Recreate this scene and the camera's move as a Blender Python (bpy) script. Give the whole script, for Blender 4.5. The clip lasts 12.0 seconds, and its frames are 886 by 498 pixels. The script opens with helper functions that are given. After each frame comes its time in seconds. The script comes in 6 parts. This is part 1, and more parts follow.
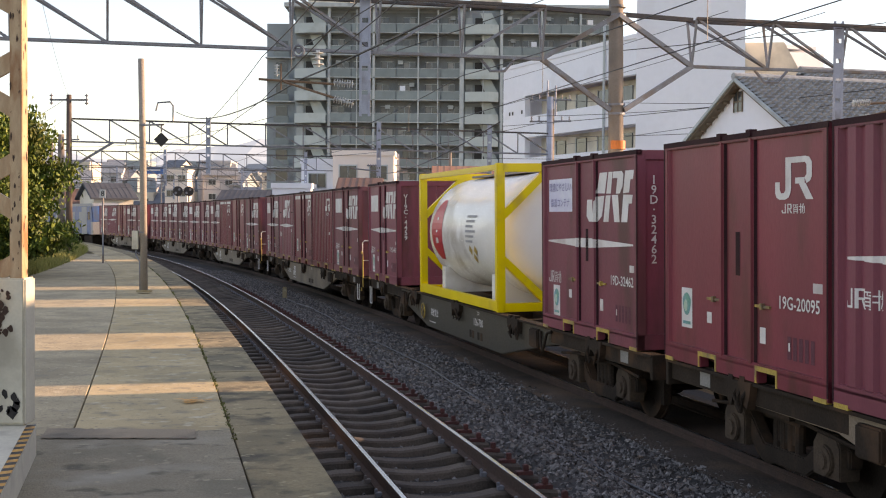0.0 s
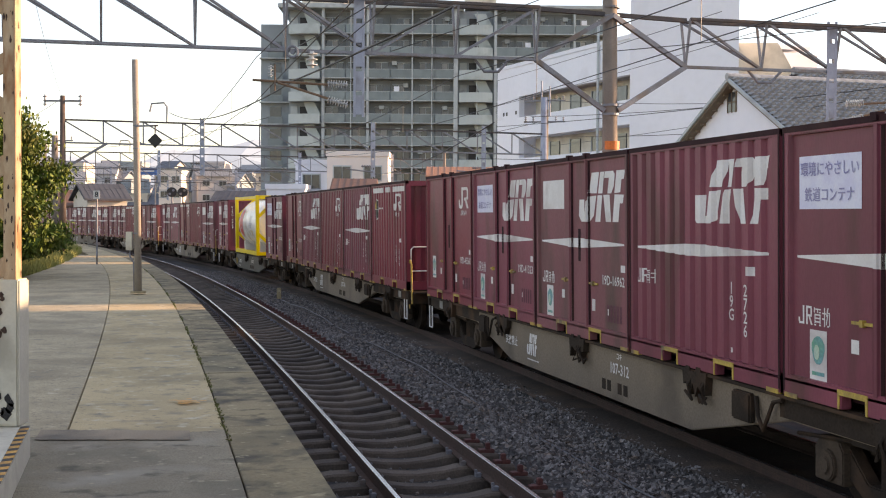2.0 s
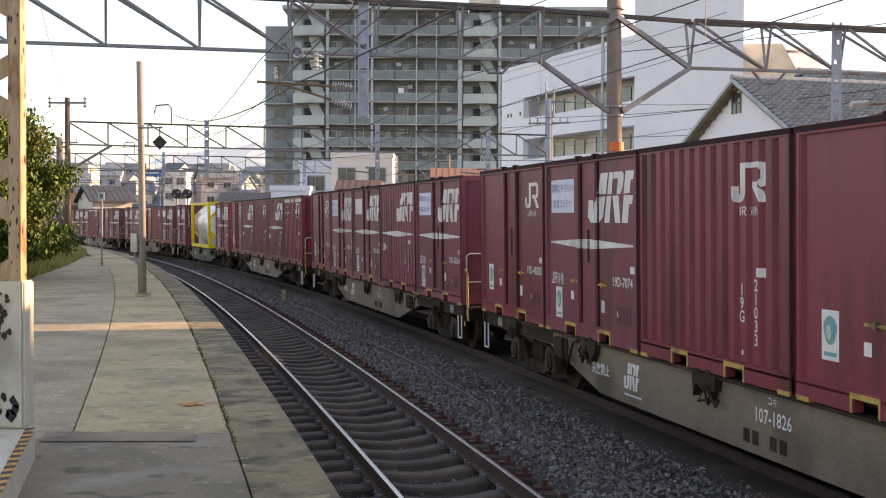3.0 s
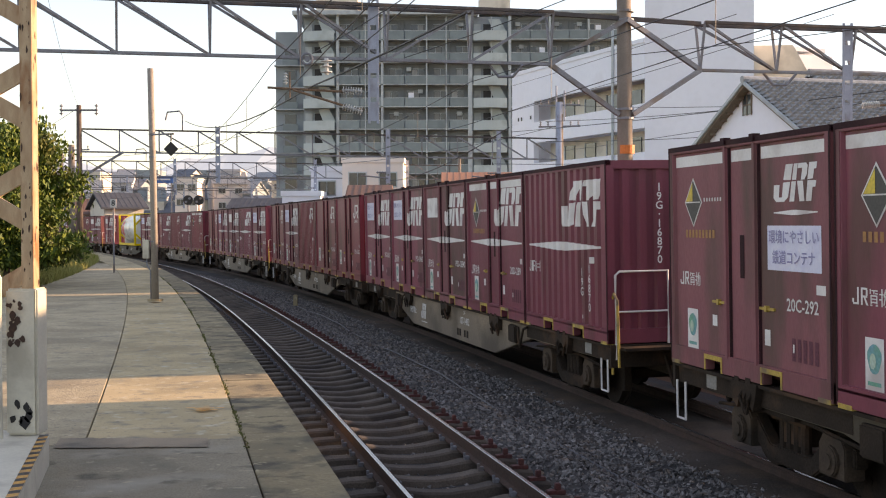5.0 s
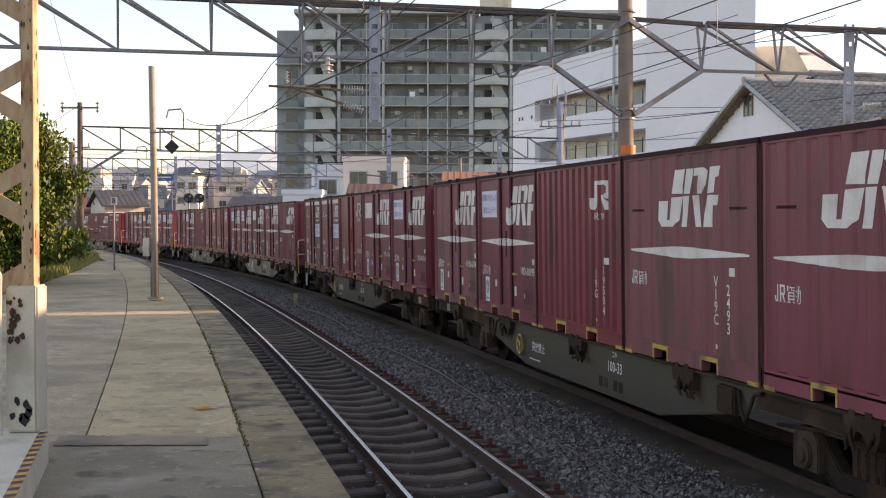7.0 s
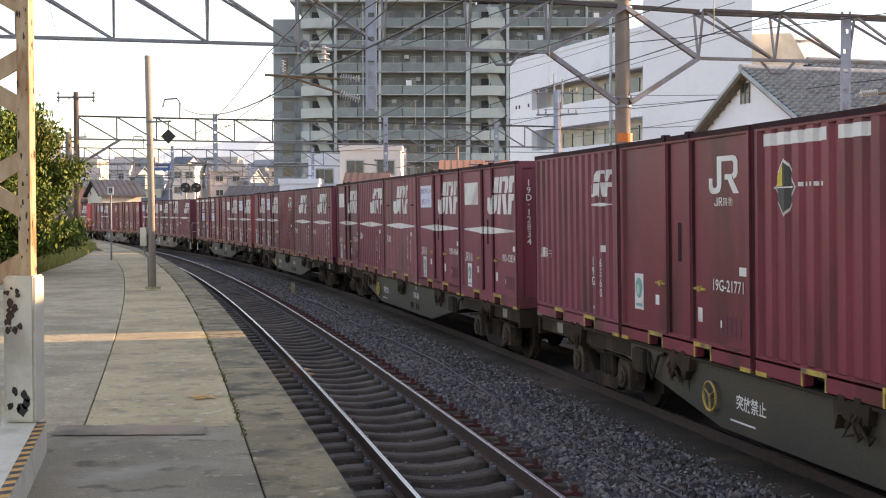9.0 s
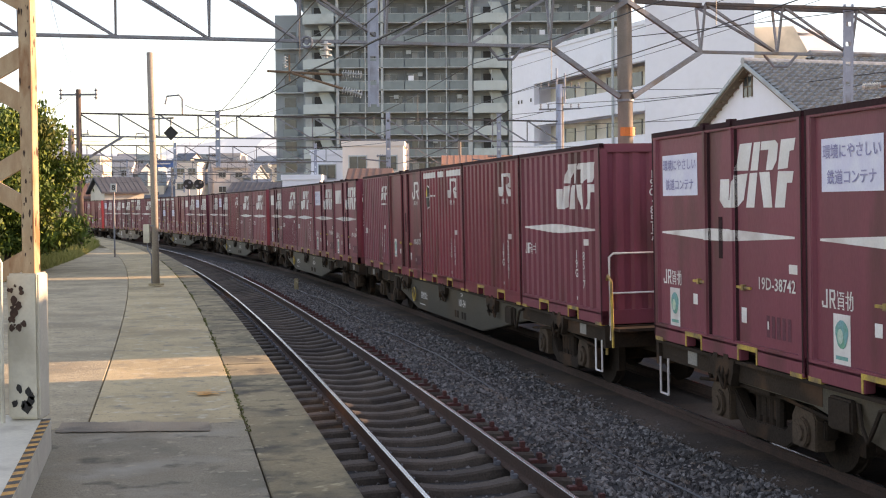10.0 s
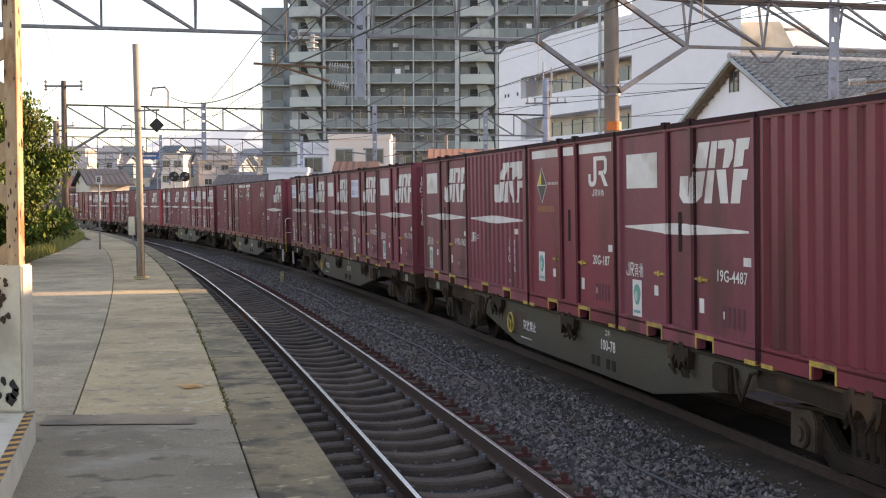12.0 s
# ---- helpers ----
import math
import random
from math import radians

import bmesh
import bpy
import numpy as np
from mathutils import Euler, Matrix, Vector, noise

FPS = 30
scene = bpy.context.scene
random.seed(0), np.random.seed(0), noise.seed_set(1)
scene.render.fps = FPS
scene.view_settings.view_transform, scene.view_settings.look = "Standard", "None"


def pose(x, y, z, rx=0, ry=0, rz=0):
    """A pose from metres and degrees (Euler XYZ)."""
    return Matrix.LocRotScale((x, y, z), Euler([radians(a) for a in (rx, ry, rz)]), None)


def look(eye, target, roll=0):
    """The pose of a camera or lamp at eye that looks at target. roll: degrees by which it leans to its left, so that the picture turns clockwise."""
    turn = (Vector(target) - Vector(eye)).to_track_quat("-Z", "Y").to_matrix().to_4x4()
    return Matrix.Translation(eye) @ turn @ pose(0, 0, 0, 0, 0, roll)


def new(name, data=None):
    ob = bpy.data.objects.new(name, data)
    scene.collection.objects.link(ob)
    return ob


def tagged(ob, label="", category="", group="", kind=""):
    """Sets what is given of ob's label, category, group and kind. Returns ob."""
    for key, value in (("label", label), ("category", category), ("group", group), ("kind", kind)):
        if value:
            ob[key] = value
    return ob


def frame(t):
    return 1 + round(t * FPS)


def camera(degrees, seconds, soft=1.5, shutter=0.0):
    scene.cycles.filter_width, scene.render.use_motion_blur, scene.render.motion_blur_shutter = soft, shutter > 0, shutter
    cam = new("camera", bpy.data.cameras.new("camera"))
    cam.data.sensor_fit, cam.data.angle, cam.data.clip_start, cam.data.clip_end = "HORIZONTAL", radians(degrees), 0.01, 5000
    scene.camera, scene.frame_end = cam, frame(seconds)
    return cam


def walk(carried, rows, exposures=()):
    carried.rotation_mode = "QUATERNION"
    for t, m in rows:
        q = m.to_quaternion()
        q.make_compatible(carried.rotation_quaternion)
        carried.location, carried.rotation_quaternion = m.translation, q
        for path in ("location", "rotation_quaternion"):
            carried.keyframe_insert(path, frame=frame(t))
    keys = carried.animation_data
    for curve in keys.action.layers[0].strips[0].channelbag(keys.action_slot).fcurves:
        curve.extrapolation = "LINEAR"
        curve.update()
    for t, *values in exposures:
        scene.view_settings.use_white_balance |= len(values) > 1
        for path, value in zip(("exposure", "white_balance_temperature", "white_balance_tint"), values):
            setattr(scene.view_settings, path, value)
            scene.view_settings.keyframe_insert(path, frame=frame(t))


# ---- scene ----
EYE = (0.0, 0.0, 2.334)
cam = camera(39.27, 12.0, soft=1.1)
AIM = [  # seconds, turn to the left, tilt up, lean, in degrees
    (0, 0.022, -1.470, 0.428), (0.5, 0.069, -1.553, 0.432), (1, 0.015, -1.633, 0.402), (1.5, -0.140, -1.501, 0.436),
    (2, -0.240, -1.439, 0.351), (2.5, -0.135, -1.429, 0.352), (3, -0.032, -1.377, 0.281), (5, 0.492, -1.180, -0.150),
    (5.5, 0.547, -1.145, -0.056), (6, 0.583, -1.119, 0.021), (6.5, 0.578, -1.168, 0.089), (7, 0.508, -1.217, 0.128),
    (9, 0.380, -1.737, -0.062), (9.5, 0.521, -1.789, -0.276), (10, 0.523, -1.956, -0.373), (10.5, 0.433, -2.241, -0.185),
    (11, 0.284, -2.505, -0.080), (11.5, 0.097, -2.511, -0.193), (12, -0.115, -2.258, -0.132),
]


def aim(yaw, tilt, lean):
    a, b = radians(yaw), radians(tilt)
    way = Vector((-math.sin(a) * math.cos(b), math.cos(a) * math.cos(b), math.sin(b)))
    return look(EYE, Vector(EYE) + way, lean)


walk(cam, [(t, aim(yaw, tilt, lean)) for t, yaw, tilt, lean in AIM], exposures=[(0.0, 1.89, 9400, 27), (2.0, 1.99, 9400, 27), (3.0, 1.97, 9400, 27), (5.0, 1.87, 9400, 27), (5.5, 1.67, 9400, 27), (7.0, 1.81, 9400, 27), (9.0, 2.14, 9400, 27), (12.0, 2.06, 9400, 27)])

# ---- world and sun ----
SUN_TURN, SUN_HEIGHT = 75.0, 13.0   # clockwise from the y axis, and above the horizon
world = bpy.data.worlds.new("sky")
scene.world = world
world.use_nodes = True
_n = world.node_tree.nodes
_sky = _n.new("ShaderNodeTexSky")
_sky.sky_type, _sky.sun_disc = "NISHITA", False
_sky.sun_elevation, _sky.sun_rotation = radians(SUN_HEIGHT), radians(SUN_TURN)
_sky.air_density, _sky.dust_density, _sky.ozone_density = 1.0, 0.35, 3.0
_n["Background"].inputs["Strength"].default_value = 0.132
_haze = _n.new("ShaderNodeMix")      # thin haze evens the clear sky out
_haze.data_type = "RGBA"
_haze.inputs[0].default_value = 0.35
_haze.inputs[7].default_value = (1.30, 1.65, 2.20, 1.0)
world.node_tree.links.new(_sky.outputs[0], _haze.inputs[6])
world.node_tree.links.new(_haze.outputs[2], _n["Background"].inputs["Color"])
_sun = bpy.data.lights.new("sun", "SUN")
_sun.energy, _sun.angle, _sun.color = 2.8, radians(0.9), (1.0, 0.83, 0.66)
sun = new("sun", _sun)
_a, _h = radians(SUN_TURN), radians(SUN_HEIGHT)
SUN_WAY = Vector((math.sin(_a) * math.cos(_h), math.cos(_a) * math.cos(_h), math.sin(_h)))
sun.matrix_world = look(SUN_WAY * 200, (0, 0, 0))


# ---- the line of the track ----
X0, HEAD, BEND, BEND_GROWTH, FALL, CANT = 2.577, 0.21476, 0.000818, 0.0000283, -0.00094, 0.0165
FAR, FAR_Z = 4.477, -0.291     # the far track: its distance from the near one, its height
PLAT_Z, PLAT_EDGE = 0.462, -1.354


def _line():
    """Points of the near track's centre line, every half metre, and its heading."""
    step, rows = 0.5, {}
    for sign in (1, -1):
        x, y, th = X0, 0.0, HEAD
        rows[0] = (x, y, th)
        for i in range(1, 760):
            s = (i - 0.5) * step * sign
            bend = BEND + BEND_GROWTH * min(max(s, 0), 150)
            mid = th + bend * step * sign / 2
            x, y, th = x - math.sin(mid) * step * sign, y + math.cos(mid) * step * sign, th + bend * step * sign
            rows[i * sign] = (x, y, th)
    return rows


LINE = _line()


def along(s, off=0.0, z=0.0):
    """The point at s metres along the near track, off metres to its right, z over its rails; and the heading."""
    i = math.floor(s * 2)
    f = s * 2 - i
    (ax, ay, ah), (bx, by, bh) = LINE[i], LINE[i + 1]
    x, y, th = ax + (bx - ax) * f, ay + (by - ay) * f, ah + (bh - ah) * f
    return Vector((x + off * math.cos(th), y + off * math.sin(th), z + FALL * min(max(s, -20), 150))), th


# ---- materials ----
def mat(name, one, two=None, scale=3.0, rough=0.6, metal=0.0, bump=0.0, fine=40.0, stain=None, amount=0.5, vary=0.0, stretch=None, island=False, grit=1.0, shine=0.5, blotch=None):
    """A surface with a broad change from colour one to two, fine grain, patches of a stain, relief, and a change from piece to piece."""
    m = bpy.data.materials.new(name)
    m.use_nodes = True
    nt = m.node_tree
    b = nt.nodes["Principled BSDF"]
    link = nt.links.new
    co = nt.nodes.new("ShaderNodeTexCoord").outputs["Object"]
    if stretch:
        mp = nt.nodes.new("ShaderNodeMapping")
        mp.inputs["Scale"].default_value = stretch
        link(co, mp.inputs["Vector"])
        co = mp.outputs[0]
    info = nt.nodes.new("ShaderNodeObjectInfo")
    shift = nt.nodes.new("ShaderNodeVectorMath")
    shift.operation = "MULTIPLY_ADD"
    link(info.outputs["Random"], shift.inputs[0])
    shift.inputs[1].default_value = (37, 53, 71)
    link(co, shift.inputs[2])
    co = shift.outputs[0]

    def cloud(size, detail=4.0):
        t = nt.nodes.new("ShaderNodeTexNoise")
        t.inputs["Scale"].default_value, t.inputs["Detail"].default_value = size, detail
        link(co, t.inputs["Vector"])
        return t.outputs["Fac"]

    def ramp(src, lo, hi, most=1.0):
        r = nt.nodes.new("ShaderNodeMapRange")
        r.inputs["From Min"].default_value, r.inputs["From Max"].default_value = lo, hi
        r.inputs["To Max"].default_value = most
        link(src, r.inputs["Value"])
        return r.outputs[0]

    def blend(fac, a, c):
        x = nt.nodes.new("ShaderNodeMix")
        x.data_type = "RGBA"
        if isinstance(fac, float):
            x.inputs[0].default_value = fac
        else:
            link(fac, x.inputs[0])
        for sock, v in ((x.inputs[6], a), (x.inputs[7], c)):
            if isinstance(v, tuple):
                sock.default_value = (*v, 1)
            else:
                link(v, sock)
        return x.outputs[2]

    two = two or tuple(c * 0.8 for c in one)
    colour = blend(ramp(cloud(scale), 0.35, 0.65), one, two)
    grain = cloud(fine, 3.0)
    colour = blend(ramp(grain, 0.4, 0.75, grit), colour, tuple((a + c) * 0.36 for a, c in zip(one, two)))
    if stain:
        colour = blend(ramp(cloud(scale * 0.45 + 0.3, 7.0), 0.62 - 0.2 * amount, 0.72 - 0.1 * amount), colour, stain)
    if blotch:
        for tone, size, lo, hi in blotch:
            colour = blend(ramp(cloud(size, 8.0), lo, hi), colour, tone)
    if vary:
        hsv = nt.nodes.new("ShaderNodeHueSaturation")
        link(colour, hsv.inputs["Color"])
        r = nt.nodes.new("ShaderNodeMapRange")
        r.inputs["To Min"].default_value, r.inputs["To Max"].default_value = 1 - vary, 1 + vary
        link(nt.nodes.new("ShaderNodeNewGeometry").outputs["Random Per Island"] if island else info.outputs["Random"], r.inputs["Value"])
        link(r.outputs[0], hsv.inputs["Value"])
        colour = hsv.outputs[0]
    link(colour, b.inputs["Base Color"])
    rr = nt.nodes.new("ShaderNodeMapRange")
    rr.inputs["To Min"].default_value, rr.inputs["To Max"].default_value = max(0.02, rough - 0.12), min(1, rough + 0.12)
    link(grain, rr.inputs["Value"])
    link(rr.outputs[0], b.inputs["Roughness"])
    b.inputs["Metallic"].default_value = metal
    b.inputs["Specular IOR Level"].default_value = shine
    if bump:
        bp = nt.nodes.new("ShaderNodeBump")
        bp.inputs["Strength"].default_value, bp.inputs["Distance"].default_value = bump, 0.01
        link(grain, bp.inputs["Height"])
        link(bp.outputs[0], b.inputs["Normal"])
    return m


def glass(name, tint=(0.05, 0.06, 0.07)):
    m = mat(name, tint, rough=0.12, fine=2.0)
    m.node_tree.nodes["Principled BSDF"].inputs["Specular IOR Level"].default_value = 0.7
    return m


MAROON = mat("maroon_paint", (0.247, 0.062, 0.086), (0.202, 0.055, 0.073), 1.2, 0.42, bump=0.05, stain=(0.121, 0.046, 0.047), amount=0.4, vary=0.14, stretch=(1.7, 1.7, 0.4), grit=0.3, shine=0.22)
RED_PAINT = mat("red_maroon_paint", (0.247, 0.044, 0.061), (0.201, 0.040, 0.054), 1.2, 0.38, bump=0.04, stain=(0.113, 0.034, 0.032), amount=0.45, vary=0.12, stretch=(1.7, 1.7, 0.4), grit=0.3, shine=0.25)
OLD_PAINT = mat("faded_maroon_paint", (0.260, 0.090, 0.100), (0.213, 0.079, 0.086), 1.5, 0.55, bump=0.08, stain=(0.121, 0.066, 0.058), amount=0.6, vary=0.16, stretch=(1.7, 1.7, 0.4), grit=0.4, shine=0.2)
# grimy frame parts, and the painted dark of gaps and recesses
DARK_EDGE = mat("grimy_frame_and_gap_dark", (0.040, 0.011, 0.015), (0.030, 0.011, 0.013), 2.0, 0.7, bump=0.1, stain=(0.05, 0.022, 0.02), shine=0.15)
WHITE = mat("white_marking", (0.74, 0.72, 0.70), (0.64, 0.61, 0.58), 2.5, 0.5, stain=(0.48, 0.42, 0.40), amount=0.4, grit=0.3)
STICKER = mat("sticker", (0.66, 0.68, 0.78), (0.58, 0.58, 0.74), 5.0, 0.4, grit=0.2)
INK = mat("sticker_ink", (0.22, 0.21, 0.42), (0.34, 0.33, 0.50), 6.0, 0.5)
PALE_GREEN = mat("pale_green_print", (0.45, 0.60, 0.42), (0.40, 0.55, 0.50), 8.0, 0.4)
FADED_MARK = mat("over_painted_mark", (0.145, 0.042, 0.062), (0.125, 0.038, 0.055), 3.0, 0.5, shine=0.22)
ORANGE_INK = mat("faded_orange_lettering", (0.45, 0.20, 0.05), (0.36, 0.15, 0.05), 6.0, 0.5)
HAZARD = mat("placard_yellow", (0.72, 0.50, 0.05), (0.66, 0.44, 0.05), 4.0, 0.45, stain=(0.40, 0.28, 0.08), amount=0.3)
DARK_GREY = mat("placard_grey", (0.055, 0.052, 0.048), (0.045, 0.042, 0.040), 4.0, 0.5)
GREEN = mat("green_print", (0.10, 0.36, 0.22), (0.12, 0.34, 0.42), 6.0, 0.4)
YELLOW = mat("yellow_paint", (0.56, 0.38, 0.07), (0.42, 0.27, 0.06), 7.0, 0.55, stain=(0.15, 0.10, 0.06), amount=0.7)
TANK_YELLOW = mat("tank_frame_yellow", (0.86, 0.64, 0.01), (0.80, 0.56, 0.01), 1.5, 0.32, stain=(0.55, 0.36, 0.05), amount=0.15, grit=0.15)
TANK_WHITE = mat("tank_cladding", (0.84, 0.82, 0.78), (0.78, 0.76, 0.72), 1.2, 0.24, stain=(0.55, 0.50, 0.44), amount=0.25, grit=0.1)
TANK_RED = mat("tank_red_print", (0.62, 0.03, 0.05), (0.55, 0.03, 0.05), 2, 0.35)
WAGON_TAN = mat("dusty_wagon_grey", (0.238, 0.176, 0.123), (0.185, 0.137, 0.097), 1.0, 0.65, bump=0.1, stain=(0.088, 0.063, 0.043), amount=0.7, vary=0.12)
WAGON_DARK = mat("dark_wagon_grey", (0.058, 0.050, 0.035), (0.046, 0.039, 0.028), 1.0, 0.55, bump=0.1, stain=(0.060, 0.042, 0.025), amount=0.6, vary=0.12)
GRIME = mat("brake_dust_iron", (0.044, 0.031, 0.023), (0.030, 0.022, 0.017), 3.0, 0.85, bump=0.2, stain=(0.081, 0.046, 0.029), shine=0.12)
RUST = mat("rust", (0.085, 0.046, 0.031), (0.055, 0.031, 0.022), 5.0, 0.85, bump=0.3, stain=(0.07, 0.035, 0.025))
DUSTY_BED = mat("brake_dust_ballast", (0.065, 0.043, 0.029), (0.043, 0.029, 0.020), 2.0, 0.9, bump=1.0, fine=28, stain=(0.094, 0.058, 0.035), amount=0.6)
BOX_DUST = mat("dusty_axle_box", (0.098, 0.067, 0.046), (0.067, 0.046, 0.033), 3.0, 0.85, bump=0.2, stain=(0.034, 0.026, 0.020), amount=0.5, shine=0.2)
LINE_PAINT = mat("faded_orange_stripe", (0.70, 0.34, 0.07), (0.58, 0.27, 0.06), 8.0, 0.6, stain=(0.20, 0.12, 0.06), amount=0.4)
POST_STEEL = mat("blue_grey_steel", (0.36, 0.40, 0.48), (0.29, 0.32, 0.39), 3.0, 0.6, stain=(0.22, 0.22, 0.24), amount=0.4, grit=0.4)
ARM_RUST = mat("weathered_rusty_tube", (0.25, 0.155, 0.10), (0.18, 0.115, 0.08), 5.0, 0.8, bump=0.2)
RAIL_TOP = mat("polished_rail", (0.62, 0.60, 0.58), (0.55, 0.53, 0.50), 2.0, 0.22, 0.9)
STEEL = mat("galvanised_steel", (0.250, 0.259, 0.284), (0.189, 0.197, 0.220), 4.0, 0.55, 0.3, bump=0.1, stain=(0.176, 0.141, 0.120), amount=0.5)
DARK_STEEL = mat("sooty_steel", (0.095, 0.085, 0.085), (0.065, 0.058, 0.058), 4.0, 0.7, 0.2, bump=0.1, stain=(0.14, 0.10, 0.08), amount=0.5)
SLEEPER = mat("dusty_concrete_sleeper", (0.118, 0.090, 0.068), (0.074, 0.056, 0.043), 3.0, 0.85, bump=0.8, fine=50, stain=(0.045, 0.034, 0.027), amount=0.6, vary=0.25)
# bed colour darkened to stand for the shade between loose stones
BALLAST = mat("ballast", (0.029, 0.028, 0.028), (0.020, 0.020, 0.020), 2.0, 0.85, bump=1.0, fine=28, stain=(0.042, 0.032, 0.024), amount=0.6)
STONE = mat("ballast_stone", (0.187, 0.174, 0.164), (0.088, 0.085, 0.082), 9.0, 0.8, bump=0.2, stain=(0.148, 0.111, 0.084), amount=0.4, vary=0.75, island=True)
CONCRETE = mat("worn_platform_concrete", (0.556, 0.431, 0.248), (0.437, 0.342, 0.198), 0.9, 0.88, bump=0.7, fine=55, stain=(0.327, 0.259, 0.151), amount=0.8, vary=0.10, grit=0.55, shine=0.3,
               blotch=[((0.230, 0.209, 0.155), 3.2, 0.55, 0.72), ((0.540, 0.487, 0.350), 5.5, 0.58, 0.74), ((0.180, 0.164, 0.123), 15.0, 0.60, 0.72)])
COPING = mat("platform_edge_concrete", (0.366, 0.289, 0.167), (0.249, 0.198, 0.116), 1.6, 0.9, bump=0.8, fine=45, stain=(0.171, 0.145, 0.091), amount=0.8, vary=0.16, grit=0.6, shine=0.3,
             blotch=[((0.100, 0.085, 0.060), 2.4, 0.53, 0.66), ((0.127, 0.108, 0.069), 4.5, 0.56, 0.68), ((0.487, 0.409, 0.248), 7.0, 0.62, 0.74)])
ROUGH_SLAB = mat("rough_platform_concrete", (0.510, 0.417, 0.268), (0.392, 0.323, 0.210), 1.4, 0.9, bump=1.0, fine=45, stain=(0.306, 0.251, 0.164), amount=0.7, vary=0.08, grit=0.8, shine=0.3,
                 blotch=[((0.230, 0.205, 0.153), 4.0, 0.56, 0.72), ((0.592, 0.508, 0.358), 8.0, 0.60, 0.76), ((0.194, 0.173, 0.132), 22.0, 0.58, 0.70)])
ASPHALT = mat("dark_platform_patch", (0.320, 0.273, 0.190), (0.231, 0.197, 0.139), 1.1, 0.9, bump=1.0, fine=70, stain=(0.155, 0.137, 0.097), amount=0.7, shine=0.3,
              blotch=[((0.330, 0.300, 0.235), 1.3, 0.52, 0.70), ((0.122, 0.107, 0.077), 3.5, 0.58, 0.70), ((0.404, 0.348, 0.242), 9.0, 0.62, 0.75)])
EARTH = mat("dry_ground", (0.16, 0.13, 0.09), (0.11, 0.10, 0.06), 0.4, 0.95, bump=0.5, stain=(0.08, 0.09, 0.03))
POLE = mat("spun_concrete_pole", (0.235, 0.19, 0.155), (0.185, 0.15, 0.12), 1.5, 0.85, bump=0.2, stain=(0.12, 0.095, 0.08), grit=0.5)
CREAM = mat("chipped_cream_paint", (0.52, 0.36, 0.215), (0.41, 0.25, 0.135), 5.0, 0.5, bump=0.15, fine=60, stain=(0.30, 0.13, 0.05), amount=0.4, grit=0.35, stretch=(3, 3, 1))
PALE = mat("pale_grey_paint", (0.62, 0.58, 0.46), (0.55, 0.51, 0.41), 4.0, 0.5, bump=0.1, stain=(0.40, 0.36, 0.28), amount=0.35, grit=0.3)
CHIP = mat("bare_dark_patch", (0.03, 0.028, 0.026), rough=0.8)
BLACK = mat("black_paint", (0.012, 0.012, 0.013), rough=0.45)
ORANGE = mat("orange_band", (0.75, 0.20, 0.04), rough=0.6)
PORCELAIN = mat("insulator_porcelain", (0.62, 0.62, 0.60), rough=0.25)
# for the added sun-blocking wall, dark so nothing bright shows through wagon gaps
DARK_WALL = mat("sun_block_dark", (0.085, 0.078, 0.066), (0.060, 0.056, 0.047), 0.8, 0.92, bump=0.4, stain=(0.045, 0.045, 0.03))
RED_CLIP = mat("red_primer", (0.135, 0.038, 0.031), (0.080, 0.027, 0.024), 5.0, 0.75, stain=(0.09, 0.04, 0.03))
WIRE = mat("copper_wire", (0.055, 0.055, 0.055), rough=0.55, metal=0.4)


# ---- mesh helpers ----
def box(bm, x0, x1, y0, y1, z0, z1, m=None):
    vs = [bm.verts.new((x, y, z)) for z in (z0, z1) for x, y in ((x0, y0), (x1, y0), (x1, y1), (x0, y1))]
    if m is not None:
        for v in vs:
            v.co = m @ v.co
    for f in ((3, 2, 1, 0), (4, 5, 6, 7), (0, 1, 5, 4), (1, 2, 6, 5), (2, 3, 7, 6), (3, 0, 4, 7)):
        bm.faces.new([vs[i] for i in f])
    return vs


def beam(bm, a, b, w, h=None):
    """A square bar from a to b."""
    a, b, h = Vector(a), Vector(b), h or w
    d = b - a
    m = Matrix.Translation(a) @ d.to_track_quat("X", "Z").to_matrix().to_4x4()
    return box(bm, 0, d.length, -w / 2, w / 2, -h / 2, h / 2, m)


def tube(bm, points, r, n=6, r2=None):
    """A round bar through the points; r2: the radius at its end."""
    rings, k = [], len(points)
    for i, p in enumerate(points):
        p = Vector(p)
        d = (Vector(points[min(i + 1, k - 1)]) - Vector(points[max(i - 1, 0)])).normalized()
        q = d.to_track_quat("Z", "Y")
        rr = r if r2 is None else r + (r2 - r) * i / (k - 1)
        rings.append([bm.verts.new(p + q @ Vector((rr * math.cos(2 * math.pi * j / n), rr * math.sin(2 * math.pi * j / n), 0))) for j in range(n)])
    for a, b in zip(rings, rings[1:]):
        for j in range(n):
            bm.faces.new((a[j], a[(j + 1) % n], b[(j + 1) % n], b[j]))
    bm.faces.new(rings[0][::-1])
    bm.faces.new(rings[-1])


def prism(bm, poly, a, b, axis="y"):
    """The outline poly, in the two other axes, pushed from a to b along the axis."""
    def at(u, v, w):
        return {"y": (u, w, v), "x": (w, u, v), "z": (u, v, w)}[axis]
    one = [bm.verts.new(at(u, v, a)) for u, v in poly]
    two = [bm.verts.new(at(u, v, b)) for u, v in poly]
    n = len(poly)
    bm.faces.new(one[::-1])
    bm.faces.new(two)
    for i in range(n):
        bm.faces.new((one[i], one[(i + 1) % n], two[(i + 1) % n], two[i]))
    return one + two


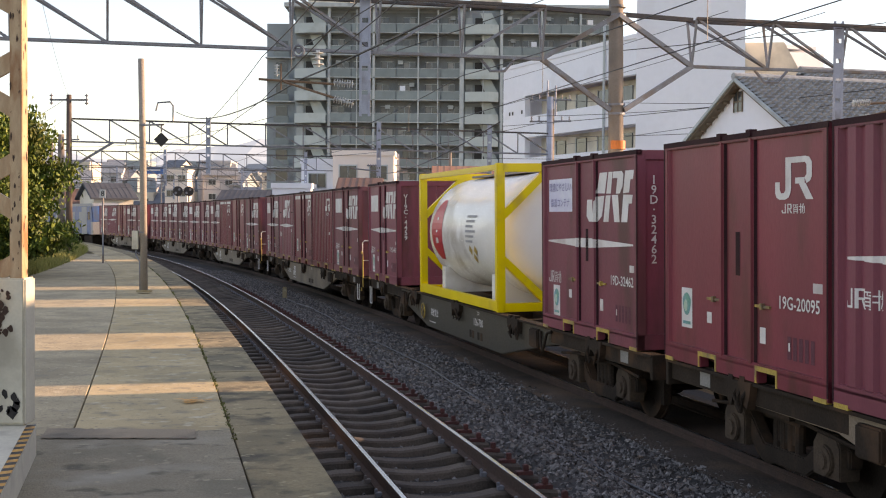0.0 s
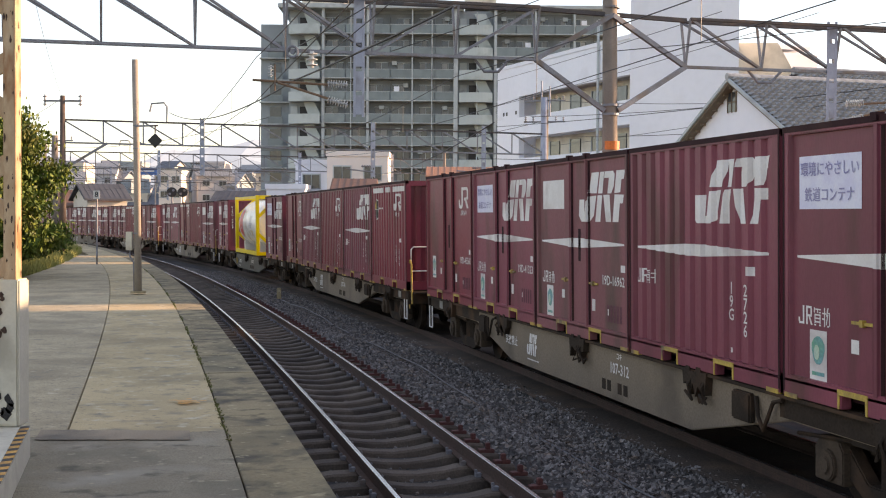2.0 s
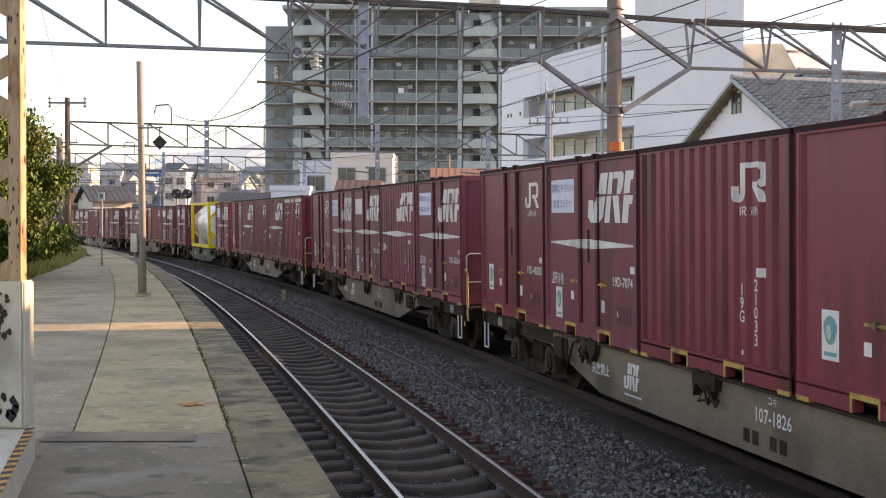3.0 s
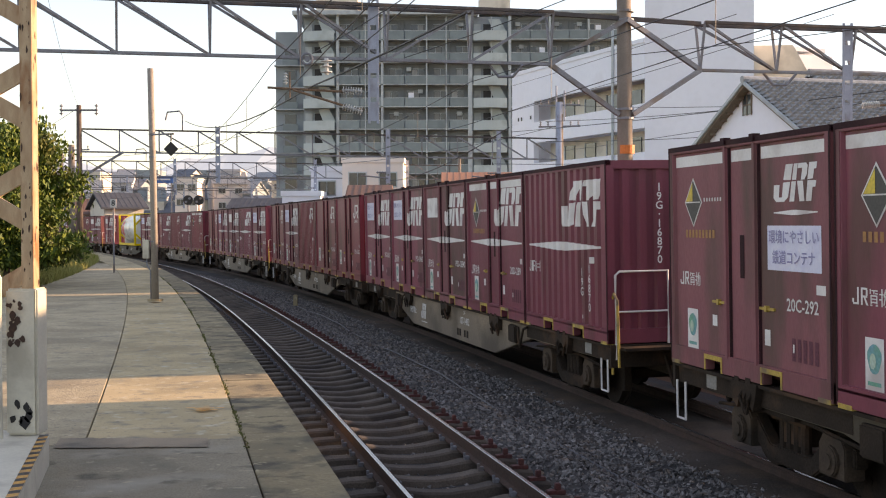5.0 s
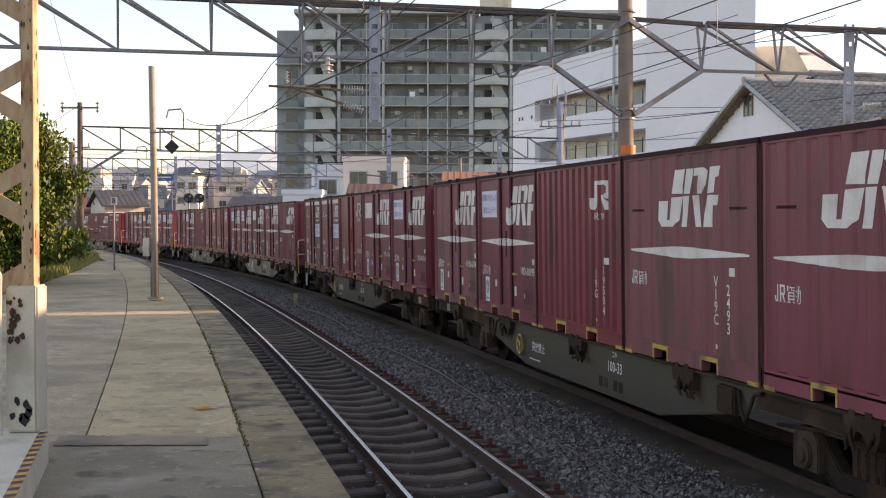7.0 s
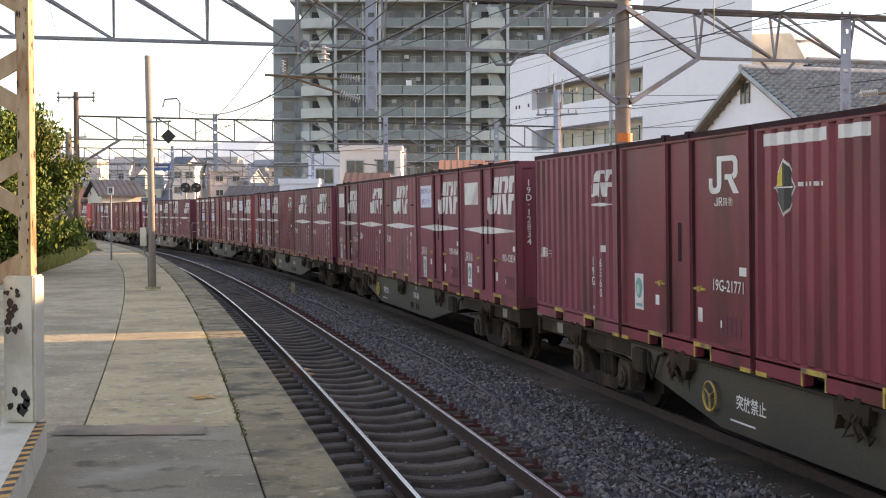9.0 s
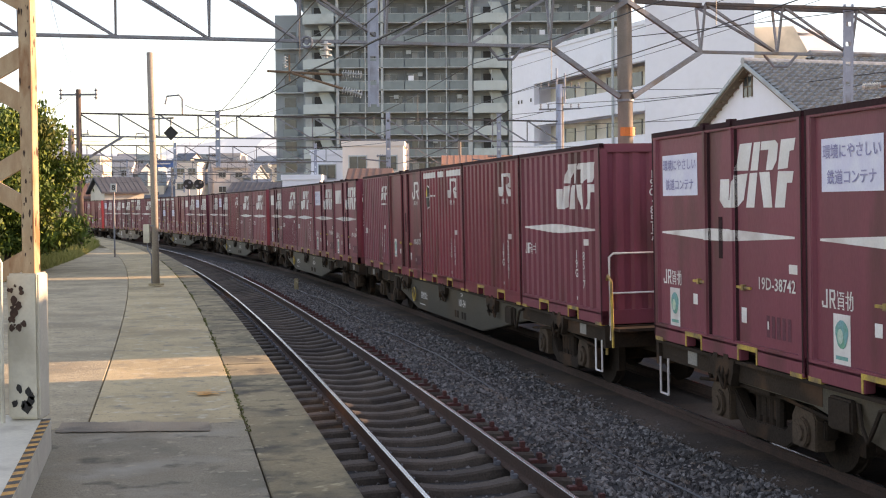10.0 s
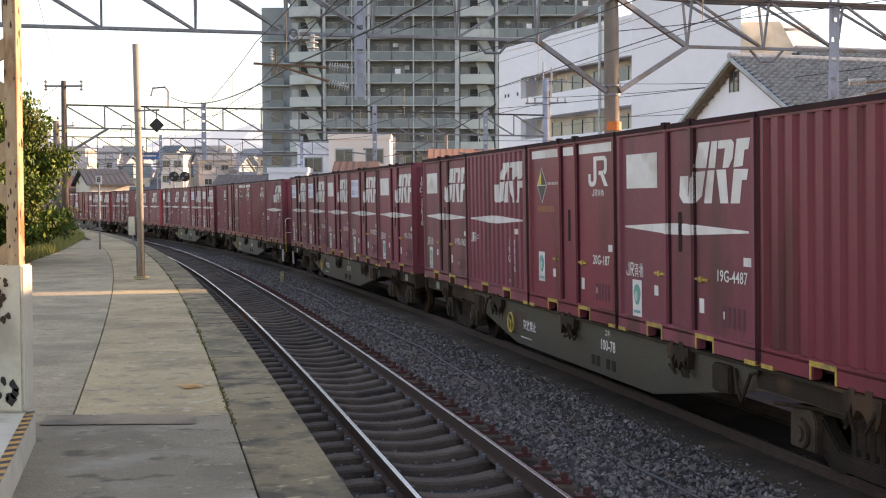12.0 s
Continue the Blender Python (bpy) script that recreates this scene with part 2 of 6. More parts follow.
def mesh(name, bm, material, smooth=False, soft=0.0):
    bmesh.ops.recalc_face_normals(bm, faces=bm.faces[:])
    if soft:
        bmesh.ops.bevel(bm, geom=[e for e in bm.edges if len(e.link_faces) == 2 and e.calc_face_angle(0) > 0.6], offset=soft, segments=2, affect="EDGES", clamp_overlap=True)
    me = bpy.data.meshes.new(name)
    bm.to_mesh(me)
    bm.free()
    me.materials.append(material)
    if smooth:
        for f in me.polygons:
            f.use_smooth = True
    return me


def part(name, bm, material, parent, label="", smooth=False, soft=0.0):
    ob = new(name, mesh(name, bm, material, smooth, soft))
    ob.parent = parent
    if label:
        tagged(ob, label)
    return ob


def piece(name, me, parent, m=None):
    """One more object on a mesh that others use too."""
    ob = new(name, me)
    ob.parent = parent
    if m is not None:
        ob.matrix_basis = m
    return ob


def thing(name, label, category, group="", kind="", m=None):
    ob = tagged(new(name), label, category, group, kind)
    if m is not None:
        ob.matrix_basis = m
    return ob


def solid(name, bm, material, label, category, kind="", smooth=False, soft=0.0, group=""):
    return tagged(new(name, mesh(name, bm, material, smooth, soft)), label, category, group, kind)


def sheet(name, verts, faces, material):
    me = bpy.data.meshes.new(name)
    me.from_pydata(verts, [], faces)
    me.materials.append(material)
    return me


TEXT = {}


def letters(text, size, upright=False, ink=None):
    """The outline mesh of a text, centred, in the x-z plane and facing +y; upright: one character below the other."""
    key = (text, size, upright, ink)
    if key not in TEXT:
        cu = bpy.data.curves.new("letters", "FONT")
        cu.body, cu.size, cu.align_x, cu.align_y = ("\n".join(text) if upright else text), size, "CENTER", "CENTER"
        cu.space_line, cu.offset = 0.8, size * 0.012
        cu.resolution_u = 2
        ob = bpy.data.objects.new("letters", cu)
        me = bpy.data.meshes.new_from_object(ob)
        bpy.data.objects.remove(ob)
        me.transform(Matrix(((-1, 0, 0, 0), (0, 0, 1, 0), (0, 1, 0, 0), (0, 0, 0, 1))))
        me.materials.clear()
        me.materials.append(ink or WHITE)
        TEXT[key] = me
    return TEXT[key]


# ---- ground, ballast and tracks ----
def strip(name, section, s0, s1, step, material, uneven=0.0):
    """A sheet that follows the track: section is a row of (offset, height)."""
    verts, faces, n = [], [], len(section)
    count = int((s1 - s0) / step) + 1
    for i in range(count):
        for off, z in section:
            p, _ = along(s0 + i * step, off, z)
            verts.append((p.x, p.y, p.z + uneven * noise.noise((p.x * 1.7, p.y * 1.7, 0))))
    for i in range(count - 1):
        for j in range(n - 1):
            a = i * n + j
            faces.append((a, a + 1, a + n + 1, a + n))
    return sheet(name, verts, faces, material)


def build_ground():
    size, n = 4500.0, 30
    verts = [(-size + 2 * size * i / n, -size + 2 * size * j / n, -1.0) for j in range(n + 1) for i in range(n + 1)]
    faces = [(j * (n + 1) + i, j * (n + 1) + i + 1, (j + 1) * (n + 1) + i + 1, (j + 1) * (n + 1) + i) for j in range(n) for i in range(n)]
    tagged(new("ground", sheet("ground", verts, faces, EARTH)), "dry brown earth round the railway", "ground", kind="structure")
    section = [(-1.36, -0.9), (-1.34, -0.30), (-1.15, -0.21), (-0.95, -0.245), (-0.45, -0.255), (0.0, -0.27), (0.45, -0.255), (0.95, -0.235), (1.35, -0.19), (1.75, -0.26), (2.25, -0.42), (2.7, -0.47),
               (FAR - 1.3, FAR_Z - 0.17), (FAR + 1.3, FAR_Z - 0.17), (FAR + 1.9, FAR_Z - 0.25), (FAR + 3.2, -0.98)]
    tagged(new("ballast_bed", strip("ballast_bed", section, -30, 160, 0.5, BALLAST, 0.03)), "crushed-stone ballast bed, darkened as the shade between stones", "ballast", kind="structure")
    dust = [(FAR - 1.22, FAR_Z - 0.150), (FAR - 0.72, FAR_Z - 0.138), (FAR + 0.72, FAR_Z - 0.138), (FAR + 1.25, FAR_Z - 0.150)]
    tagged(new("dust_bed", strip("dust_bed", dust, -30, 160, 0.5, DUSTY_BED, 0.02)), "ballast brown with brake dust under the outer track", "ballast", kind="structure")
    # loose stones lying on the bed
    rng = np.random.default_rng(5)
    base = np.array([(1, 0, 0), (-1, 0, 0), (0, 1, 0), (0, -1, 0), (0, 0, 1), (0, 0, -1)], float)
    tri = np.array([(0, 2, 4), (2, 1, 4), (1, 3, 4), (3, 0, 4), (2, 0, 5), (1, 2, 5), (3, 1, 5), (0, 3, 5)])
    offs, zs = [a for a, _ in section], [b for _, b in section]
    verts, faces, k = [], [], 0
    for i in range(48000):
        s = 5.5 + 60 * rng.random() ** 1.7
        off = rng.uniform(0.85, FAR - 0.95) if rng.random() < 0.80 else rng.uniform(-1.2, 0.85)
        z = np.interp(off, offs, zs)
        p, _ = along(s, off, z)
        r = rng.uniform(0.020, 0.046) * (1.0 if off > 0.95 else 0.62)
        jig = base * rng.uniform(0.55, 1.2, (6, 3)) + rng.normal(0, 0.16, (6, 3))
        q = Euler(rng.uniform(0, 6, 3)).to_matrix()
        verts += [p + q @ Vector(v * r) for v in jig]
        faces += [tuple(int(x) for x in t + k) for t in tri]
        k += 6
    tagged(new("ballast_stones", sheet("ballast_stones", verts, faces, STONE)), "sharp grey ballast stones between the tracks", "ballast", kind="stuff")


RAIL = [(-0.032, 0.0), (-0.032, -0.035), (-0.009, -0.048), (-0.009, -0.125), (-0.062, -0.140), (-0.062, -0.153), (0.062, -0.153), (0.062, -0.140), (0.009, -0.125), (0.009, -0.048), (0.032, -0.035), (0.032, 0.0)]


def build_track(name, centre, z, label, s0, s1, single):
    track = thing(name, label, "railway track", kind="structure")
    for side in (-0.566, 0.566):
        rail = new("rail", strip("rail", [(centre + side + a, z + b + side * CANT) for a, b in RAIL], s0, s1, 0.5, RUST))
        rail.parent = track
        tread = new("railhead", strip("railhead", [(centre + side - 0.022, z + side * CANT + 0.001), (centre + side - 0.017, z + side * CANT + 0.004), (centre + side + 0.017, z + side * CANT + 0.004), (centre + side + 0.022, z + side * CANT + 0.001)], s0, s1, 0.5, RAIL_TOP))
        tread.parent = rail
        tagged(tread, "polished running surface of the rail")
    bm = bmesh.new()
    rings = []
    for y, h, w in ((-1.0, -0.175, 0.105), (-0.86, -0.160, 0.12), (-0.42, -0.158, 0.12), (-0.24, -0.188, 0.105), (0.0, -0.206, 0.10), (0.24, -0.188, 0.105), (0.42, -0.158, 0.12), (0.86, -0.160, 0.12), (1.0, -0.175, 0.105)):
        rings.append([bm.verts.new(q) for q in ((-w - 0.025, y, -0.31), (-w, y, h - 0.02), (-w + 0.022, y, h), (w - 0.022, y, h), (w, y, h - 0.02), (w + 0.025, y, -0.31))])
    for a, b in zip(rings, rings[1:]):
        for k in range(5):
            bm.faces.new((a[k], a[k + 1], b[k + 1], b[k]))
    bm.faces.new(rings[0])
    bm.faces.new(rings[-1])
    me = mesh("sleeper", bm, SLEEPER)
    bm = bmesh.new()
    for y in (-0.566, 0.566):
        for d in (-0.085, 0.085):
            box(bm, -0.035, 0.035, y + d - 0.03, y + d + 0.03, -0.160, -0.118)
            box(bm, -0.014, 0.014, y + d * 1.25 - 0.014, y + d * 1.25 + 0.014, -0.120, -0.085)
    clip = mesh("rail_clip", bm, STEEL, soft=0.004)
    bm = bmesh.new()
    box(bm, -0.050, 0.050, -0.97, -0.80, -0.168, -0.128)
    box(bm, -0.030, 0.030, -0.93, -0.88, -0.130, -0.065)
    brace = mesh("rail_brace", bm, RED_CLIP, soft=0.006)
    i, s = 0, s0 + 0.3
    while s < s1 and i < single:
        p, th = along(s, centre, z)
        m = Matrix.Translation(p) @ Euler((-CANT, 0, th + math.pi / 2)).to_matrix().to_4x4() @ Matrix.Rotation(random.uniform(-0.02, 0.02), 4, "Z")
        ob = piece("sleeper", me, track, m)
        if i < 90 and centre == 0:
            piece("rail_clip", clip, ob)
            if centre == 0:
                tagged(piece("rail_brace", brace, ob), "red primed steel brace at the sleeper end")
        s += 0.60
        i += 1
    return track


# ---- platform ----
def platform_back(s):
    """How far the platform reaches to the left of the track."""
    return float(np.interp(s, [-20, 29, 35, 44, 52, 70, 100, 125], [-9.0, -9.0, -6.6, -5.7, -5.0, -3.5, -2.6, -2.2]))


def build_platform():
    plat = thing("platform", "old concrete station platform with worn slabs", "platform", kind="structure")
    verts, faces = [], []
    ss = [-20 + 2 * i for i in range(73)]
    for s in ss:
        for off, z in ((PLAT_EDGE + 0.02, -0.95), (PLAT_EDGE + 0.02, PLAT_Z - 0.13), (platform_back(s), PLAT_Z - 0.13), (platform_back(s), -0.95)):
            verts.append(tuple(along(s, off, z)[0]))
    for i in range(len(ss) - 1):
        for j in range(3):
            a = i * 4 + j
            faces.append((a, a + 1, a + 5, a + 4))
    core = new("platform_wall", sheet("platform_wall", verts, faces, COPING))
    core.parent = plat

    def slab(s0, s1, o0, o1, material, name, drop=0.0, cut=0.004):
        n = max(2, int((s1 - s0) / 1.0) + 1)
        v, f = [], []
        for i in range(n):
            s = s0 + cut + (s1 - s0 - 2 * cut) * i / (n - 1)
            for off, z in ((o0 - cut, PLAT_Z - 0.14), (o0 - cut, PLAT_Z - 0.008 - drop), (o0 - cut - 0.008, PLAT_Z - drop), (o1 + cut + 0.008, PLAT_Z - drop), (o1 + cut, PLAT_Z - 0.008 - drop), (o1 + cut, PLAT_Z - 0.14)):
                v.append(tuple(along(s, max(off, platform_back(s)), z)[0]))
        for i in range(n - 1):
            for j in range(5):
                a = i * 6 + j
                f.append((a, a + 1, a + 7, a + 6))
        for e in (0, (n - 1) * 6):
            f.append(tuple(e + j for j in range(6)))
        ob = new(name, sheet(name, v, f, material))
        ob.parent = plat

    s = -6.0
    while s < 122:
        slab(s, s + 1.98, PLAT_EDGE, -1.95, COPING, "coping_slab", random.uniform(0, 0.008), 0.007)
        s += 1.98
    tone = random.Random(3)
    for o0, o1, first, step, skin in ((-1.95, -3.30, 11.60, 5.45, CONCRETE), (-3.30, -9.0, 11.60, 10.6, ROUGH_SLAB)):
        if o0 == -1.95:
            slab(-6, first, o0, -9.0, ASPHALT, "resurfaced_slab", 0.0, 0.006)
        s = first
        while s < 122:
            if platform_back(s + step) < o0 - 0.05:
                slab(s, s + step, o0, o1, skin, "slab", tone.uniform(0, 0.007), 0.006)
            s += step
    tar = mat("tarred_repair", (0.40, 0.318, 0.226), (0.300, 0.240, 0.170), 1.4, 0.92, bump=1.0, fine=80, stain=(0.13, 0.115, 0.092), amount=0.7, shine=0.3)
    v, f = [], []
    edge = random.Random(12)
    n = 40
    for i in range(n + 1):
        x = -3.36 + 1.29 * i / n
        v += [(x, 10.34 + 0.05 * i / n + edge.uniform(-0.012, 0.012), PLAT_Z - 0.002), (x, 10.352 + 0.05 * i / n, PLAT_Z + 0.003), (x - 0.09, 10.80 + edge.uniform(-0.02, 0.02), PLAT_Z + 0.003), (x - 0.1, 10.83, PLAT_Z - 0.006)]
    for i in range(n):
        for j in range(3):
            f.append((i * 4 + j, i * 4 + j + 1, i * 4 + j + 5, i * 4 + j + 4))
    f += [(0, 1, 2, 3), tuple(n * 4 + j for j in (3, 2, 1, 0))]
    ob = new("repair_strip", sheet("repair_strip", v, f, tar))
    ob.parent = plat
    # moss in the joint behind the edge
    rng = np.random.default_rng(8)
    v, f = [], []
    for i in range(1500):
        s = rng.uniform(9, 50)
        if noise.noise((s * 0.45, 0, 3)) < -0.05:
            continue
        p, _ = along(s, -1.95 + rng.normal(0, 0.012), PLAT_Z - 0.004)
        a, h, w = rng.uniform(0, 6.28), rng.uniform(0.008, 0.03), rng.uniform(0.006, 0.016)
        k = len(v)
        v += [(p.x - w * math.cos(a), p.y - w * math.sin(a), p.z), (p.x + w * math.cos(a), p.y + w * math.sin(a), p.z), (p.x + rng.normal(0, 0.01), p.y + rng.normal(0, 0.01), p.z + h)]
        f.append((k, k + 1, k + 2))
    moss = mat("moss", (0.10, 0.12, 0.03), (0.14, 0.13, 0.04), 4.0, 0.9)
    tagged(new("moss", sheet("moss", v, f, moss)), "thin green moss in the platform joint", "moss", kind="stuff")
    # faded orange paint marks
    v, f = [], []
    mark = mat("faded_orange_paint", (0.85, 0.40, 0.09), (0.72, 0.40, 0.16), 12.0, 0.85)
    for i in range(26):
        a, r = rng.uniform(0, 6.28), rng.uniform(0.0, 1.0)
        x, y = -2.52 + 0.10 * r * math.cos(a) * 1.6, 12.50 + 0.22 * r * math.sin(a)
        k, w = len(v), rng.uniform(0.02, 0.06)
        h = PLAT_Z + 0.002 + 0.0004 * i
        v += [(x - w, y, h), (x + w, y - 0.01, h), (x + w * 0.7, y + 0.04, h), (x - w * 0.8, y + 0.03, h)]
        f.append((k, k + 1, k + 2, k + 3))
    tagged(new("paint_mark", sheet("paint_mark", v, f, mark)), "faded orange paint mark on the platform", "paint mark", kind="structure")


# ---- freight containers ----
LONG, WIDE, HIGH = 3.715, 2.45, 2.50
FACE = WIDE / 2


def door_profile():
    """The door side from its left end: distance along, depth."""
    out, f = [], FACE
    out += [(0.0, f), (0.11, f), (0.13, f - 0.035)]
    for u in (1.52, 2.20):
        out += [(u - 0.075, f - 0.035), (u - 0.06, f - 0.012), (u - 0.03, f - 0.012), (u - 0.025, f + 0.012), (u + 0.025, f + 0.012), (u + 0.03, f - 0.012), (u + 0.06, f - 0.012), (u + 0.075, f - 0.035)]
    return out + [(LONG - 0.13, f - 0.035), (LONG - 0.11, f), (LONG, f)]


def ribbed_profile(count=13, depth=0.045):
    out, f = [(0.0, FACE), (0.10, FACE)], FACE
    pitch = (LONG - 0.2) / count
    for i in range(count):
        u = 0.10 + i * pitch
        out += [(u + pitch * 0.10, f - depth), (u + pitch * 0.40, f - depth), (u + pitch * 0.52, f - 0.003), (u + pitch * 0.98, f - 0.003)]
    return out + [(LONG - 0.10, FACE), (LONG, FACE)]


def soft_profile():
    """A side with a few broad, shallow ribs."""
    return ribbed_profile(9, 0.022)


PROFILES = {"door": door_profile(), "ribbed": ribbed_profile(), "soft": soft_profile()}


def side_mesh(profile, z0, z1):
    bm = bmesh.new()
    for sign in (1, -1):
        low = [bm.verts.new((sign * (LONG / 2 - u), sign * y, z0)) for u, y in profile]
        top = [bm.verts.new((sign * (LONG / 2 - u), sign * y, z1)) for u, y in profile]
        for i in range(len(profile) - 1):
            bm.faces.new((low[i], low[i + 1], top[i + 1], top[i]))
    return bm


def clip_to(poly, u0, u1):
    for limit, keep in ((u0, 1), (u1, -1)):
        out = []
        for i, (a, b) in enumerate(poly):
            c, d = poly[i - 1]
            ins, was = (a - limit) * keep >= 0, (c - limit) * keep >= 0
            if ins != was:
                k = (limit - c) / (a - c)
                out.append((limit, d + (b - d) * k))
            if ins:
                out.append((a, b))
        poly = out
        if len(poly) < 3:
            return []
    return poly


def paint(bm, polys, profile, lift=0.004):
    """Lays flat shapes, in metres along and up, on the side's profile."""
    for poly in polys:
        for (ua, ya), (ub, yb) in zip(profile, profile[1:]):
            cut = clip_to(poly, ua, ub) if ub > ua + 1e-6 else []
            if len(cut) >= 3:
                vs = [bm.verts.new((LONG / 2 - u, ya + (yb - ya) * (u - ua) / (ub - ua) + lift, z)) for u, z in cut]
                try:
                    bm.faces.new(vs)
                except ValueError:
                    pass


def fitted(shapes, u, z, w, h):
    return [[(u + a * w, z + b * h) for a, b in poly] for poly in shapes]


def rect(u0, u1, z0, z1):
    return [(u0, z0), (u1, z0), (u1, z1), (u0, z1)]


SLANTED_MARK = [[(0.24, 0.585), (0.30, 1.0), (0.465, 1.0), (0.41, 0.575)], [(0.44, 0.572), (0.49, 1.0), (0.575, 1.0), (0.535, 0.568)], [(0.575, 0.87), (0.587, 1.0), (0.76, 1.0), (0.795, 0.94), (0.79, 0.87)],
                [(0.64, 0.562), (0.675, 0.87), (0.79, 0.87), (0.775, 0.70), (0.72, 0.562)], [(0.785, 0.562), (0.83, 1.0), (1.0, 1.0), (0.978, 0.83), (0.93, 0.82), (0.905, 0.575)],
                [(0.0, 0.12), (0.06, 0.0), (0.25, 0.0), (0.345, 0.12)], [(0.0, 0.12), (0.13, 0.12), (0.15, 0.46), (0.015, 0.46)], [(0.20, 0.12), (0.345, 0.12), (0.40, 0.53), (0.235, 0.515)],
                [(0.375, 0.0), (0.485, 0.0), (0.53, 0.535), (0.43, 0.532)], [(0.555, 0.537), (0.685, 0.537), (0.715, 0.0), (0.605, 0.0)], [(0.745, 0.0), (0.865, 0.0), (0.895, 0.36), (0.775, 0.36)], [(0.775, 0.36), (0.955, 0.36), (0.975, 0.525), (0.79, 0.537)]]
BLOCK_MARK = [[(0.29, 0.22), (0.43, 0.16), (0.45, 0.28), (0.45, 1.0), (0.29, 1.0)], [(0.29, 0.22), (0.25, 0.16), (0.17, 0.15), (0.12, 0.0), (0.28, 0.0), (0.38, 0.05), (0.43, 0.16)], [(0.17, 0.15), (0.13, 0.24), (0.13, 0.42), (0.0, 0.42), (0.0, 0.16), (0.04, 0.05), (0.12, 0.0)],
              [(0.45, 0.86), (0.82, 0.86), (0.93, 0.97), (0.84, 1.0), (0.45, 1.0)], [(0.82, 0.86), (0.86, 0.80), (1.0, 0.86), (0.93, 0.97)], [(0.86, 0.80), (0.86, 0.58), (1.0, 0.52), (1.0, 0.86)], [(0.86, 0.58), (0.81, 0.51), (0.86, 0.37), (0.95, 0.42), (1.0, 0.52)], rect(0.56, 0.81, 0.37, 0.51), [(0.66, 0.37), (0.84, 0.37), (1.04, 0.0), (0.85, 0.0)]]
LENS = [[(0.0, 0.42), (0.0, 0.58), (0.42, 1.0), (0.55, 1.0), (1.0, 0.62), (1.0, 0.45), (0.55, 0.0), (0.42, 0.0)]]
NAME_BARS = [rect(0.14, 0.19, 0.12, 1.0), rect(0.02, 0.19, 0.0, 0.12), rect(0.0, 0.05, 0.12, 0.34), rect(0.25, 0.30, 0.0, 1.0), rect(0.30, 0.43, 0.88, 1.0), rect(0.39, 0.44, 0.55, 0.88), rect(0.30, 0.43, 0.43, 0.55), [(0.33, 0.43), (0.38, 0.43), (0.46, 0.0), (0.40, 0.0)],
             rect(0.50, 0.53, 0.68, 0.96), rect(0.55, 0.72, 0.84, 0.91), rect(0.60, 0.63, 0.68, 0.84), rect(0.65, 0.72, 0.68, 0.75), rect(0.52, 0.55, 0.12, 0.62), rect(0.68, 0.71, 0.12, 0.62), rect(0.55, 0.68, 0.54, 0.62), rect(0.55, 0.68, 0.36, 0.43), rect(0.55, 0.68, 0.17, 0.25), rect(0.51, 0.57, 0.0, 0.08), rect(0.66, 0.72, 0.0, 0.08),
             rect(0.82, 0.85, 0.0, 1.0), rect(0.76, 0.82, 0.66, 0.73), rect(0.76, 0.82, 0.36, 0.44), rect(0.85, 0.88, 0.66, 0.73), [(0.88, 0.55), (0.91, 0.55), (0.96, 1.0), (0.92, 1.0)], rect(0.94, 1.0, 0.70, 0.77), rect(0.97, 1.0, 0.06, 0.70), rect(0.91, 0.97, 0.0, 0.07), [(0.87, 0.1), (0.90, 0.1), (0.95, 0.66), (0.92, 0.66)]]

MESHES = {}


def shared(key, make):
    if key not in MESHES:
        MESHES[key] = make()
    return MESHES[key]


def container_frame(kind):
    bm = bmesh.new()
    for x in (-1, 1):
        for y in (-1, 1):
            box(bm, x * LONG / 2 - x * 0.10, x * LONG / 2, y * FACE - y * 0.12, y * (FACE + 0.004), 0.0, HIGH)
    for y in (-1, 1):
        box(bm, -LONG / 2, LONG / 2, y * FACE - y * 0.08, y * (FACE + 0.006), HIGH - 0.075, HIGH)
        for a, b in ((-LONG / 2, -0.86), (-0.50, 0.50), (0.86, LONG / 2)):
            box(bm, a, b, y * FACE - y * 0.10, y * (FACE + 0.005), 0.0, 0.17)
        box(bm, -LONG / 2, LONG / 2, y * FACE - y * 0.10, y * (FACE + 0.005), 0.13, 0.20)
    for x in (-1, 1):
        box(bm, x * LONG / 2 - x * 0.09, x * (LONG / 2 + 0.003), -FACE + 0.1, FACE - 0.1, HIGH - 0.12, HIGH)
        box(bm, x * LONG / 2 - x * 0.09, x * (LONG / 2 + 0.003), -FACE + 0.1, FACE - 0.1, 0.0, 0.2)
    return bm


def end_mesh(ribbed):
    bm = bmesh.new()
    n, d = (9, 0.04) if ribbed else (5, 0.015)
    for x in (1,):
        prev = None
        for i in range(n):
            a = -FACE + 0.11 + (2 * FACE - 0.22) * i / n
            w = (2 * FACE - 0.22) / n
            for y, q in ((a, 0.02 + d), (a + w * 0.4, 0.02 + d), (a + w * 0.55, 0.02), (a + w * 0.95, 0.02)):
                cur = [bm.verts.new((x * (LONG / 2 - q), y, z)) for z in (0.19, HIGH - 0.1)]
                if prev:
                    bm.faces.new((prev[0], cur[0], cur[1], prev[1]))
                prev = cur
    return bm


def roof_mesh():
    bm = bmesh.new()
    box(bm, -LONG / 2 + 0.02, LONG / 2 - 0.02, -FACE + 0.03, FACE - 0.03, HIGH - 0.06, HIGH - 0.02)
    return bm


def floor_mesh():
    bm = bmesh.new()
    box(bm, -LONG / 2 + 0.03, LONG / 2 - 0.03, -FACE + 0.12, FACE - 0.12, 0.06, 0.19)
    return bm


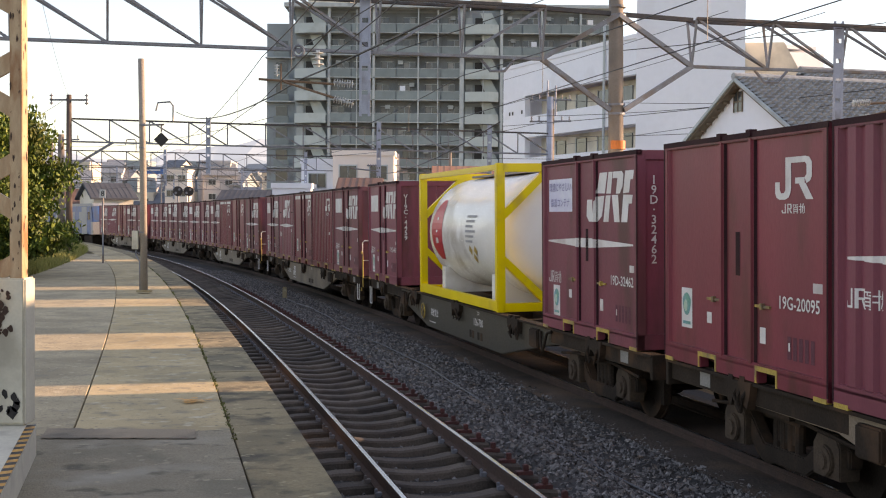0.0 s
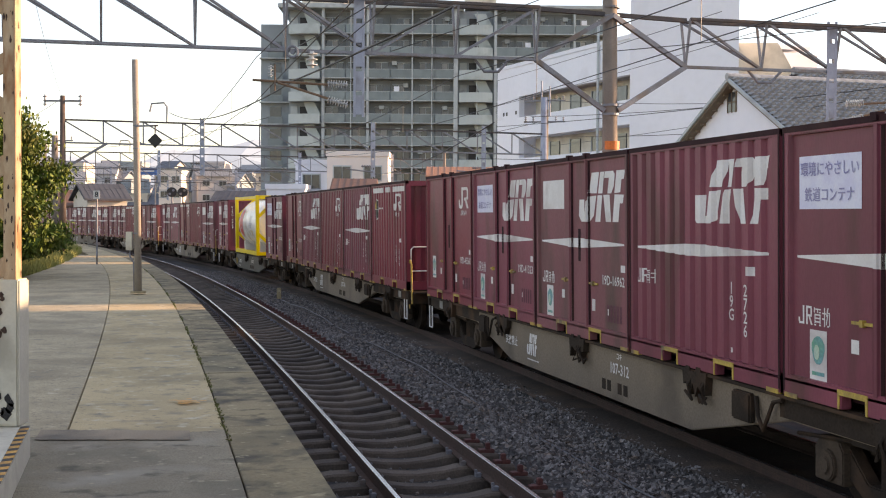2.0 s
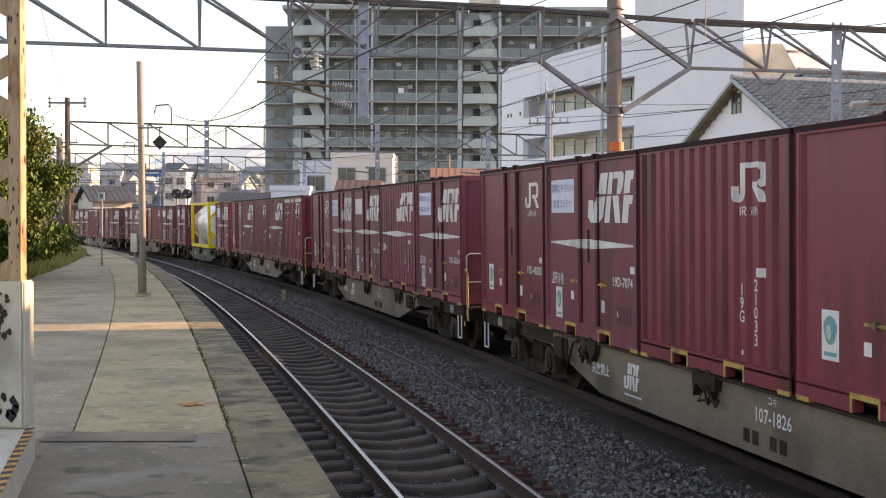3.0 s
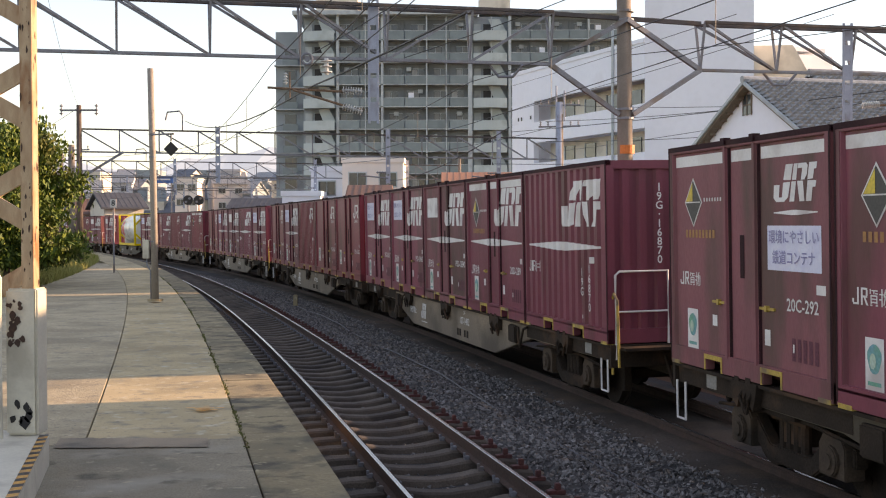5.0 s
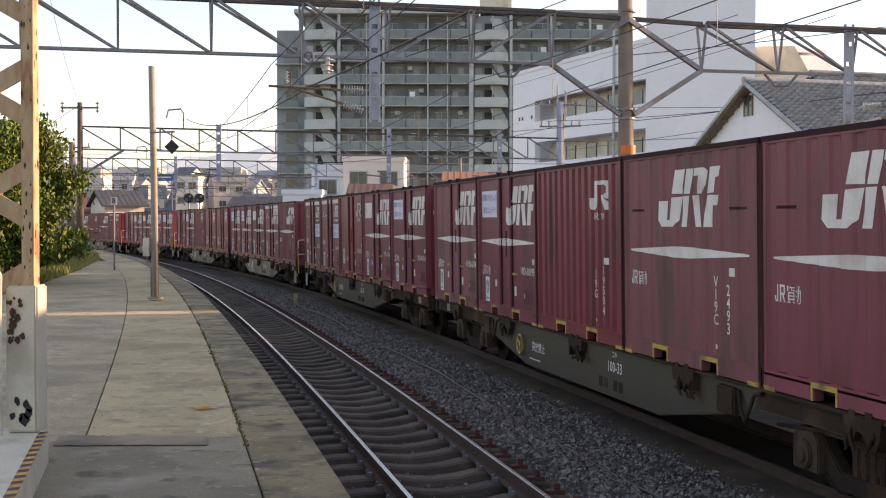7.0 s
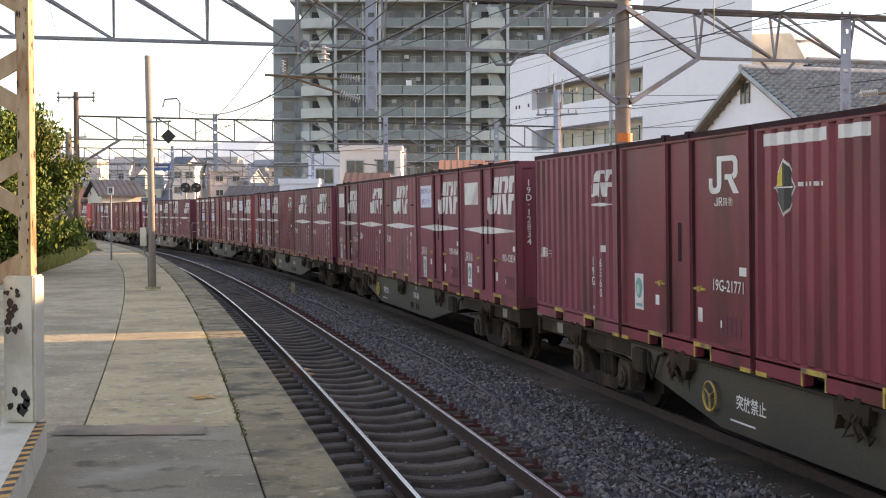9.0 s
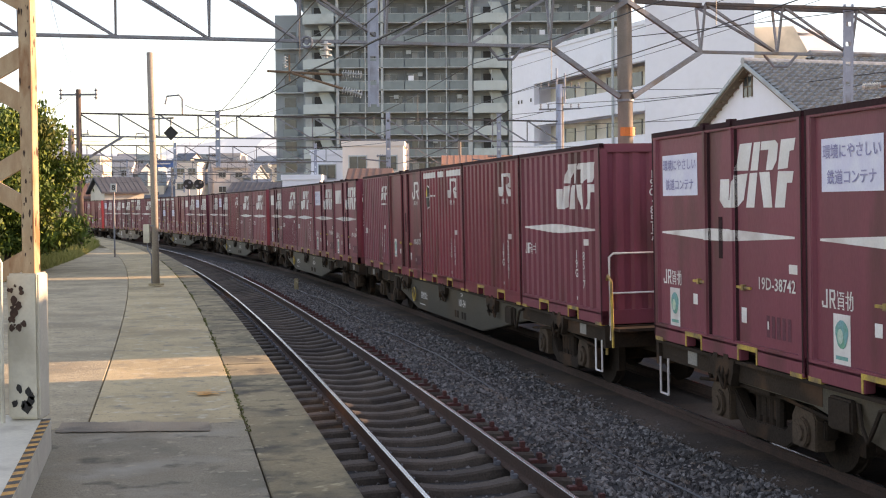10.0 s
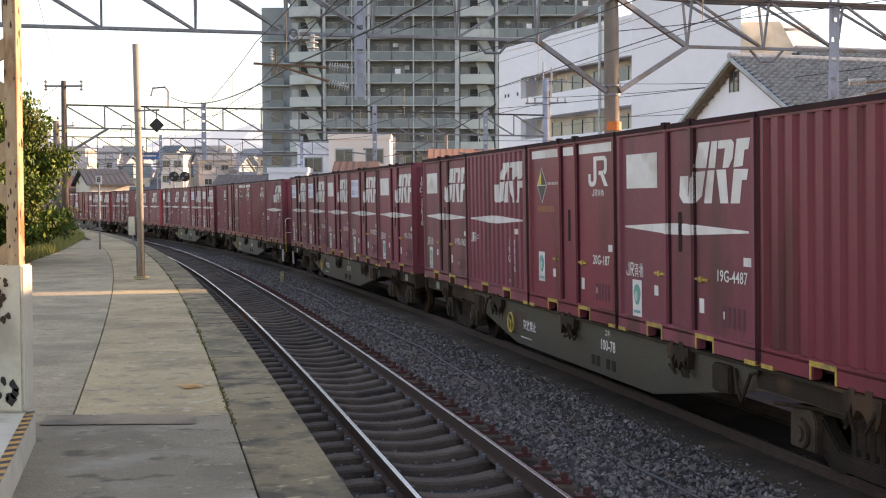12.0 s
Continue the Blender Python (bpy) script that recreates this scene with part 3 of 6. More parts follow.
def rail_mesh():
    bm = bmesh.new()
    box(bm, -LONG / 2, LONG / 2, FACE - 0.06, FACE + 0.010, HIGH - 0.05, HIGH + 0.006)
    return bm


def pocket_mesh(x):
    """The yellow rim of a forklift pocket."""
    bm = bmesh.new()
    for y in (1,):
        f = y * (FACE + 0.012)
        g = y * (FACE - 0.03)
        box(bm, x - 0.23, x + 0.23, g, f, 0.125, 0.175)
        box(bm, x - 0.23, x - 0.200, g, f, 0.0, 0.125)
        box(bm, x + 0.200, x + 0.23, g, f, 0.0, 0.125)
    return bm


def corner_mark_mesh(e):
    bm = bmesh.new()
    box(bm, *sorted((e * (LONG / 2 - 0.26), e * (LONG / 2 - 0.03))), FACE - 0.05, FACE + 0.010, -0.014, 0.030)
    return bm


def lock_mesh(u):
    bm = bmesh.new()
    x = LONG / 2 - u
    box(bm, x - 0.16, x + 0.16, FACE - 0.035, FACE - 0.012, 0.755, 0.782)
    box(bm, x - 0.03, x + 0.02, FACE - 0.035, FACE + 0.002, 0.74, 0.80)
    return bm


def bar_cap_mesh(u):
    bm = bmesh.new()
    x = LONG / 2 - u
    box(bm, x - 0.045, x + 0.045, FACE - 0.05, FACE + 0.03, HIGH - 0.04, HIGH + 0.03)
    return bm


def decal(name, polys, profile, material, parent, key, lift=0.004, label=""):
    def make():
        bm = bmesh.new()
        paint(bm, polys, profile, lift)
        return mesh(name, bm, material)
    ob = piece(name, shared((key, name), make), parent)
    if name in ("lettering", "emblem"):
        tagged(ob, kind="stuff")
    if label:
        tagged(ob, label)
    return ob


def make_container(body, livery, number, top=False, placard=False, box_kind="", end_text="", small=False):
    """A twelve-foot rail container. body: door, ribbed or soft; livery: slanted or block mark; box_kind: plain white panel or printed sticker."""
    paint_of = {"block": RED_PAINT, "slanted": MAROON, "faded": OLD_PAINT}[livery]
    kind = {"door": "smooth side doors", "ribbed": "corrugated sides", "soft": "shallow ribbed sides"}[body]
    mark = "white block emblem" if livery == "block" else "white slanted emblem and stripe"
    colour = {"block": "red-maroon", "slanted": "purple-maroon", "faded": "faded brown-maroon"}[livery]
    c = thing("freight_container", f"{colour} container, {kind}, {mark}", "container", "containers on the train")
    pr = PROFILES[body]
    hue = livery
    piece("side_panel", shared(("side", body, hue), lambda: mesh("side_panel", side_mesh(pr, 0.18, HIGH - 0.06), paint_of)), c)
    piece("frame", shared(("frame", hue), lambda: mesh("frame", container_frame(body), paint_of, soft=0.008)), c)
    for turn in (0, math.pi):
        piece("end_panel", shared(("end", body != "door", hue), lambda: mesh("end_panel", end_mesh(body != "door"), paint_of)), c, Matrix.Rotation(turn, 4, "Z"))
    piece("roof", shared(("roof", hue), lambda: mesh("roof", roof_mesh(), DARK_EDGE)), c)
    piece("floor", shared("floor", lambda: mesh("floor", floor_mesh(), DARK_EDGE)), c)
    # dark gap between containers painted as a strip on each end
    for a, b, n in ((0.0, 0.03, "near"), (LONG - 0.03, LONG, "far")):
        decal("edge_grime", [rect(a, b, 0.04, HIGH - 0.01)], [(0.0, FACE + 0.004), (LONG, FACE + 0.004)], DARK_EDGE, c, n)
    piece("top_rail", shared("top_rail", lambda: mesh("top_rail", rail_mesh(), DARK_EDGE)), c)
    for x in (-0.68, 0.68):
        for turn in (0, math.pi):
            tagged(piece("fork_pocket", shared(("pocket", x), lambda: mesh("fork_pocket", pocket_mesh(x), YELLOW)), c, Matrix.Rotation(turn, 4, "Z")), "worn yellow fork pocket rim")
    for e in (-1, 1):
        tagged(piece("corner_mark", shared(("corner_mark", e), lambda: mesh("corner_mark", corner_mark_mesh(e), YELLOW)), c), "yellow painted corner foot")
    if body == "door":
        for u in (1.29, 2.41):
            tagged(piece("door_lock", shared(("lock", u), lambda: mesh("door_lock", lock_mesh(u), YELLOW)), c), "yellow door lock handle")
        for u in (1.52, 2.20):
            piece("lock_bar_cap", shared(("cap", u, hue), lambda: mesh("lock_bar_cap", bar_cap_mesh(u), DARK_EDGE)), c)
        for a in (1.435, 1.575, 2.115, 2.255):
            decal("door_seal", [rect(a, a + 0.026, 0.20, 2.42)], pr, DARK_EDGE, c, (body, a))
        # tall recess between the bars, its shade painted as a flat patch
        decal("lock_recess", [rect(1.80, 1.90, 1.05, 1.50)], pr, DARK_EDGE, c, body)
        low = 0.40 if livery == "block" else 0.20
        decal("eco_sticker", [rect(0.42, 0.71, low, low + 0.45)], pr, WHITE, c, (body, low))
        leaf = [(0.565 + (0.11 + 0.012 * math.sin(3 * a)) * math.cos(a), low + 0.27 + 0.13 * math.sin(a)) for a in [i * 2 * math.pi / 14 for i in range(14)]]
        decal("sticker_print", [leaf], pr, GREEN, c, (body, low), 0.007)
        decal("sticker_print", [[(0.565 + 0.05 * math.cos(a) - 0.02, low + 0.25 + 0.07 * math.sin(a)) for a in [i * 2 * math.pi / 9 for i in range(9)]]], pr, PALE_GREEN, c, (body, low, "core"), 0.010)
        decal("sticker_line", [rect(0.46, 0.67, low + 0.04, low + 0.075)], pr, GREEN, c, (body, low), 0.007)
        decal("data_mark", [rect(2.90 + 0.11 * k, 2.97 + 0.11 * k, 0.30, 0.52) for k in range(5)], pr, FADED_MARK, c, body, 0.003)
        tagged(c.children[-1], "faint dark over-painted data block", kind="stuff")
        for k, shape in enumerate((rect(1.10, 1.22, 0.50, 0.62), rect(2.34, 2.46, 0.40, 0.56), rect(2.92, 2.95, 0.38, 0.46))):
            decal("tag", [shape], pr, WHITE, c, (body, k))
        decal("square_label", [rect(3.38, 3.56, 0.96, 1.05)], pr, WHITE, c, body)
    else:
        decal("square_label", [rect(3.02, 3.17, 1.08, 1.17)], pr, WHITE, c, body)
        decal("small_tag", [rect(2.70, 2.74, 0.28, 0.33)], pr, WHITE, c, body)
    if livery == "block":
        u = 2.66 if body == "door" else 2.48
        decal("emblem", fitted(BLOCK_MARK, u, 1.82, 0.70, 0.40), pr, WHITE, c, ("block", body), label="white block emblem")
        decal("lettering", fitted(NAME_BARS, u + 0.13, 1.69, 0.44, 0.09), pr, WHITE, c, ("block", body))
    else:
        u, w = {"door": (1.84, 1.70), "ribbed": (1.80, 1.72), "soft": (1.14, 1.70)}[body]
        if small:
            decal("emblem", fitted(SLANTED_MARK, 2.56, 1.83, 0.86, 0.36), pr, WHITE, c, ("small", body), label="small white slanted emblem")
            decal("stripe", fitted(LENS, 2.56, 1.70, 0.86, 0.05), pr, WHITE, c, ("small", body))
            decal("lettering", fitted(NAME_BARS, 0.22, 0.92, 0.56, 0.15), pr, WHITE, c, ("small", body))
    if livery != "block" and not small:
        decal("emblem", fitted(SLANTED_MARK, u, 1.60, w, 0.66), pr, WHITE, c, ("slanted", body), label="white slanted emblem")
        decal("stripe", fitted(LENS, 0.20, 1.24, 3.30, 0.13), pr, WHITE, c, ("slanted", body))
        decal("lettering", fitted(NAME_BARS, 0.22, 0.69 if body == "door" else 0.88, 0.54, 0.17), pr, WHITE, c, ("slanted", body))
    if body == "soft":
        for k, u0 in enumerate((0.26, 3.05)):
            decal("vent_slot", [rect(u0, u0 + 0.40, 1.785, 1.815)], pr, DARK_EDGE, c, k)
    if box_kind == "plain":
        decal("white_panel", [rect(0.26, 1.22, 1.78, 2.20)], pr, WHITE, c, body)
    if box_kind == "print":
        decal("printed_panel", [rect(0.24, 1.26, 1.74, 2.22)], pr, STICKER, c, body)
        for text, z in (("環境にやさしい", 2.09), ("鉄道コンテナ", 1.86)):
            piece("lettering", letters(text, 0.138, False, INK), c, Matrix.Translation((LONG / 2 - 0.75, FACE - 0.026, z)))
    if top:
        for u0, u1 in ((0.14, 1.42), (1.62, 2.10), (2.30, 3.58)):
            decal("top_band", [rect(u0, u1, 2.27, 2.39)], pr, WHITE, c, (body, u0))
    if placard:
        decal("hazard_rim", [[(0.38, 1.86), (0.62, 1.58), (0.86, 1.86), (0.62, 2.14)]], pr, WHITE, c, body, 0.0045)
        decal("hazard_mark", [[(0.405, 1.86), (0.62, 1.61), (0.835, 1.86), (0.62, 2.11)]], pr, DARK_GREY, c, body, 0.0075)
        decal("hazard_yellow", [[(0.425, 1.872), (0.61, 1.872), (0.61, 2.085)]], pr, HAZARD, c, body, 0.0105)
        decal("hazard_bar", [rect(0.42, 0.82, 1.855, 1.868)], pr, WHITE, c, body, 0.0130)
        decal("lettering", [rect(0.90 + 0.07 * k, 0.935 + 0.07 * k, 1.865, 1.905) for k in range(7)], pr, WHITE, c, (body, "placard"))
        if body == "door":
            decal("lettering", [rect(0.40 + 0.09 * k, 0.455 + 0.09 * k, 1.46, 1.55) for k in range(9)], pr, ORANGE_INK, c, (body, "caution"))
    if number:
        short = number.split("-")
        if body == "door":
            piece("number", letters(number, 0.175), c, Matrix.Translation((LONG / 2 - 3.12, FACE - 0.026, 0.83)))
        else:
            piece("number", letters(short[1], 0.17, True), c, Matrix.Translation((LONG / 2 - 3.02, FACE + 0.004, 0.72)))
            piece("number", letters(short[0], 0.17, True), c, Matrix.Translation((LONG / 2 - 2.72, FACE + 0.004, 0.80)))
        if end_text:
            tagged(piece("end_number", letters(end_text, 0.155, True), c, Matrix.Translation((-LONG / 2 + 0.006, 1.0 if body == "door" else 0.45, 1.63)) @ Matrix.Rotation(math.pi / 2, 4, "Z")), kind="stuff")
    return c


# ---- tank container ----
def make_tank():
    c = thing("tank_container", "white tank in a bright yellow steel frame with red print", "tank container", "containers on the train")
    L2, F, H = 3.03, 1.22, 2.59
    bm = bmesh.new()
    prof = [(-2.86, 0.05), (-2.85, 0.60), (-2.80, 0.92), (-2.66, 1.07), (-2.42, 1.13), (-1.5, 1.13), (1.5, 1.13), (2.42, 1.13), (2.66, 1.07), (2.80, 0.92), (2.85, 0.60), (2.86, 0.05)]
    n, rings = 40, []
    for x, r in prof:
        rings.append([bm.verts.new((x, r * math.cos(2 * math.pi * j / n), 1.33 + r * math.sin(2 * math.pi * j / n))) for j in range(n)])
    for a, b in zip(rings, rings[1:]):
        for j in range(n):
            bm.faces.new((a[j], a[(j + 1) % n], b[(j + 1) % n], b[j]))
    bm.faces.new(rings[0])
    bm.faces.new(rings[-1])
    part("tank_shell", bm, TANK_WHITE, c, "white tank cladding", smooth=True)
    for x in (-1, 1):
        e = x * L2
        for y in (-1, 1):
            bm = bmesh.new()
            box(bm, e - x * 0.16, e, y * F - y * 0.15, y * F, 0.0, H)
            part("corner_post", bm, TANK_YELLOW, c, soft=0.015)
            for z0, z1 in ((H - 0.10, H - 0.95), (0.12, 0.95)):
                bm = bmesh.new()
                beam(bm, (e - x * 0.08, y * 0.25, z0), (e - x * 0.08, y * (F - 0.08), z1), 0.13)
                part("corner_gusset", bm, TANK_YELLOW, c)
        for z in (0.08, H - 0.08):
            bm = bmesh.new()
            box(bm, e - x * 0.15, e, -F + 0.1, F - 0.1, z - 0.075, z + 0.075)
            part("end_rail", bm, TANK_YELLOW, c, soft=0.012)
    for y in (-1, 1):
        for z, w in ((0.10, 0.18), (H - 0.07, 0.10)):
            bm = bmesh.new()
            box(bm, -L2 + 0.14, L2 - 0.14, y * F - y * 0.11, y * (F - 0.004), z - w / 2, z + w / 2)
            part("side_rail", bm, TANK_YELLOW, c, soft=0.012)
    for x in (-1.9, 1.9):
        bm = bmesh.new()
        box(bm, x - 0.14, x + 0.14, -0.95, 0.95, 0.06, 0.6)
        part("saddle", bm, TANK_WHITE, c)
    bm = bmesh.new()
    box(bm, -1.9, 1.9, -0.32, 0.32, 2.46, 2.50)
    tube(bm, [(0, 0, 2.42), (0, 0, 2.58)], 0.28, 16)
    part("walkway", bm, STEEL, c)

    def on_shell(bm, polys, lift):
        for poly in polys:
            bm.faces.new([bm.verts.new((-u, (1.13 + lift) * math.cos(a), 1.33 + (1.13 + lift) * math.sin(a))) for u, a in poly])
    bm = bmesh.new()
    for i in range(10):
        a0, a1 = -0.52 + i * 0.115, -0.52 + (i + 1) * 0.115
        def w(a):
            return 0.52 * math.sqrt(max(0.02, 1 - ((a - 0.05) / 0.60) ** 2))
        on_shell(bm, [[(-1.70 - w(a0), a0), (-1.70 + w(a0) * 0.75, a0), (-1.70 + w(a1) * 0.75, a1), (-1.70 - w(a1), a1)]], 0.006)
    part("red_print", bm, TANK_RED, c, "red emblem on the tank")
    bm = bmesh.new()
    on_shell(bm, [[(-1.86, -0.2), (-1.66, -0.2), (-1.66, -0.1), (-1.86, -0.1)], [(-1.82, 0.0), (-1.70, 0.0), (-1.70, 0.28), (-1.82, 0.28)]], 0.011)
    part("emblem_detail", bm, WHITE, c)
    bm = bmesh.new()
    for k in range(6):
        on_shell(bm, [[(0.55, 0.28 - k * 0.085), (1.25 - 0.1 * (k % 3), 0.28 - k * 0.085), (1.25 - 0.1 * (k % 3), 0.32 - k * 0.085), (0.55, 0.32 - k * 0.085)]], 0.006)
    part("print_bars", bm, mat("grey_print", (0.35, 0.35, 0.36)), c)
    bm = bmesh.new()
    for u, a in ((0.8, -0.28), (1.15, -0.28), (0.98, -0.42)):
        on_shell(bm, [[(u - 0.12, a), (u, a - 0.09), (u + 0.12, a), (u, a + 0.09)]], 0.006)
    part("hazard_diamond", bm, YELLOW, c)
    return c


# ---- container wagons ----
AXLES = (5.95, 7.85)      # wheelset distances from the wagon's middle
DECK = 1.005


def wagon_proto(colour, key, half, railing, number, front_steps):
    label = {"tan": "dusty grey-brown flat container wagon with deep side sills", "dark": "dark grey flat container wagon with deep side sills"}[key]
    w = thing("container_wagon", label, "freight wagon", "wagons of the train")
    flat = 2.85 if key == "dark" else 3.5      # half the length of the sill's level belly
    for y in (-1, 1):
        bm = bmesh.new()
        prism(bm, [(-half, DECK), (half, DECK), (half, DECK - 0.24), (5.7, DECK - 0.25), (flat, 0.30), (-flat, 0.30), (-5.7, DECK - 0.25), (-half, DECK - 0.24)], y * 1.05, y * 1.15)
        part("side_sill", bm, colour, w, soft=0.012)
        bm = bmesh.new()
        box(bm, -half, half, y * 1.04, y * 1.215, DECK - 0.035, DECK)
        part("deck_flange", bm, GRIME, w)
        for e in (-1, 1):
            bm = bmesh.new()
            box(bm, *sorted((e * 5.5, e * half)), *sorted((y * 1.151, y * 1.154)), DECK - 0.235, DECK - 0.036)
            part("grime_film", bm, GRIME, w, "black grime over the sill end")
    bm = bmesh.new()
    box(bm, -half, half, -0.28, 0.28, 0.55, DECK - 0.05)
    for x in np.linspace(-half + 0.2, half - 0.2, 11):
        box(bm, x - 0.08, x + 0.08, -1.04, 1.04, DECK - 0.22, DECK - 0.04)
    part("centre_sill", bm, GRIME, w)
    bm = bmesh.new()
    box(bm, -3.0, -1.2, -0.9, 0.9, 0.42, 0.7)
    tube(bm, [(0.3, 0.6, 0.6), (1.9, 0.6, 0.6)], 0.2, 12)
    tube(bm, [(2.4, -0.5, 0.62), (3.4, -0.5, 0.62)], 0.16, 12)
    part("brake_gear", bm, GRIME, w)
    # clasps that hold the containers
    clutter = random.Random(61)
    for i, x in enumerate((-7.5, -3.75, 0.05, 3.75, 7.5)):
        bm = bmesh.new()
        drop = 0.22 if i == 2 else 0.42
        outline = [(x - 0.30, 0.99), (x + 0.30, 0.99), (x + 0.24, 0.90)] + [(x + 0.20 - 0.05 * k, 0.95 - drop * clutter.uniform(0.5, 1.0) * (1 if abs(k - 4) < 3 else 0.6)) for k in range(9)] + [(x - 0.26, 0.90)]
        if i not in (0, 4):
            bm.faces.new([bm.verts.new((a, 1.1535, max(b, 0.42))) for a, b in outline])
            part("oil_stain", bm, GRIME, w, "dark oil stain below the clasp")
        else:
            bm.free()
        bm = bmesh.new()
        low = [(x + 0.27 - 0.06 * k, 0.86 - clutter.choice((0.0, 0.03, 0.10, 0.14))) for k in range(10)]
        prism(bm, [(x - 0.30, 1.0), (x - 0.16, 1.0), (x - 0.16, 1.05), (x - 0.05, 1.05), (x - 0.05, 0.99), (x + 0.11, 0.99), (x + 0.11, 1.04), (x + 0.21, 1.04), (x + 0.21, 0.99), (x + 0.30, 0.99)] + low, 1.14, 1.235)
        for k in range(3):
            hose = bmesh.new()
            a = x + clutter.uniform(-0.25, 0.25)
            tube(hose, [(a, 1.19, 0.96), (a + clutter.uniform(-0.08, 0.08), 1.26, 0.84), (a + clutter.uniform(-0.16, 0.16), 1.24, 0.68), (a + clutter.uniform(-0.2, 0.2), 1.22, 0.75)], 0.018, 6)
            part("hanging_hose", hose, GRIME, w)
        part("container_clasp", bm, GRIME, w)
    # side markings
    bm = bmesh.new()
    for poly in fitted(SLANTED_MARK, 0, 0, 0.52, 0.34) if key == "tan" else []:
        bm.faces.new([bm.verts.new((2.6 - u, 1.155, 0.50 + z)) for u, z in poly])
    bm.faces.new([bm.verts.new((2.6 - u, 1.155, z)) for u, z in rect(0.02, 0.60, 0.42, 0.44)])
    part("emblem", bm, WHITE, w, "white slanted emblem" if key == "tan" else "white line")
    if number.endswith("78"):
        bm = bmesh.new()
        bm.faces.new([bm.verts.new((2.9 - u, 1.155, z)) for u, z in rect(0.0, 0.62, 0.52, 0.84)])
        part("faded_panel", bm, RUST, w, "faded brown panel")
    for text, size, x, z in (("突放禁止", 0.17, 3.45 if key == "tan" else 2.1, 0.63), ("コキ", 0.10, -1.35, 0.88), (number, 0.20, -1.35, 0.71)):
        if text:
            ob = new("lettering", letters(text, size))
            ob.parent = w
            ob.matrix_basis = Matrix.Translation((x, 1.156, z))
    for u0 in (-1.62, -1.42, -1.05, -0.86):
        bm = bmesh.new()
        box(bm, u0, u0 + 0.13, 1.151, 1.155, 0.40, 0.54)
        part("data_panel", bm, GRIME, w)
    # bogies
    for x in (-7.08, 7.08):
        bogie = new("bogie")
        bogie.parent = w
        bogie.matrix_basis = Matrix.Translation((x, 0, 0))
        for y in (-1, 1):
            bm = bmesh.new()
            prism(bm, [(-1.25, 0.56), (-0.75, 0.62), (-0.42, 0.34), (0.42, 0.34), (0.75, 0.62), (1.25, 0.56), (1.25, 0.38), (0.80, 0.36), (0.45, 0.16), (-0.45, 0.16), (-0.80, 0.36), (-1.25, 0.38)], y * 0.80, y * 0.94)
            part("bogie_frame", bm, GRIME, bogie, soft=0.015)
            for a in (-0.95, 0.95):
                bm = bmesh.new()
                tube(bm, [(a, y * 0.72, 0.42), (a, y * 1.05, 0.42)], 0.15, 12)
                tube(bm, [(a, y * 1.04, 0.42), (a, y * 1.07, 0.42)], 0.09, 10)
                prism(bm, [(a - 0.24, 0.26), (a + 0.24, 0.26), (a + 0.24, 0.56), (a + 0.15, 0.68), (a - 0.15, 0.68), (a - 0.24, 0.56)], y * 0.80, y * 1.01)
                part("axle_box", bm, BOX_DUST, bogie, "dusty axle box", soft=0.012)
            bm = bmesh.new()
            for a in (-0.22, -0.07, 0.08, 0.23):
                tube(bm, [(a, y * 0.87, 0.34 + 0.035 * k) for k in range(9)], 0.055, 8)
            box(bm, -0.36, 0.36, y * 0.75, y * 0.95, 0.62, 0.72)
            part("spring", bm, GRIME, bogie)
        bm = bmesh.new()
        box(bm, -0.2, 0.2, -0.9, 0.9, 0.40, 0.68)
        part("bolster", bm, GRIME, bogie)
        for y in (-1, 1):
            bm = bmesh.new()
            tube(bm, [(-1.5, y * 1.0, 0.62), (-0.6, y * 1.02, 0.70), (0.6, y * 1.02, 0.70), (1.5, y * 1.0, 0.62)], 0.022, 6)
            part("brake_rod", bm, GRIME, bogie)
            for a in (-1.44, -0.46, 0.46, 1.44):
                bm = bmesh.new()
                prism(bm, [(a - 0.05, 0.24), (a + 0.05, 0.24), (a + 0.06, 0.62), (a + 0.02, 0.80), (a - 0.06, 0.62)], y * 0.56, y * 0.66)
                part("brake_shoe", bm, GRIME, bogie)
            bm = bmesh.new()
            box(bm, -0.42, 0.42, y * 0.86, y * 1.10, 0.70, 0.79)
            part("side_bearer", bm, GRIME, bogie)
        for a in (-0.95, 0.95):
            bm = bmesh.new()
            for y in (-1, 1):
                tube(bm, [(0, y * 0.50, 0), (0, y * 0.535, 0)], 0.445, 24)
                tube(bm, [(0, y * 0.535, 0), (0, y * 0.625, 0)], 0.42, 24)
                for k in range(3):
                    q = k * 2.094
                    tube(bm, [(0.22 * math.cos(q), y * 0.622, 0.22 * math.sin(q)), (0.22 * math.cos(q), y * 0.632, 0.22 * math.sin(q))], 0.05, 8)
            tube(bm, [(0, -0.72, 0), (0, 0.72, 0)], 0.08, 10)
            ob = part("wheelset", bm, GRIME, bogie)
            ob.matrix_basis = Matrix.Translation((a, 0, 0.42))
    # couplers, end steps
    for e in (-1, 1):
        bm = bmesh.new()
        box(bm, e * half - e * 0.3, e * (half + 0.42), -0.12, 0.12, 0.76, 0.98)
        box(bm, e * (half + 0.25), e * (half + 0.5), -0.2, 0.2, 0.72, 1.02)
        tube(bm, [(e * half, 0.4, 0.85), (e * (half + 0.25), 0.38, 0.45), (e * (half + 0.5), 0.35, 0.75)], 0.03, 6)
        part("coupler", bm, GRIME, w)
        bm = bmesh.new()
        box(bm, e * half - e * 0.04, e * (half + 0.03), -1.2, 1.2, 0.70, DECK)
        part("end_beam", bm, GRIME, w)
        bm = bmesh.new()
        x = e * (half - 0.22)
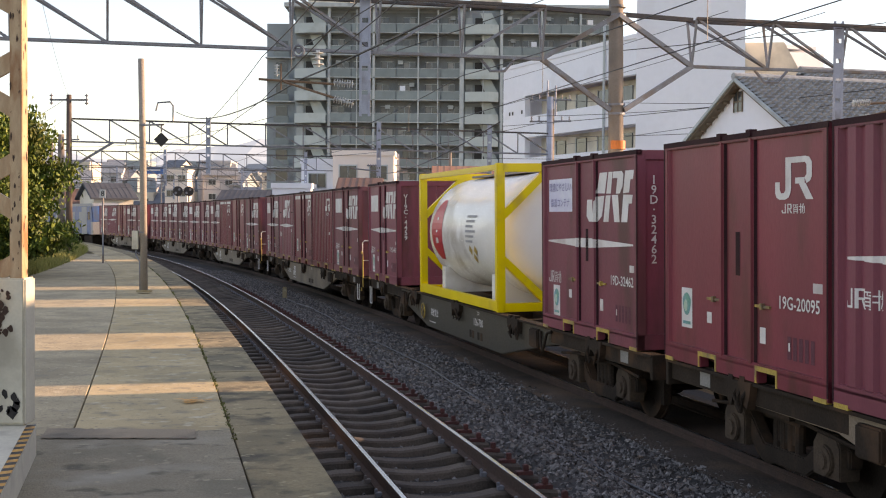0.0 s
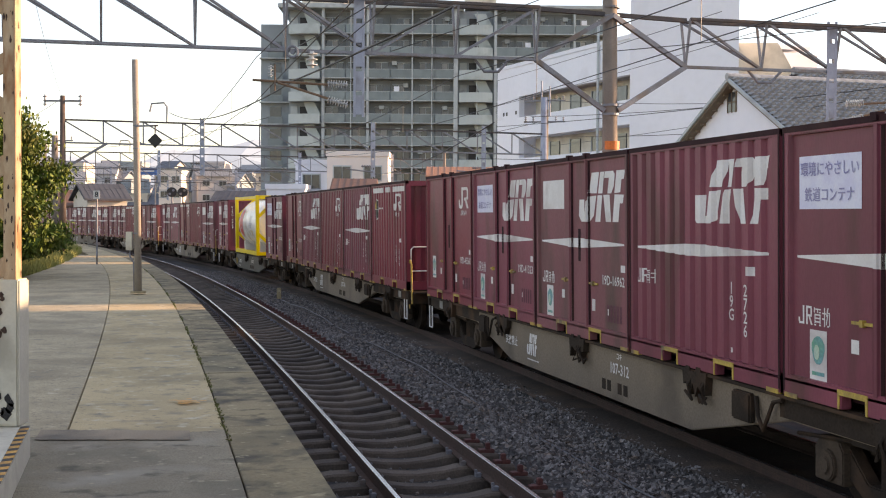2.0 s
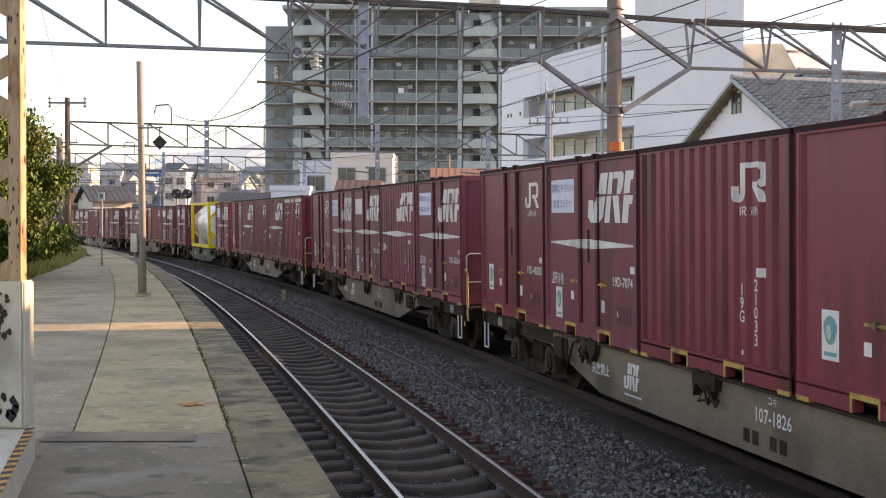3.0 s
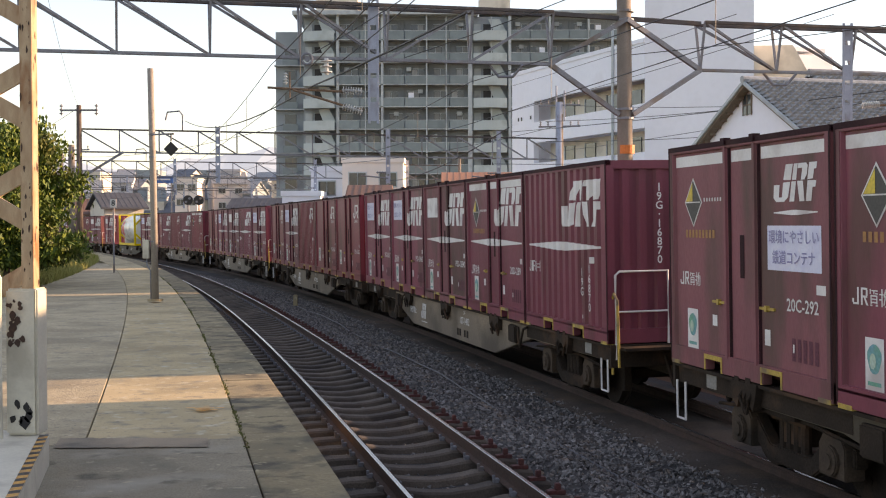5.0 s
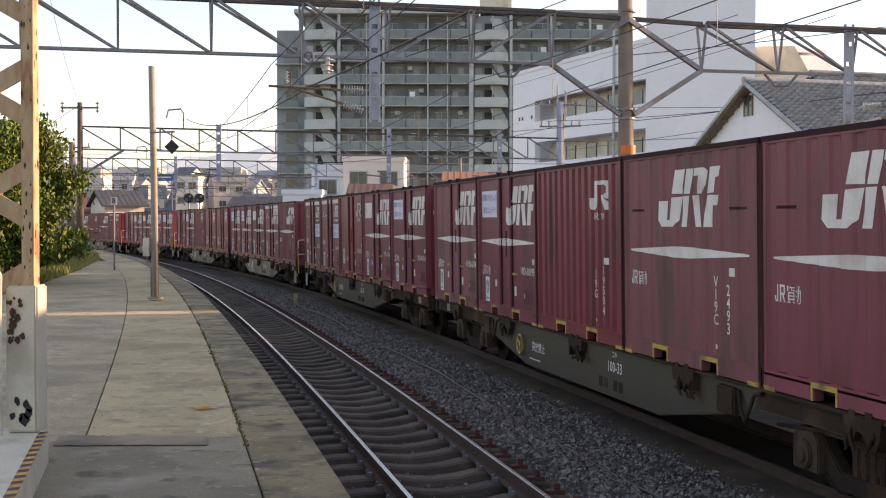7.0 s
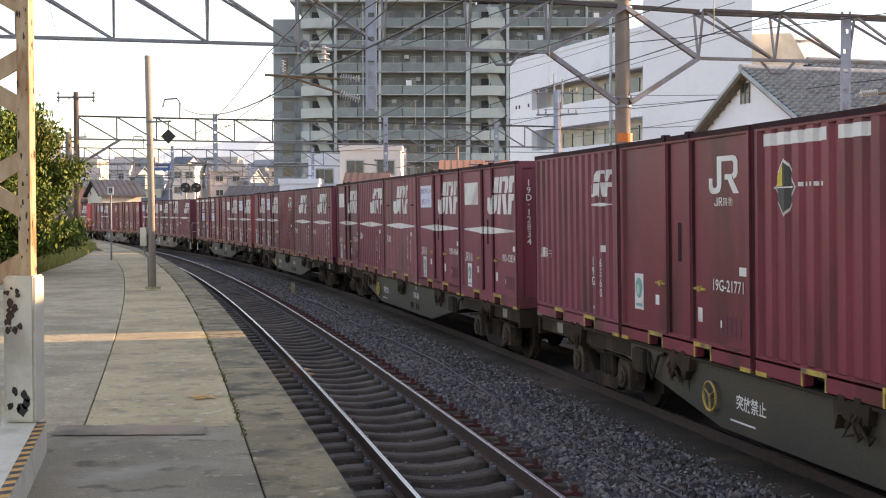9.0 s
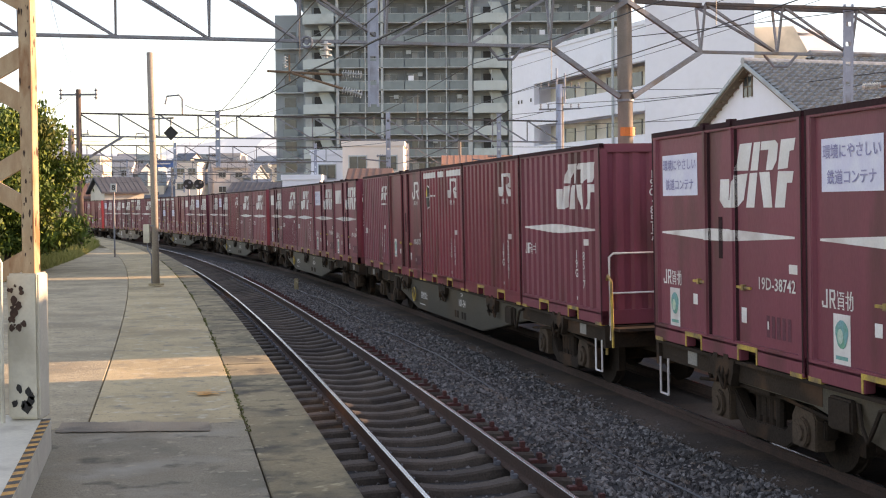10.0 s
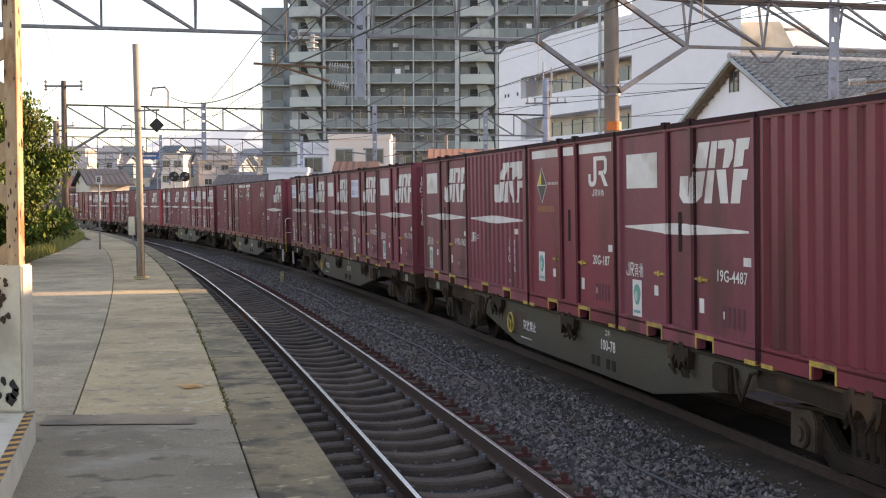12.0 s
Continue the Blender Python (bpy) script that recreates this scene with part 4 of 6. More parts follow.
        steps = front_steps if e > 0 else railing
        pts = [(x - 0.12, 1.20, 0.80), (x - 0.12, 1.20, 0.36), (x + 0.12, 1.20, 0.36), (x + 0.12, 1.20, 0.80)]
        for a, b in zip(pts, pts[1:]):
            tube(bm, [a, b], 0.014, 6)
        if steps:
            part("end_step", bm, WHITE, w, "white painted footstep")
        else:
            bm.free()
        bm = bmesh.new()
        c = e * 4.95 - 0.4
        tube(bm, [(c - 0.25, 1.18, 0.94), (c - 0.1, 1.20, 0.90), (c, 1.21, 0.72), (c + 0.08, 1.21, 0.60), (c + 0.2, 1.20, 0.72), (c + 0.3, 1.17, 0.90)], 0.022, 6)
        part("brake_hose", bm, GRIME, w)
        bm = bmesh.new()
        box(bm, c + 0.35, c + 0.75, 1.14, 1.22, 0.62, 0.92)
        part("valve_box", bm, GRIME, w, soft=0.02)
        bm = bmesh.new()
        box(bm, e * 8.45 - 0.13, e * 8.45 + 0.13, 1.155, 1.160, 0.80, 0.95)
        part("label_plate", bm, mat("plate_white", (0.26, 0.25, 0.23)), w)
    bm = bmesh.new()
    ring = [(3.0 + 0.16 * math.cos(a), 1.20, 0.62 + 0.16 * math.sin(a)) for a in [i * 2 * math.pi / 16 for i in range(17)]]
    tube(bm, ring, 0.016, 6)
    for a in (0.5, 2.6, 4.7):
        tube(bm, [(3.0, 1.20, 0.62), (3.0 + 0.16 * math.cos(a), 1.20, 0.62 + 0.16 * math.sin(a))], 0.012, 5)
    tube(bm, [(3.0, 1.12, 0.62), (3.0, 1.21, 0.62)], 0.03, 8)
    if key == "dark":
        part("hand_brake_wheel", bm, YELLOW, w, "yellow hand brake wheel")
    else:
        bm.free()
    if railing:
        bm = bmesh.new()
        x = -half - 0.02
        for y0, y1, h in ((1.12, 0.35, 0.95), (-1.12, -0.35, 0.95)):
            tube(bm, [(x, y0, DECK - 0.2), (x, y0, DECK + h), (x, y0 - 0.06 * (1 if y0 > 0 else -1), DECK + h + 0.05), (x, y1, DECK + h + 0.05), (x, y1, DECK)], 0.018, 6)
            tube(bm, [(x, y0, DECK + 0.45), (x, y1, DECK + 0.45)], 0.014, 6)
        part("end_railing", bm, WHITE, w, "white tubular end railing")
        bm = bmesh.new()
        tube(bm, [(x - 0.18, 1.15, 0.72), (x - 0.14, 1.15, DECK + 0.62), (x - 0.02, 1.15, DECK + 0.70), (x + 0.06, 1.15, DECK + 0.60), (x + 0.06, 1.15, 0.6)], 0.020, 6)
        part("ladder_rail", bm, YELLOW, w, "yellow hand rail")
        bm = bmesh.new()
        box(bm, x - 0.30, x + 0.02, -1.1, 1.1, DECK - 0.06, DECK - 0.02)
        part("end_platform", bm, GRIME, w)
    return w


def make_loco():
    c = thing("locomotive", "blue electric locomotive at the head of the freight train", "locomotive")
    blue = mat("loco_blue", (0.045, 0.14, 0.34), (0.04, 0.11, 0.28), 1.0, 0.4, stain=(0.06, 0.09, 0.15))
    grey = mat("loco_grey", (0.30, 0.32, 0.34), (0.25, 0.27, 0.29), 1.0, 0.45)
    bm = bmesh.new()
    prism(bm, [(-8.9, 1.0), (8.9, 1.0), (8.9, 2.2), (8.5, 3.5), (-8.5, 3.5), (-8.9, 2.2)], -1.4, 1.4)
    part("body", bm, blue, c, "blue locomotive body", soft=0.08)
    bm = bmesh.new()
    prism(bm, [(-8.3, 3.5), (8.3, 3.5), (8.0, 3.75), (-8.0, 3.75)], -1.2, 1.2)
    part("roof", bm, grey, c, soft=0.05)
    bm = bmesh.new()
    box(bm, -8.95, -8.3, -1.42, 1.42, 1.0, 2.1)
    box(bm, -7.0, -5.2, -1.415, 1.415, 1.0, 3.45)
    part("grey_band", bm, grey, c)
    for x in (-6.2, 0.0, 6.2):
        bm = bmesh.new()
        box(bm, x - 1.4, x + 1.4, -1.1, 1.1, 0.15, 0.85)
        for a in (-0.9, 0.9):
            tube(bm, [(x + a, -0.75, 0.5), (x + a, 0.75, 0.5)], 0.5, 20)
        part("bogie", bm, GRIME, c)
    for x in (-5.0, -2.0, 1.0, 4.0):
        bm = bmesh.new()
        box(bm, x - 0.7, x + 0.7, -1.42, 1.42, 2.2, 3.0)
        part("louvre_panel", bm, grey, c)
    for y in (-1, 1):
        bm = bmesh.new()
        box(bm, -8.0, -7.3, y * 1.40, y * 1.425, 2.3, 3.0)
        part("cab_window", bm, GLASS, c)
    return c


GLASS = glass("dark_glass")

# first container's head at the clip's start, sill colour, end railing, number, and what stands on it from the front:
# side, livery, number, white panel, top band and placard, number on its end
D, R, S = "door", "ribbed", "soft"
TRAIN = [
    (113.0, "tan", 0, "", [(D, "slanted", "", "", ""), (R, "slanted", "", "", ""), (D, "block", "", "", ""), (D, "slanted", "", "plain", ""), (D, "slanted", "", "", "")]),
    (93.2, "tan", 0, "", [(D, "slanted", "", "plain", ""), (D, "slanted", "", "", ""), (D, "slanted", "", "plain", "t"), (D, "faded", "", "", ""), (D, "slanted", "", "plain", "")]),
    (74.3, "tan", 1, "", [(D, "slanted", "", "", ""), (D, "slanted", "", "plain", ""), (R, "block", "", "", "t"), (D, "block", "", "", ""), (D, "faded", "", "", "")]),
    (53.6, "tan", 1, "", [(D, "slanted", "", "plain", ""), (S, "slanted", "", "", ""), (D, "block", "", "", "t"), (R, "block", "", "", ""), (D, "faded", "", "plain", "")]),
    (33.5, "dark", 0, "106-780", "tank"),
    (14.25, "tan", 1, "107-746", [(D, "block", "19G-20095", "", ""), (R, "slanted", "19G-15354", "", ""), (R, "block", "19G-19931", "", ""), (R, "slanted", "19G-1544", "", ""), (R, "block", "20G-366", "", "tp", "20G·366")]),
    (-6.50, "tan", 1, "107-312", [(D, "block", "19D-45560", "", ""), (D, "slanted", "19D-41323", "print", ""), (D, "faded", "19D-16962", "plain", ""), (R, "slanted", "19G-2726", "", ""), (D, "slanted", "19D-38364", "print", "")]),
    (-26.74, "tan", 0, "107-1826", [(D, "block", "19D-48205", "", ""), (D, "slanted", "19D-7074", "print", ""), (R, "block", "19G-21033", "", ""), (D, "block", "19G-20227", "", ""), (D, "block", "19D-51022", "", "")]),
    (-46.30, "tan", 1, "107-1492", [(D, "slanted", "19D-30512", "print", ""), (D, "slanted", "19D-24060", "print", ""), (D, "faded", "19D-13340", "plain", ""), (D, "slanted", "20D-289", "", "tp"), (R, "slanted", "19G-16870", "", "", "19G·16870")]),
    (-67.23, "dark", 0, "101-33", [(D, "faded", "20C-292", "low", "tps"), (D, "slanted", "20C-440", "low", "tps"), (D, "block", "19D-51761", "", ""), (D, "slanted", "19D-11164", "plain", ""), (D, "slanted", "19D-41714", "print", "", "19D·41714")]),
    (-86.81, "dark", 0, "100-33", [(D, "faded", "V19B-6374", "", ""), (D, "slanted", "19D-30195", "print", ""), (R, "block", "19G-19504", "", ""), (S, "faded", "V19C-2493", "", ""), (S, "slanted", "V19B-5765", "", "", "V19B·5765")]),
    (-106.45, "dark", 0, "100-34", [(D, "slanted", "19D-20180", "plain", ""), (R, "slanted", "19G-11308", "", ""), (S, "faded", "V19B-4120", "", ""), (D, "slanted", "19D-4064", "print", ""), (D, "slanted", "19D-12834", "plain", "", "19D·12834")]),
    (-126.31, "dark", 1, "101-34", [(R, "slanted", "19G-6560", "", "s"), (D, "block", "19G-21771", "", ""), (R, "block", "20G-1200", "", "tp"), (R, "block", "19G-22061", "", ""), (R, "slanted", "19G-8517", "", "", "19G·8517")]),
    (-146.97, "dark", 0, "101-78", [(D, "slanted", "19D-38742", "print", ""), (D, "slanted", "19D-40333", "print", ""), (D, "slanted", "19D-21596", "plain", ""), (D, "faded", "19D-20275", "print", ""), (D, "slanted", "19D-17818", "plain", "", "19D·17818")]),
    (-166.78, "dark", 0, "100-78", [(D, "faded", "V19D-19620", "plain", ""), (R, "slanted", "19G-9936", "", ""), (D, "block", "20G-187", "", "tp"), (D, "slanted", "19G-4487", "plain", ""), (R, "block", "19G-20118", "", "")]),
]
PITCH, SPEED, SLOWING = 3.78, 16.46, 0.0541
MOVING, WHEELS = [], []      # things with their place on the train; wheelsets


def build_train():
    before = 0
    for head, colour, railing, number, load in TRAIN:
        middle = head - (4 * PITCH + LONG) / 2
        w = wagon_proto(WAGON_TAN if colour == "tan" else WAGON_DARK, colour, 9.42, railing, number, before)
        before = railing
        MOVING.append((w, middle, 0.0, 0.0))
        WHEELS.extend(o for o in w.children_recursive if o.name.startswith("wheelset"))
        if load == "tank":
            for x, args in ((33.42, (D, "slanted", "V19C-4459", "plain", "", "V19C·4459")), (18.74, (D, "slanted", "19D-32462", "print", "", "19D·32462"))):
                MOVING.append((load_one(args), middle, x - LONG / 2 - middle, 1.02))
            MOVING.append((make_tank(), middle, (27.41 + 21.09) / 2 - middle, 1.02))
            continue
        for i, args in enumerate(load):
            MOVING.append((load_one(args), middle, (2 - i) * PITCH, 1.02))
    MOVING.append((make_loco(), 123.5, 0.0, 0.0))


def load_one(args):
    body, livery, number, panel, extra = args[:5]
    c = make_container(body, livery, number, "t" in extra, "p" in extra, panel if panel in ("plain", "print") else "", args[5] if len(args) > 5 else "", "s" in extra)
    if panel == "low":
        pr = PROFILES[body]
        decal("printed_panel", [rect(2.42, 3.48, 1.16, 1.60)], pr, STICKER, c, "low")
        for text, z in (("環境にやさしい", 1.48), ("鉄道コンテナ", 1.28)):
            piece("lettering", letters(text, 0.142, False, INK), c, Matrix.Translation((LONG / 2 - 2.95, FACE - 0.026, z)))
    return c


def train_pose(middle, t, dx, dz):
    s = middle + SPEED * t - SLOWING * t * t / 2
    (a, _), (b, _) = along(s - 6.9, FAR, FAR_Z), along(s + 6.9, FAR, FAR_Z)
    turn = math.atan2(b.y - a.y, b.x - a.x)
    m = Matrix.Translation((a + b) / 2) @ Euler((-CANT, 0, turn)).to_matrix().to_4x4()
    return m @ Matrix.Translation((dx, 0, dz))


def motions():
    for ob, middle, dx, dz in MOVING:
        walk(ob, [(t / 2, train_pose(middle, t / 2, dx, dz)) for t in range(25)])
    for ob in WHEELS:
        home = ob.matrix_basis.translation.copy()
        walk(ob, [(i / FPS, Matrix.Translation(home) @ Matrix.Rotation((SPEED * i / FPS - SLOWING * (i / FPS) ** 2 / 2) / 0.42, 4, "Y")) for i in range(12 * FPS + 1)])


# ---- surfaces of buildings ----
WALL_GREY = mat("grey_render", (0.301, 0.351, 0.366), (0.262, 0.307, 0.321), 0.25, 0.9, fine=8, stain=(0.223, 0.240, 0.252), amount=0.4, grit=0.12)
WALL_GREEN = mat("pale_green_render", (0.485, 0.551, 0.532), (0.436, 0.499, 0.486), 0.3, 0.85, fine=8, stain=(0.359, 0.406, 0.381), amount=0.4, grit=0.12)
WALL_WHITE = mat("white_render", (0.84, 0.86, 0.90), (0.80, 0.82, 0.86), 0.2, 0.85, fine=3, stain=(0.76, 0.77, 0.80), amount=0.3, grit=0.12)
WALL_CREAM = mat("cream_render", (0.70, 0.64, 0.53), (0.64, 0.58, 0.48), 0.3, 0.9, fine=6, stain=(0.44, 0.40, 0.33), grit=0.12)
RAILING = mat("smoked_balcony_panel", (0.201, 0.255, 0.256), (0.164, 0.210, 0.214), 1.0, 0.35, vary=0.15, grit=0.2)
# back walls darker than the facade, recess shade put into the colour
RECESS = mat("shaded_balcony_back_wall", (0.225, 0.250, 0.257), (0.175, 0.195, 0.199), 0.6, 0.9, vary=0.15)
PANE = glass("window_pane", (0.06, 0.07, 0.075))
CURTAIN = mat("curtain_behind_glass", (0.28, 0.28, 0.26), (0.2, 0.2, 0.19), 2.0, 0.3, vary=0.4)
TILE = mat("grey_roof_tile", (0.36, 0.37, 0.37), (0.20, 0.21, 0.215), 4.0, 0.38, bump=0.1, vary=0.2)
TILE_BROWN = mat("brown_roof_tile", (0.20, 0.10, 0.065), (0.15, 0.08, 0.055), 3.0, 0.6, vary=0.2)
TILE_ORANGE = mat("orange_roof_tile", (0.486, 0.225, 0.128), (0.392, 0.180, 0.105), 3.0, 0.65, vary=0.2)
TIMBER = mat("eave_timber", (0.22, 0.17, 0.12), (0.17, 0.13, 0.09), 3.0, 0.8)
CONC_EDGE = mat("balcony_slab_edge", (0.495, 0.546, 0.543), (0.409, 0.456, 0.457), 0.5, 0.9, fine=8, stain=(0.297, 0.309, 0.314), grit=0.2)


# white render with the warm sunlight put into its colour
SUNLIT_WHITE = mat("sunlit_white_render", (0.860, 0.760, 0.679), (0.800, 0.703, 0.621), 0.3, 0.85, fine=6, grit=0.1)
# far roofs paled towards blue, the distance haze put into the colour
TILE_FAR = mat("haze_tinted_slate_roof", (0.166, 0.184, 0.215), (0.128, 0.145, 0.170), 1.0, 0.6, grit=0.4, vary=0.25)
TILE_DARK = mat("dark_slate_roof", (0.085, 0.092, 0.105), (0.065, 0.070, 0.080), 1.0, 0.75, grit=0.4, vary=0.15, shine=0.25)
BROWN_POLE = mat("brown_steel_pole", (0.13, 0.085, 0.065), (0.10, 0.065, 0.05), 2.0, 0.7, stain=(0.07, 0.05, 0.04))



# ---- overhead line ----
def lattice(parent, a, b, depth, panels, turn=99, chord=0.11, web=0.055, spread=0.0):
    """A truss from a to b (points of its lower chord), built bar by bar; spread: how far apart two upper chords lie."""
    a, b = Vector(a), Vector(b)
    side = Vector((a.y - b.y, b.x - a.x, 0)).normalized() * spread / 2
    for way in ((-1, 1) if spread else (0,)):
        truss_face(parent, a, b, Vector((0, 0, depth)) + side * way, panels, turn, chord, web, way < 1)


def truss_face(parent, a, b, up, panels, turn, chord, web, lower):
    for p, q, name in ((a, b, "lower_chord"), (a + up, b + up, "upper_chord"))[0 if lower else 1:]:
        bm = bmesh.new()
        beam(bm, p, q, chord, chord * 0.8)
        part(name, bm, DARK_STEEL if name == "upper_chord" else STEEL, parent, soft=0.008)
    for i in range(panels + 1):
        k = a + (b - a) * i / panels
        bm = bmesh.new()
        beam(bm, k, k + up, web)
        part("upright", bm, STEEL, parent)
        if i < panels:
            k2 = a + (b - a) * (i + 1) / panels
            lean = i < turn
            bm = bmesh.new()
            beam(bm, k + up if lean else k, k2 if lean else k2 + up, web * 1.15)
            part("diagonal", bm, STEEL, parent)


def insulator(bm, a, b, r=0.06, discs=7):
    a, b = Vector(a), Vector(b)
    n, d = 10, b - a
    turn = d.to_track_quat("Z", "Y")
    steps = [(0.0, 0.35)]
    for i in range(discs):
        steps += [((i + 0.30) / discs, 0.35), ((i + 0.42) / discs, 1.0), ((i + 0.56) / discs, 1.0), ((i + 0.68) / discs, 0.4)]
    rings = [[bm.verts.new(a + d * k + turn @ Vector((r * w * math.cos(2 * math.pi * j / n), r * w * math.sin(2 * math.pi * j / n), 0))) for j in range(n)] for k, w in steps + [(1.0, 0.35)]]
    for p, q in zip(rings, rings[1:]):
        for j in range(n):
            bm.faces.new((p[j], p[(j + 1) % n], q[(j + 1) % n], q[j]))
    bm.faces.new(rings[0][::-1])
    bm.faces.new(rings[-1])


def drop_post(parent, x, y, top, bottom):
    """A narrow lattice post hung in a beam."""
    for dx in (-0.09, 0.09):
        bm = bmesh.new()
        beam(bm, (x + dx, y - 0.08, bottom), (x + dx, y - 0.08, top), 0.05)
        part("post_leg", bm, POST_STEEL, parent)
    n = max(3, int((top - bottom) / 0.45))
    for i in range(n):
        z0, z1 = bottom + (top - bottom) * i / n, bottom + (top - bottom) * (i + 1) / n
        bm = bmesh.new()
        box(bm, x - 0.09, x + 0.09, y - 0.10, y - 0.085, z0 + 0.05, z1 - 0.05)
        part("batten_plate", bm, POST_STEEL, parent)


def pull_arm(parent, x, y, z, reach, rise):
    bm = bmesh.new()
    tube(bm, [(x + 0.55 * (1 if reach > 0 else -1), y - 0.1, z), (x + reach, y - 0.2, z + rise)], 0.028, 6)
    tube(bm, [(x + 0.5 * (1 if reach > 0 else -1), y - 0.1, z - 0.30), (x + reach * 0.75, y - 0.2, z + rise - 0.05)], 0.028, 6)
    tube(bm, [(x + reach * 0.78, y - 0.2, z + rise - 0.22), (x + reach * 0.78, y - 0.2, z + rise + 0.32)], 0.018, 6)
    part("pull_arm", bm, ARM_RUST, parent, "rusty registration arm")
    for dz in (0, -0.42):
        bm = bmesh.new()
        insulator(bm, (x + 0.14 * (1 if reach > 0 else -1), y - 0.1, z + dz), (x + 0.56 * (1 if reach > 0 else -1), y - 0.1, z + dz + (0.03 if dz == 0 else 0.12)), 0.085, 8)
        part("insulator", bm, PORCELAIN, parent, "white ribbed insulator")


def portal_y(x):
    return 26.45 + 0.285 * x


def build_near_portal():
    g = thing("catenary_portal", "grey lattice steel catenary beam carried by a concrete pole", "catenary portal")
    a, b = Vector((-10.15, portal_y(-10.15), 5.70)), Vector((2.10, portal_y(2.1), 5.78))
    lattice(g, a, b, 1.10, 7, 5, 0.085, 0.045, 0.46)
    c, d = Vector((5.55, portal_y(5.55), 5.76)), Vector((14.8, portal_y(14.8), 5.84))
    lattice(g, c, d, 1.04, 5, 99, 0.085, 0.045, 0.46)
    e = Vector((3.80, portal_y(3.8), 0))
    up = Vector((0, 0, 1.10))
    bm = bmesh.new()
    beam(bm, b + up, c + Vector((0, 0, 1.04)), 0.11, 0.09)
    part("upper_chord", bm, DARK_STEEL, g)
    for p, q in ((b, e + Vector((-0.15, -0.1, 4.72))), (c, e + Vector((0.15, -0.1, 4.72))), (b, e + Vector((0, -0.2, 6.8))), (c, e + Vector((0, -0.2, 6.8)))):
        bm = bmesh.new()
        beam(bm, p, q, 0.10)
        part("knee_brace", bm, STEEL, g)
    bm = bmesh.new()
    tube(bm, [e + Vector((0.06, 0, -1.0)), e + Vector((0.0, 0, 3.5)), e + Vector((-0.05, 0, 9.0))], 0.185, 20, 0.155)
    part("pole", bm, POLE, g, "spun concrete pole", smooth=True)
    bm = bmesh.new()
    tube(bm, [e + Vector((0.02, 0, 3.86)), e + Vector((0.02, 0, 4.05))], 0.187, 20)
    part("orange_band", bm, ORANGE, g, "orange warning band")
    for z in (4.62, 4.82, 6.78, 6.98):
        bm = bmesh.new()
        tube(bm, [e + Vector((0, 0, z)), e + Vector((0, 0, z + 0.05))], 0.19, 20)
        part("pole_clamp", bm, STEEL, g)
    e2 = Vector((-10.4, portal_y(-10.4), 0))
    bm = bmesh.new()
    tube(bm, [e2 + Vector((0, 0, 0.3)), e2 + Vector((0, 0, 8.0))], 0.18, 16, 0.15)
    part("pole", bm, POLE, g, smooth=True)
    drop_post(g, -1.66, portal_y(-1.66), 7.4, 4.42)
    drop_post(g, 9.15, portal_y(9.15), 6.95, 4.66)
    pull_arm(g, -1.75, portal_y(-1.7), 5.08, -2.1, 0.08)
    pull_arm(g, 9.35, portal_y(9.3), 5.05, 2.3, 0.10)
    # hangers under the beam
    for x in (1.1, 7.45):
        bm = bmesh.new()
        y = portal_y(x)
        tube(bm, [(x - 0.35, y, 5.76), (x - 0.12, y, 5.48), (x + 0.18, y, 5.48), (x + 0.40, y, 5.74)], 0.035, 6)
        part("hanger", bm, STEEL, g)
    y = portal_y(-3.0) - 0.15
    bm = bmesh.new()
    tube(bm, [(-2.99 + 0.11 * math.cos(i * math.pi / 8), y, 5.70 + 0.11 * math.sin(i * math.pi / 8)) for i in range(17)], 0.03, 6)
    tube(bm, [(-2.99, y - 0.02, 5.70), (-2.99, y + 0.06, 5.70)], 0.05, 10)
    part("pulley", bm, STEEL, g)
    for x, z0, z1, r, n in ((-2.61, 5.40, 5.74, 0.12, 3), (-3.42, 5.18, 5.42, 0.05, 4)):
        bm = bmesh.new()
        insulator(bm, (x, portal_y(x) - 0.1, z0), (x, portal_y(x) - 0.1, z1), r, n)
        part("insulator", bm, PORCELAIN, g)


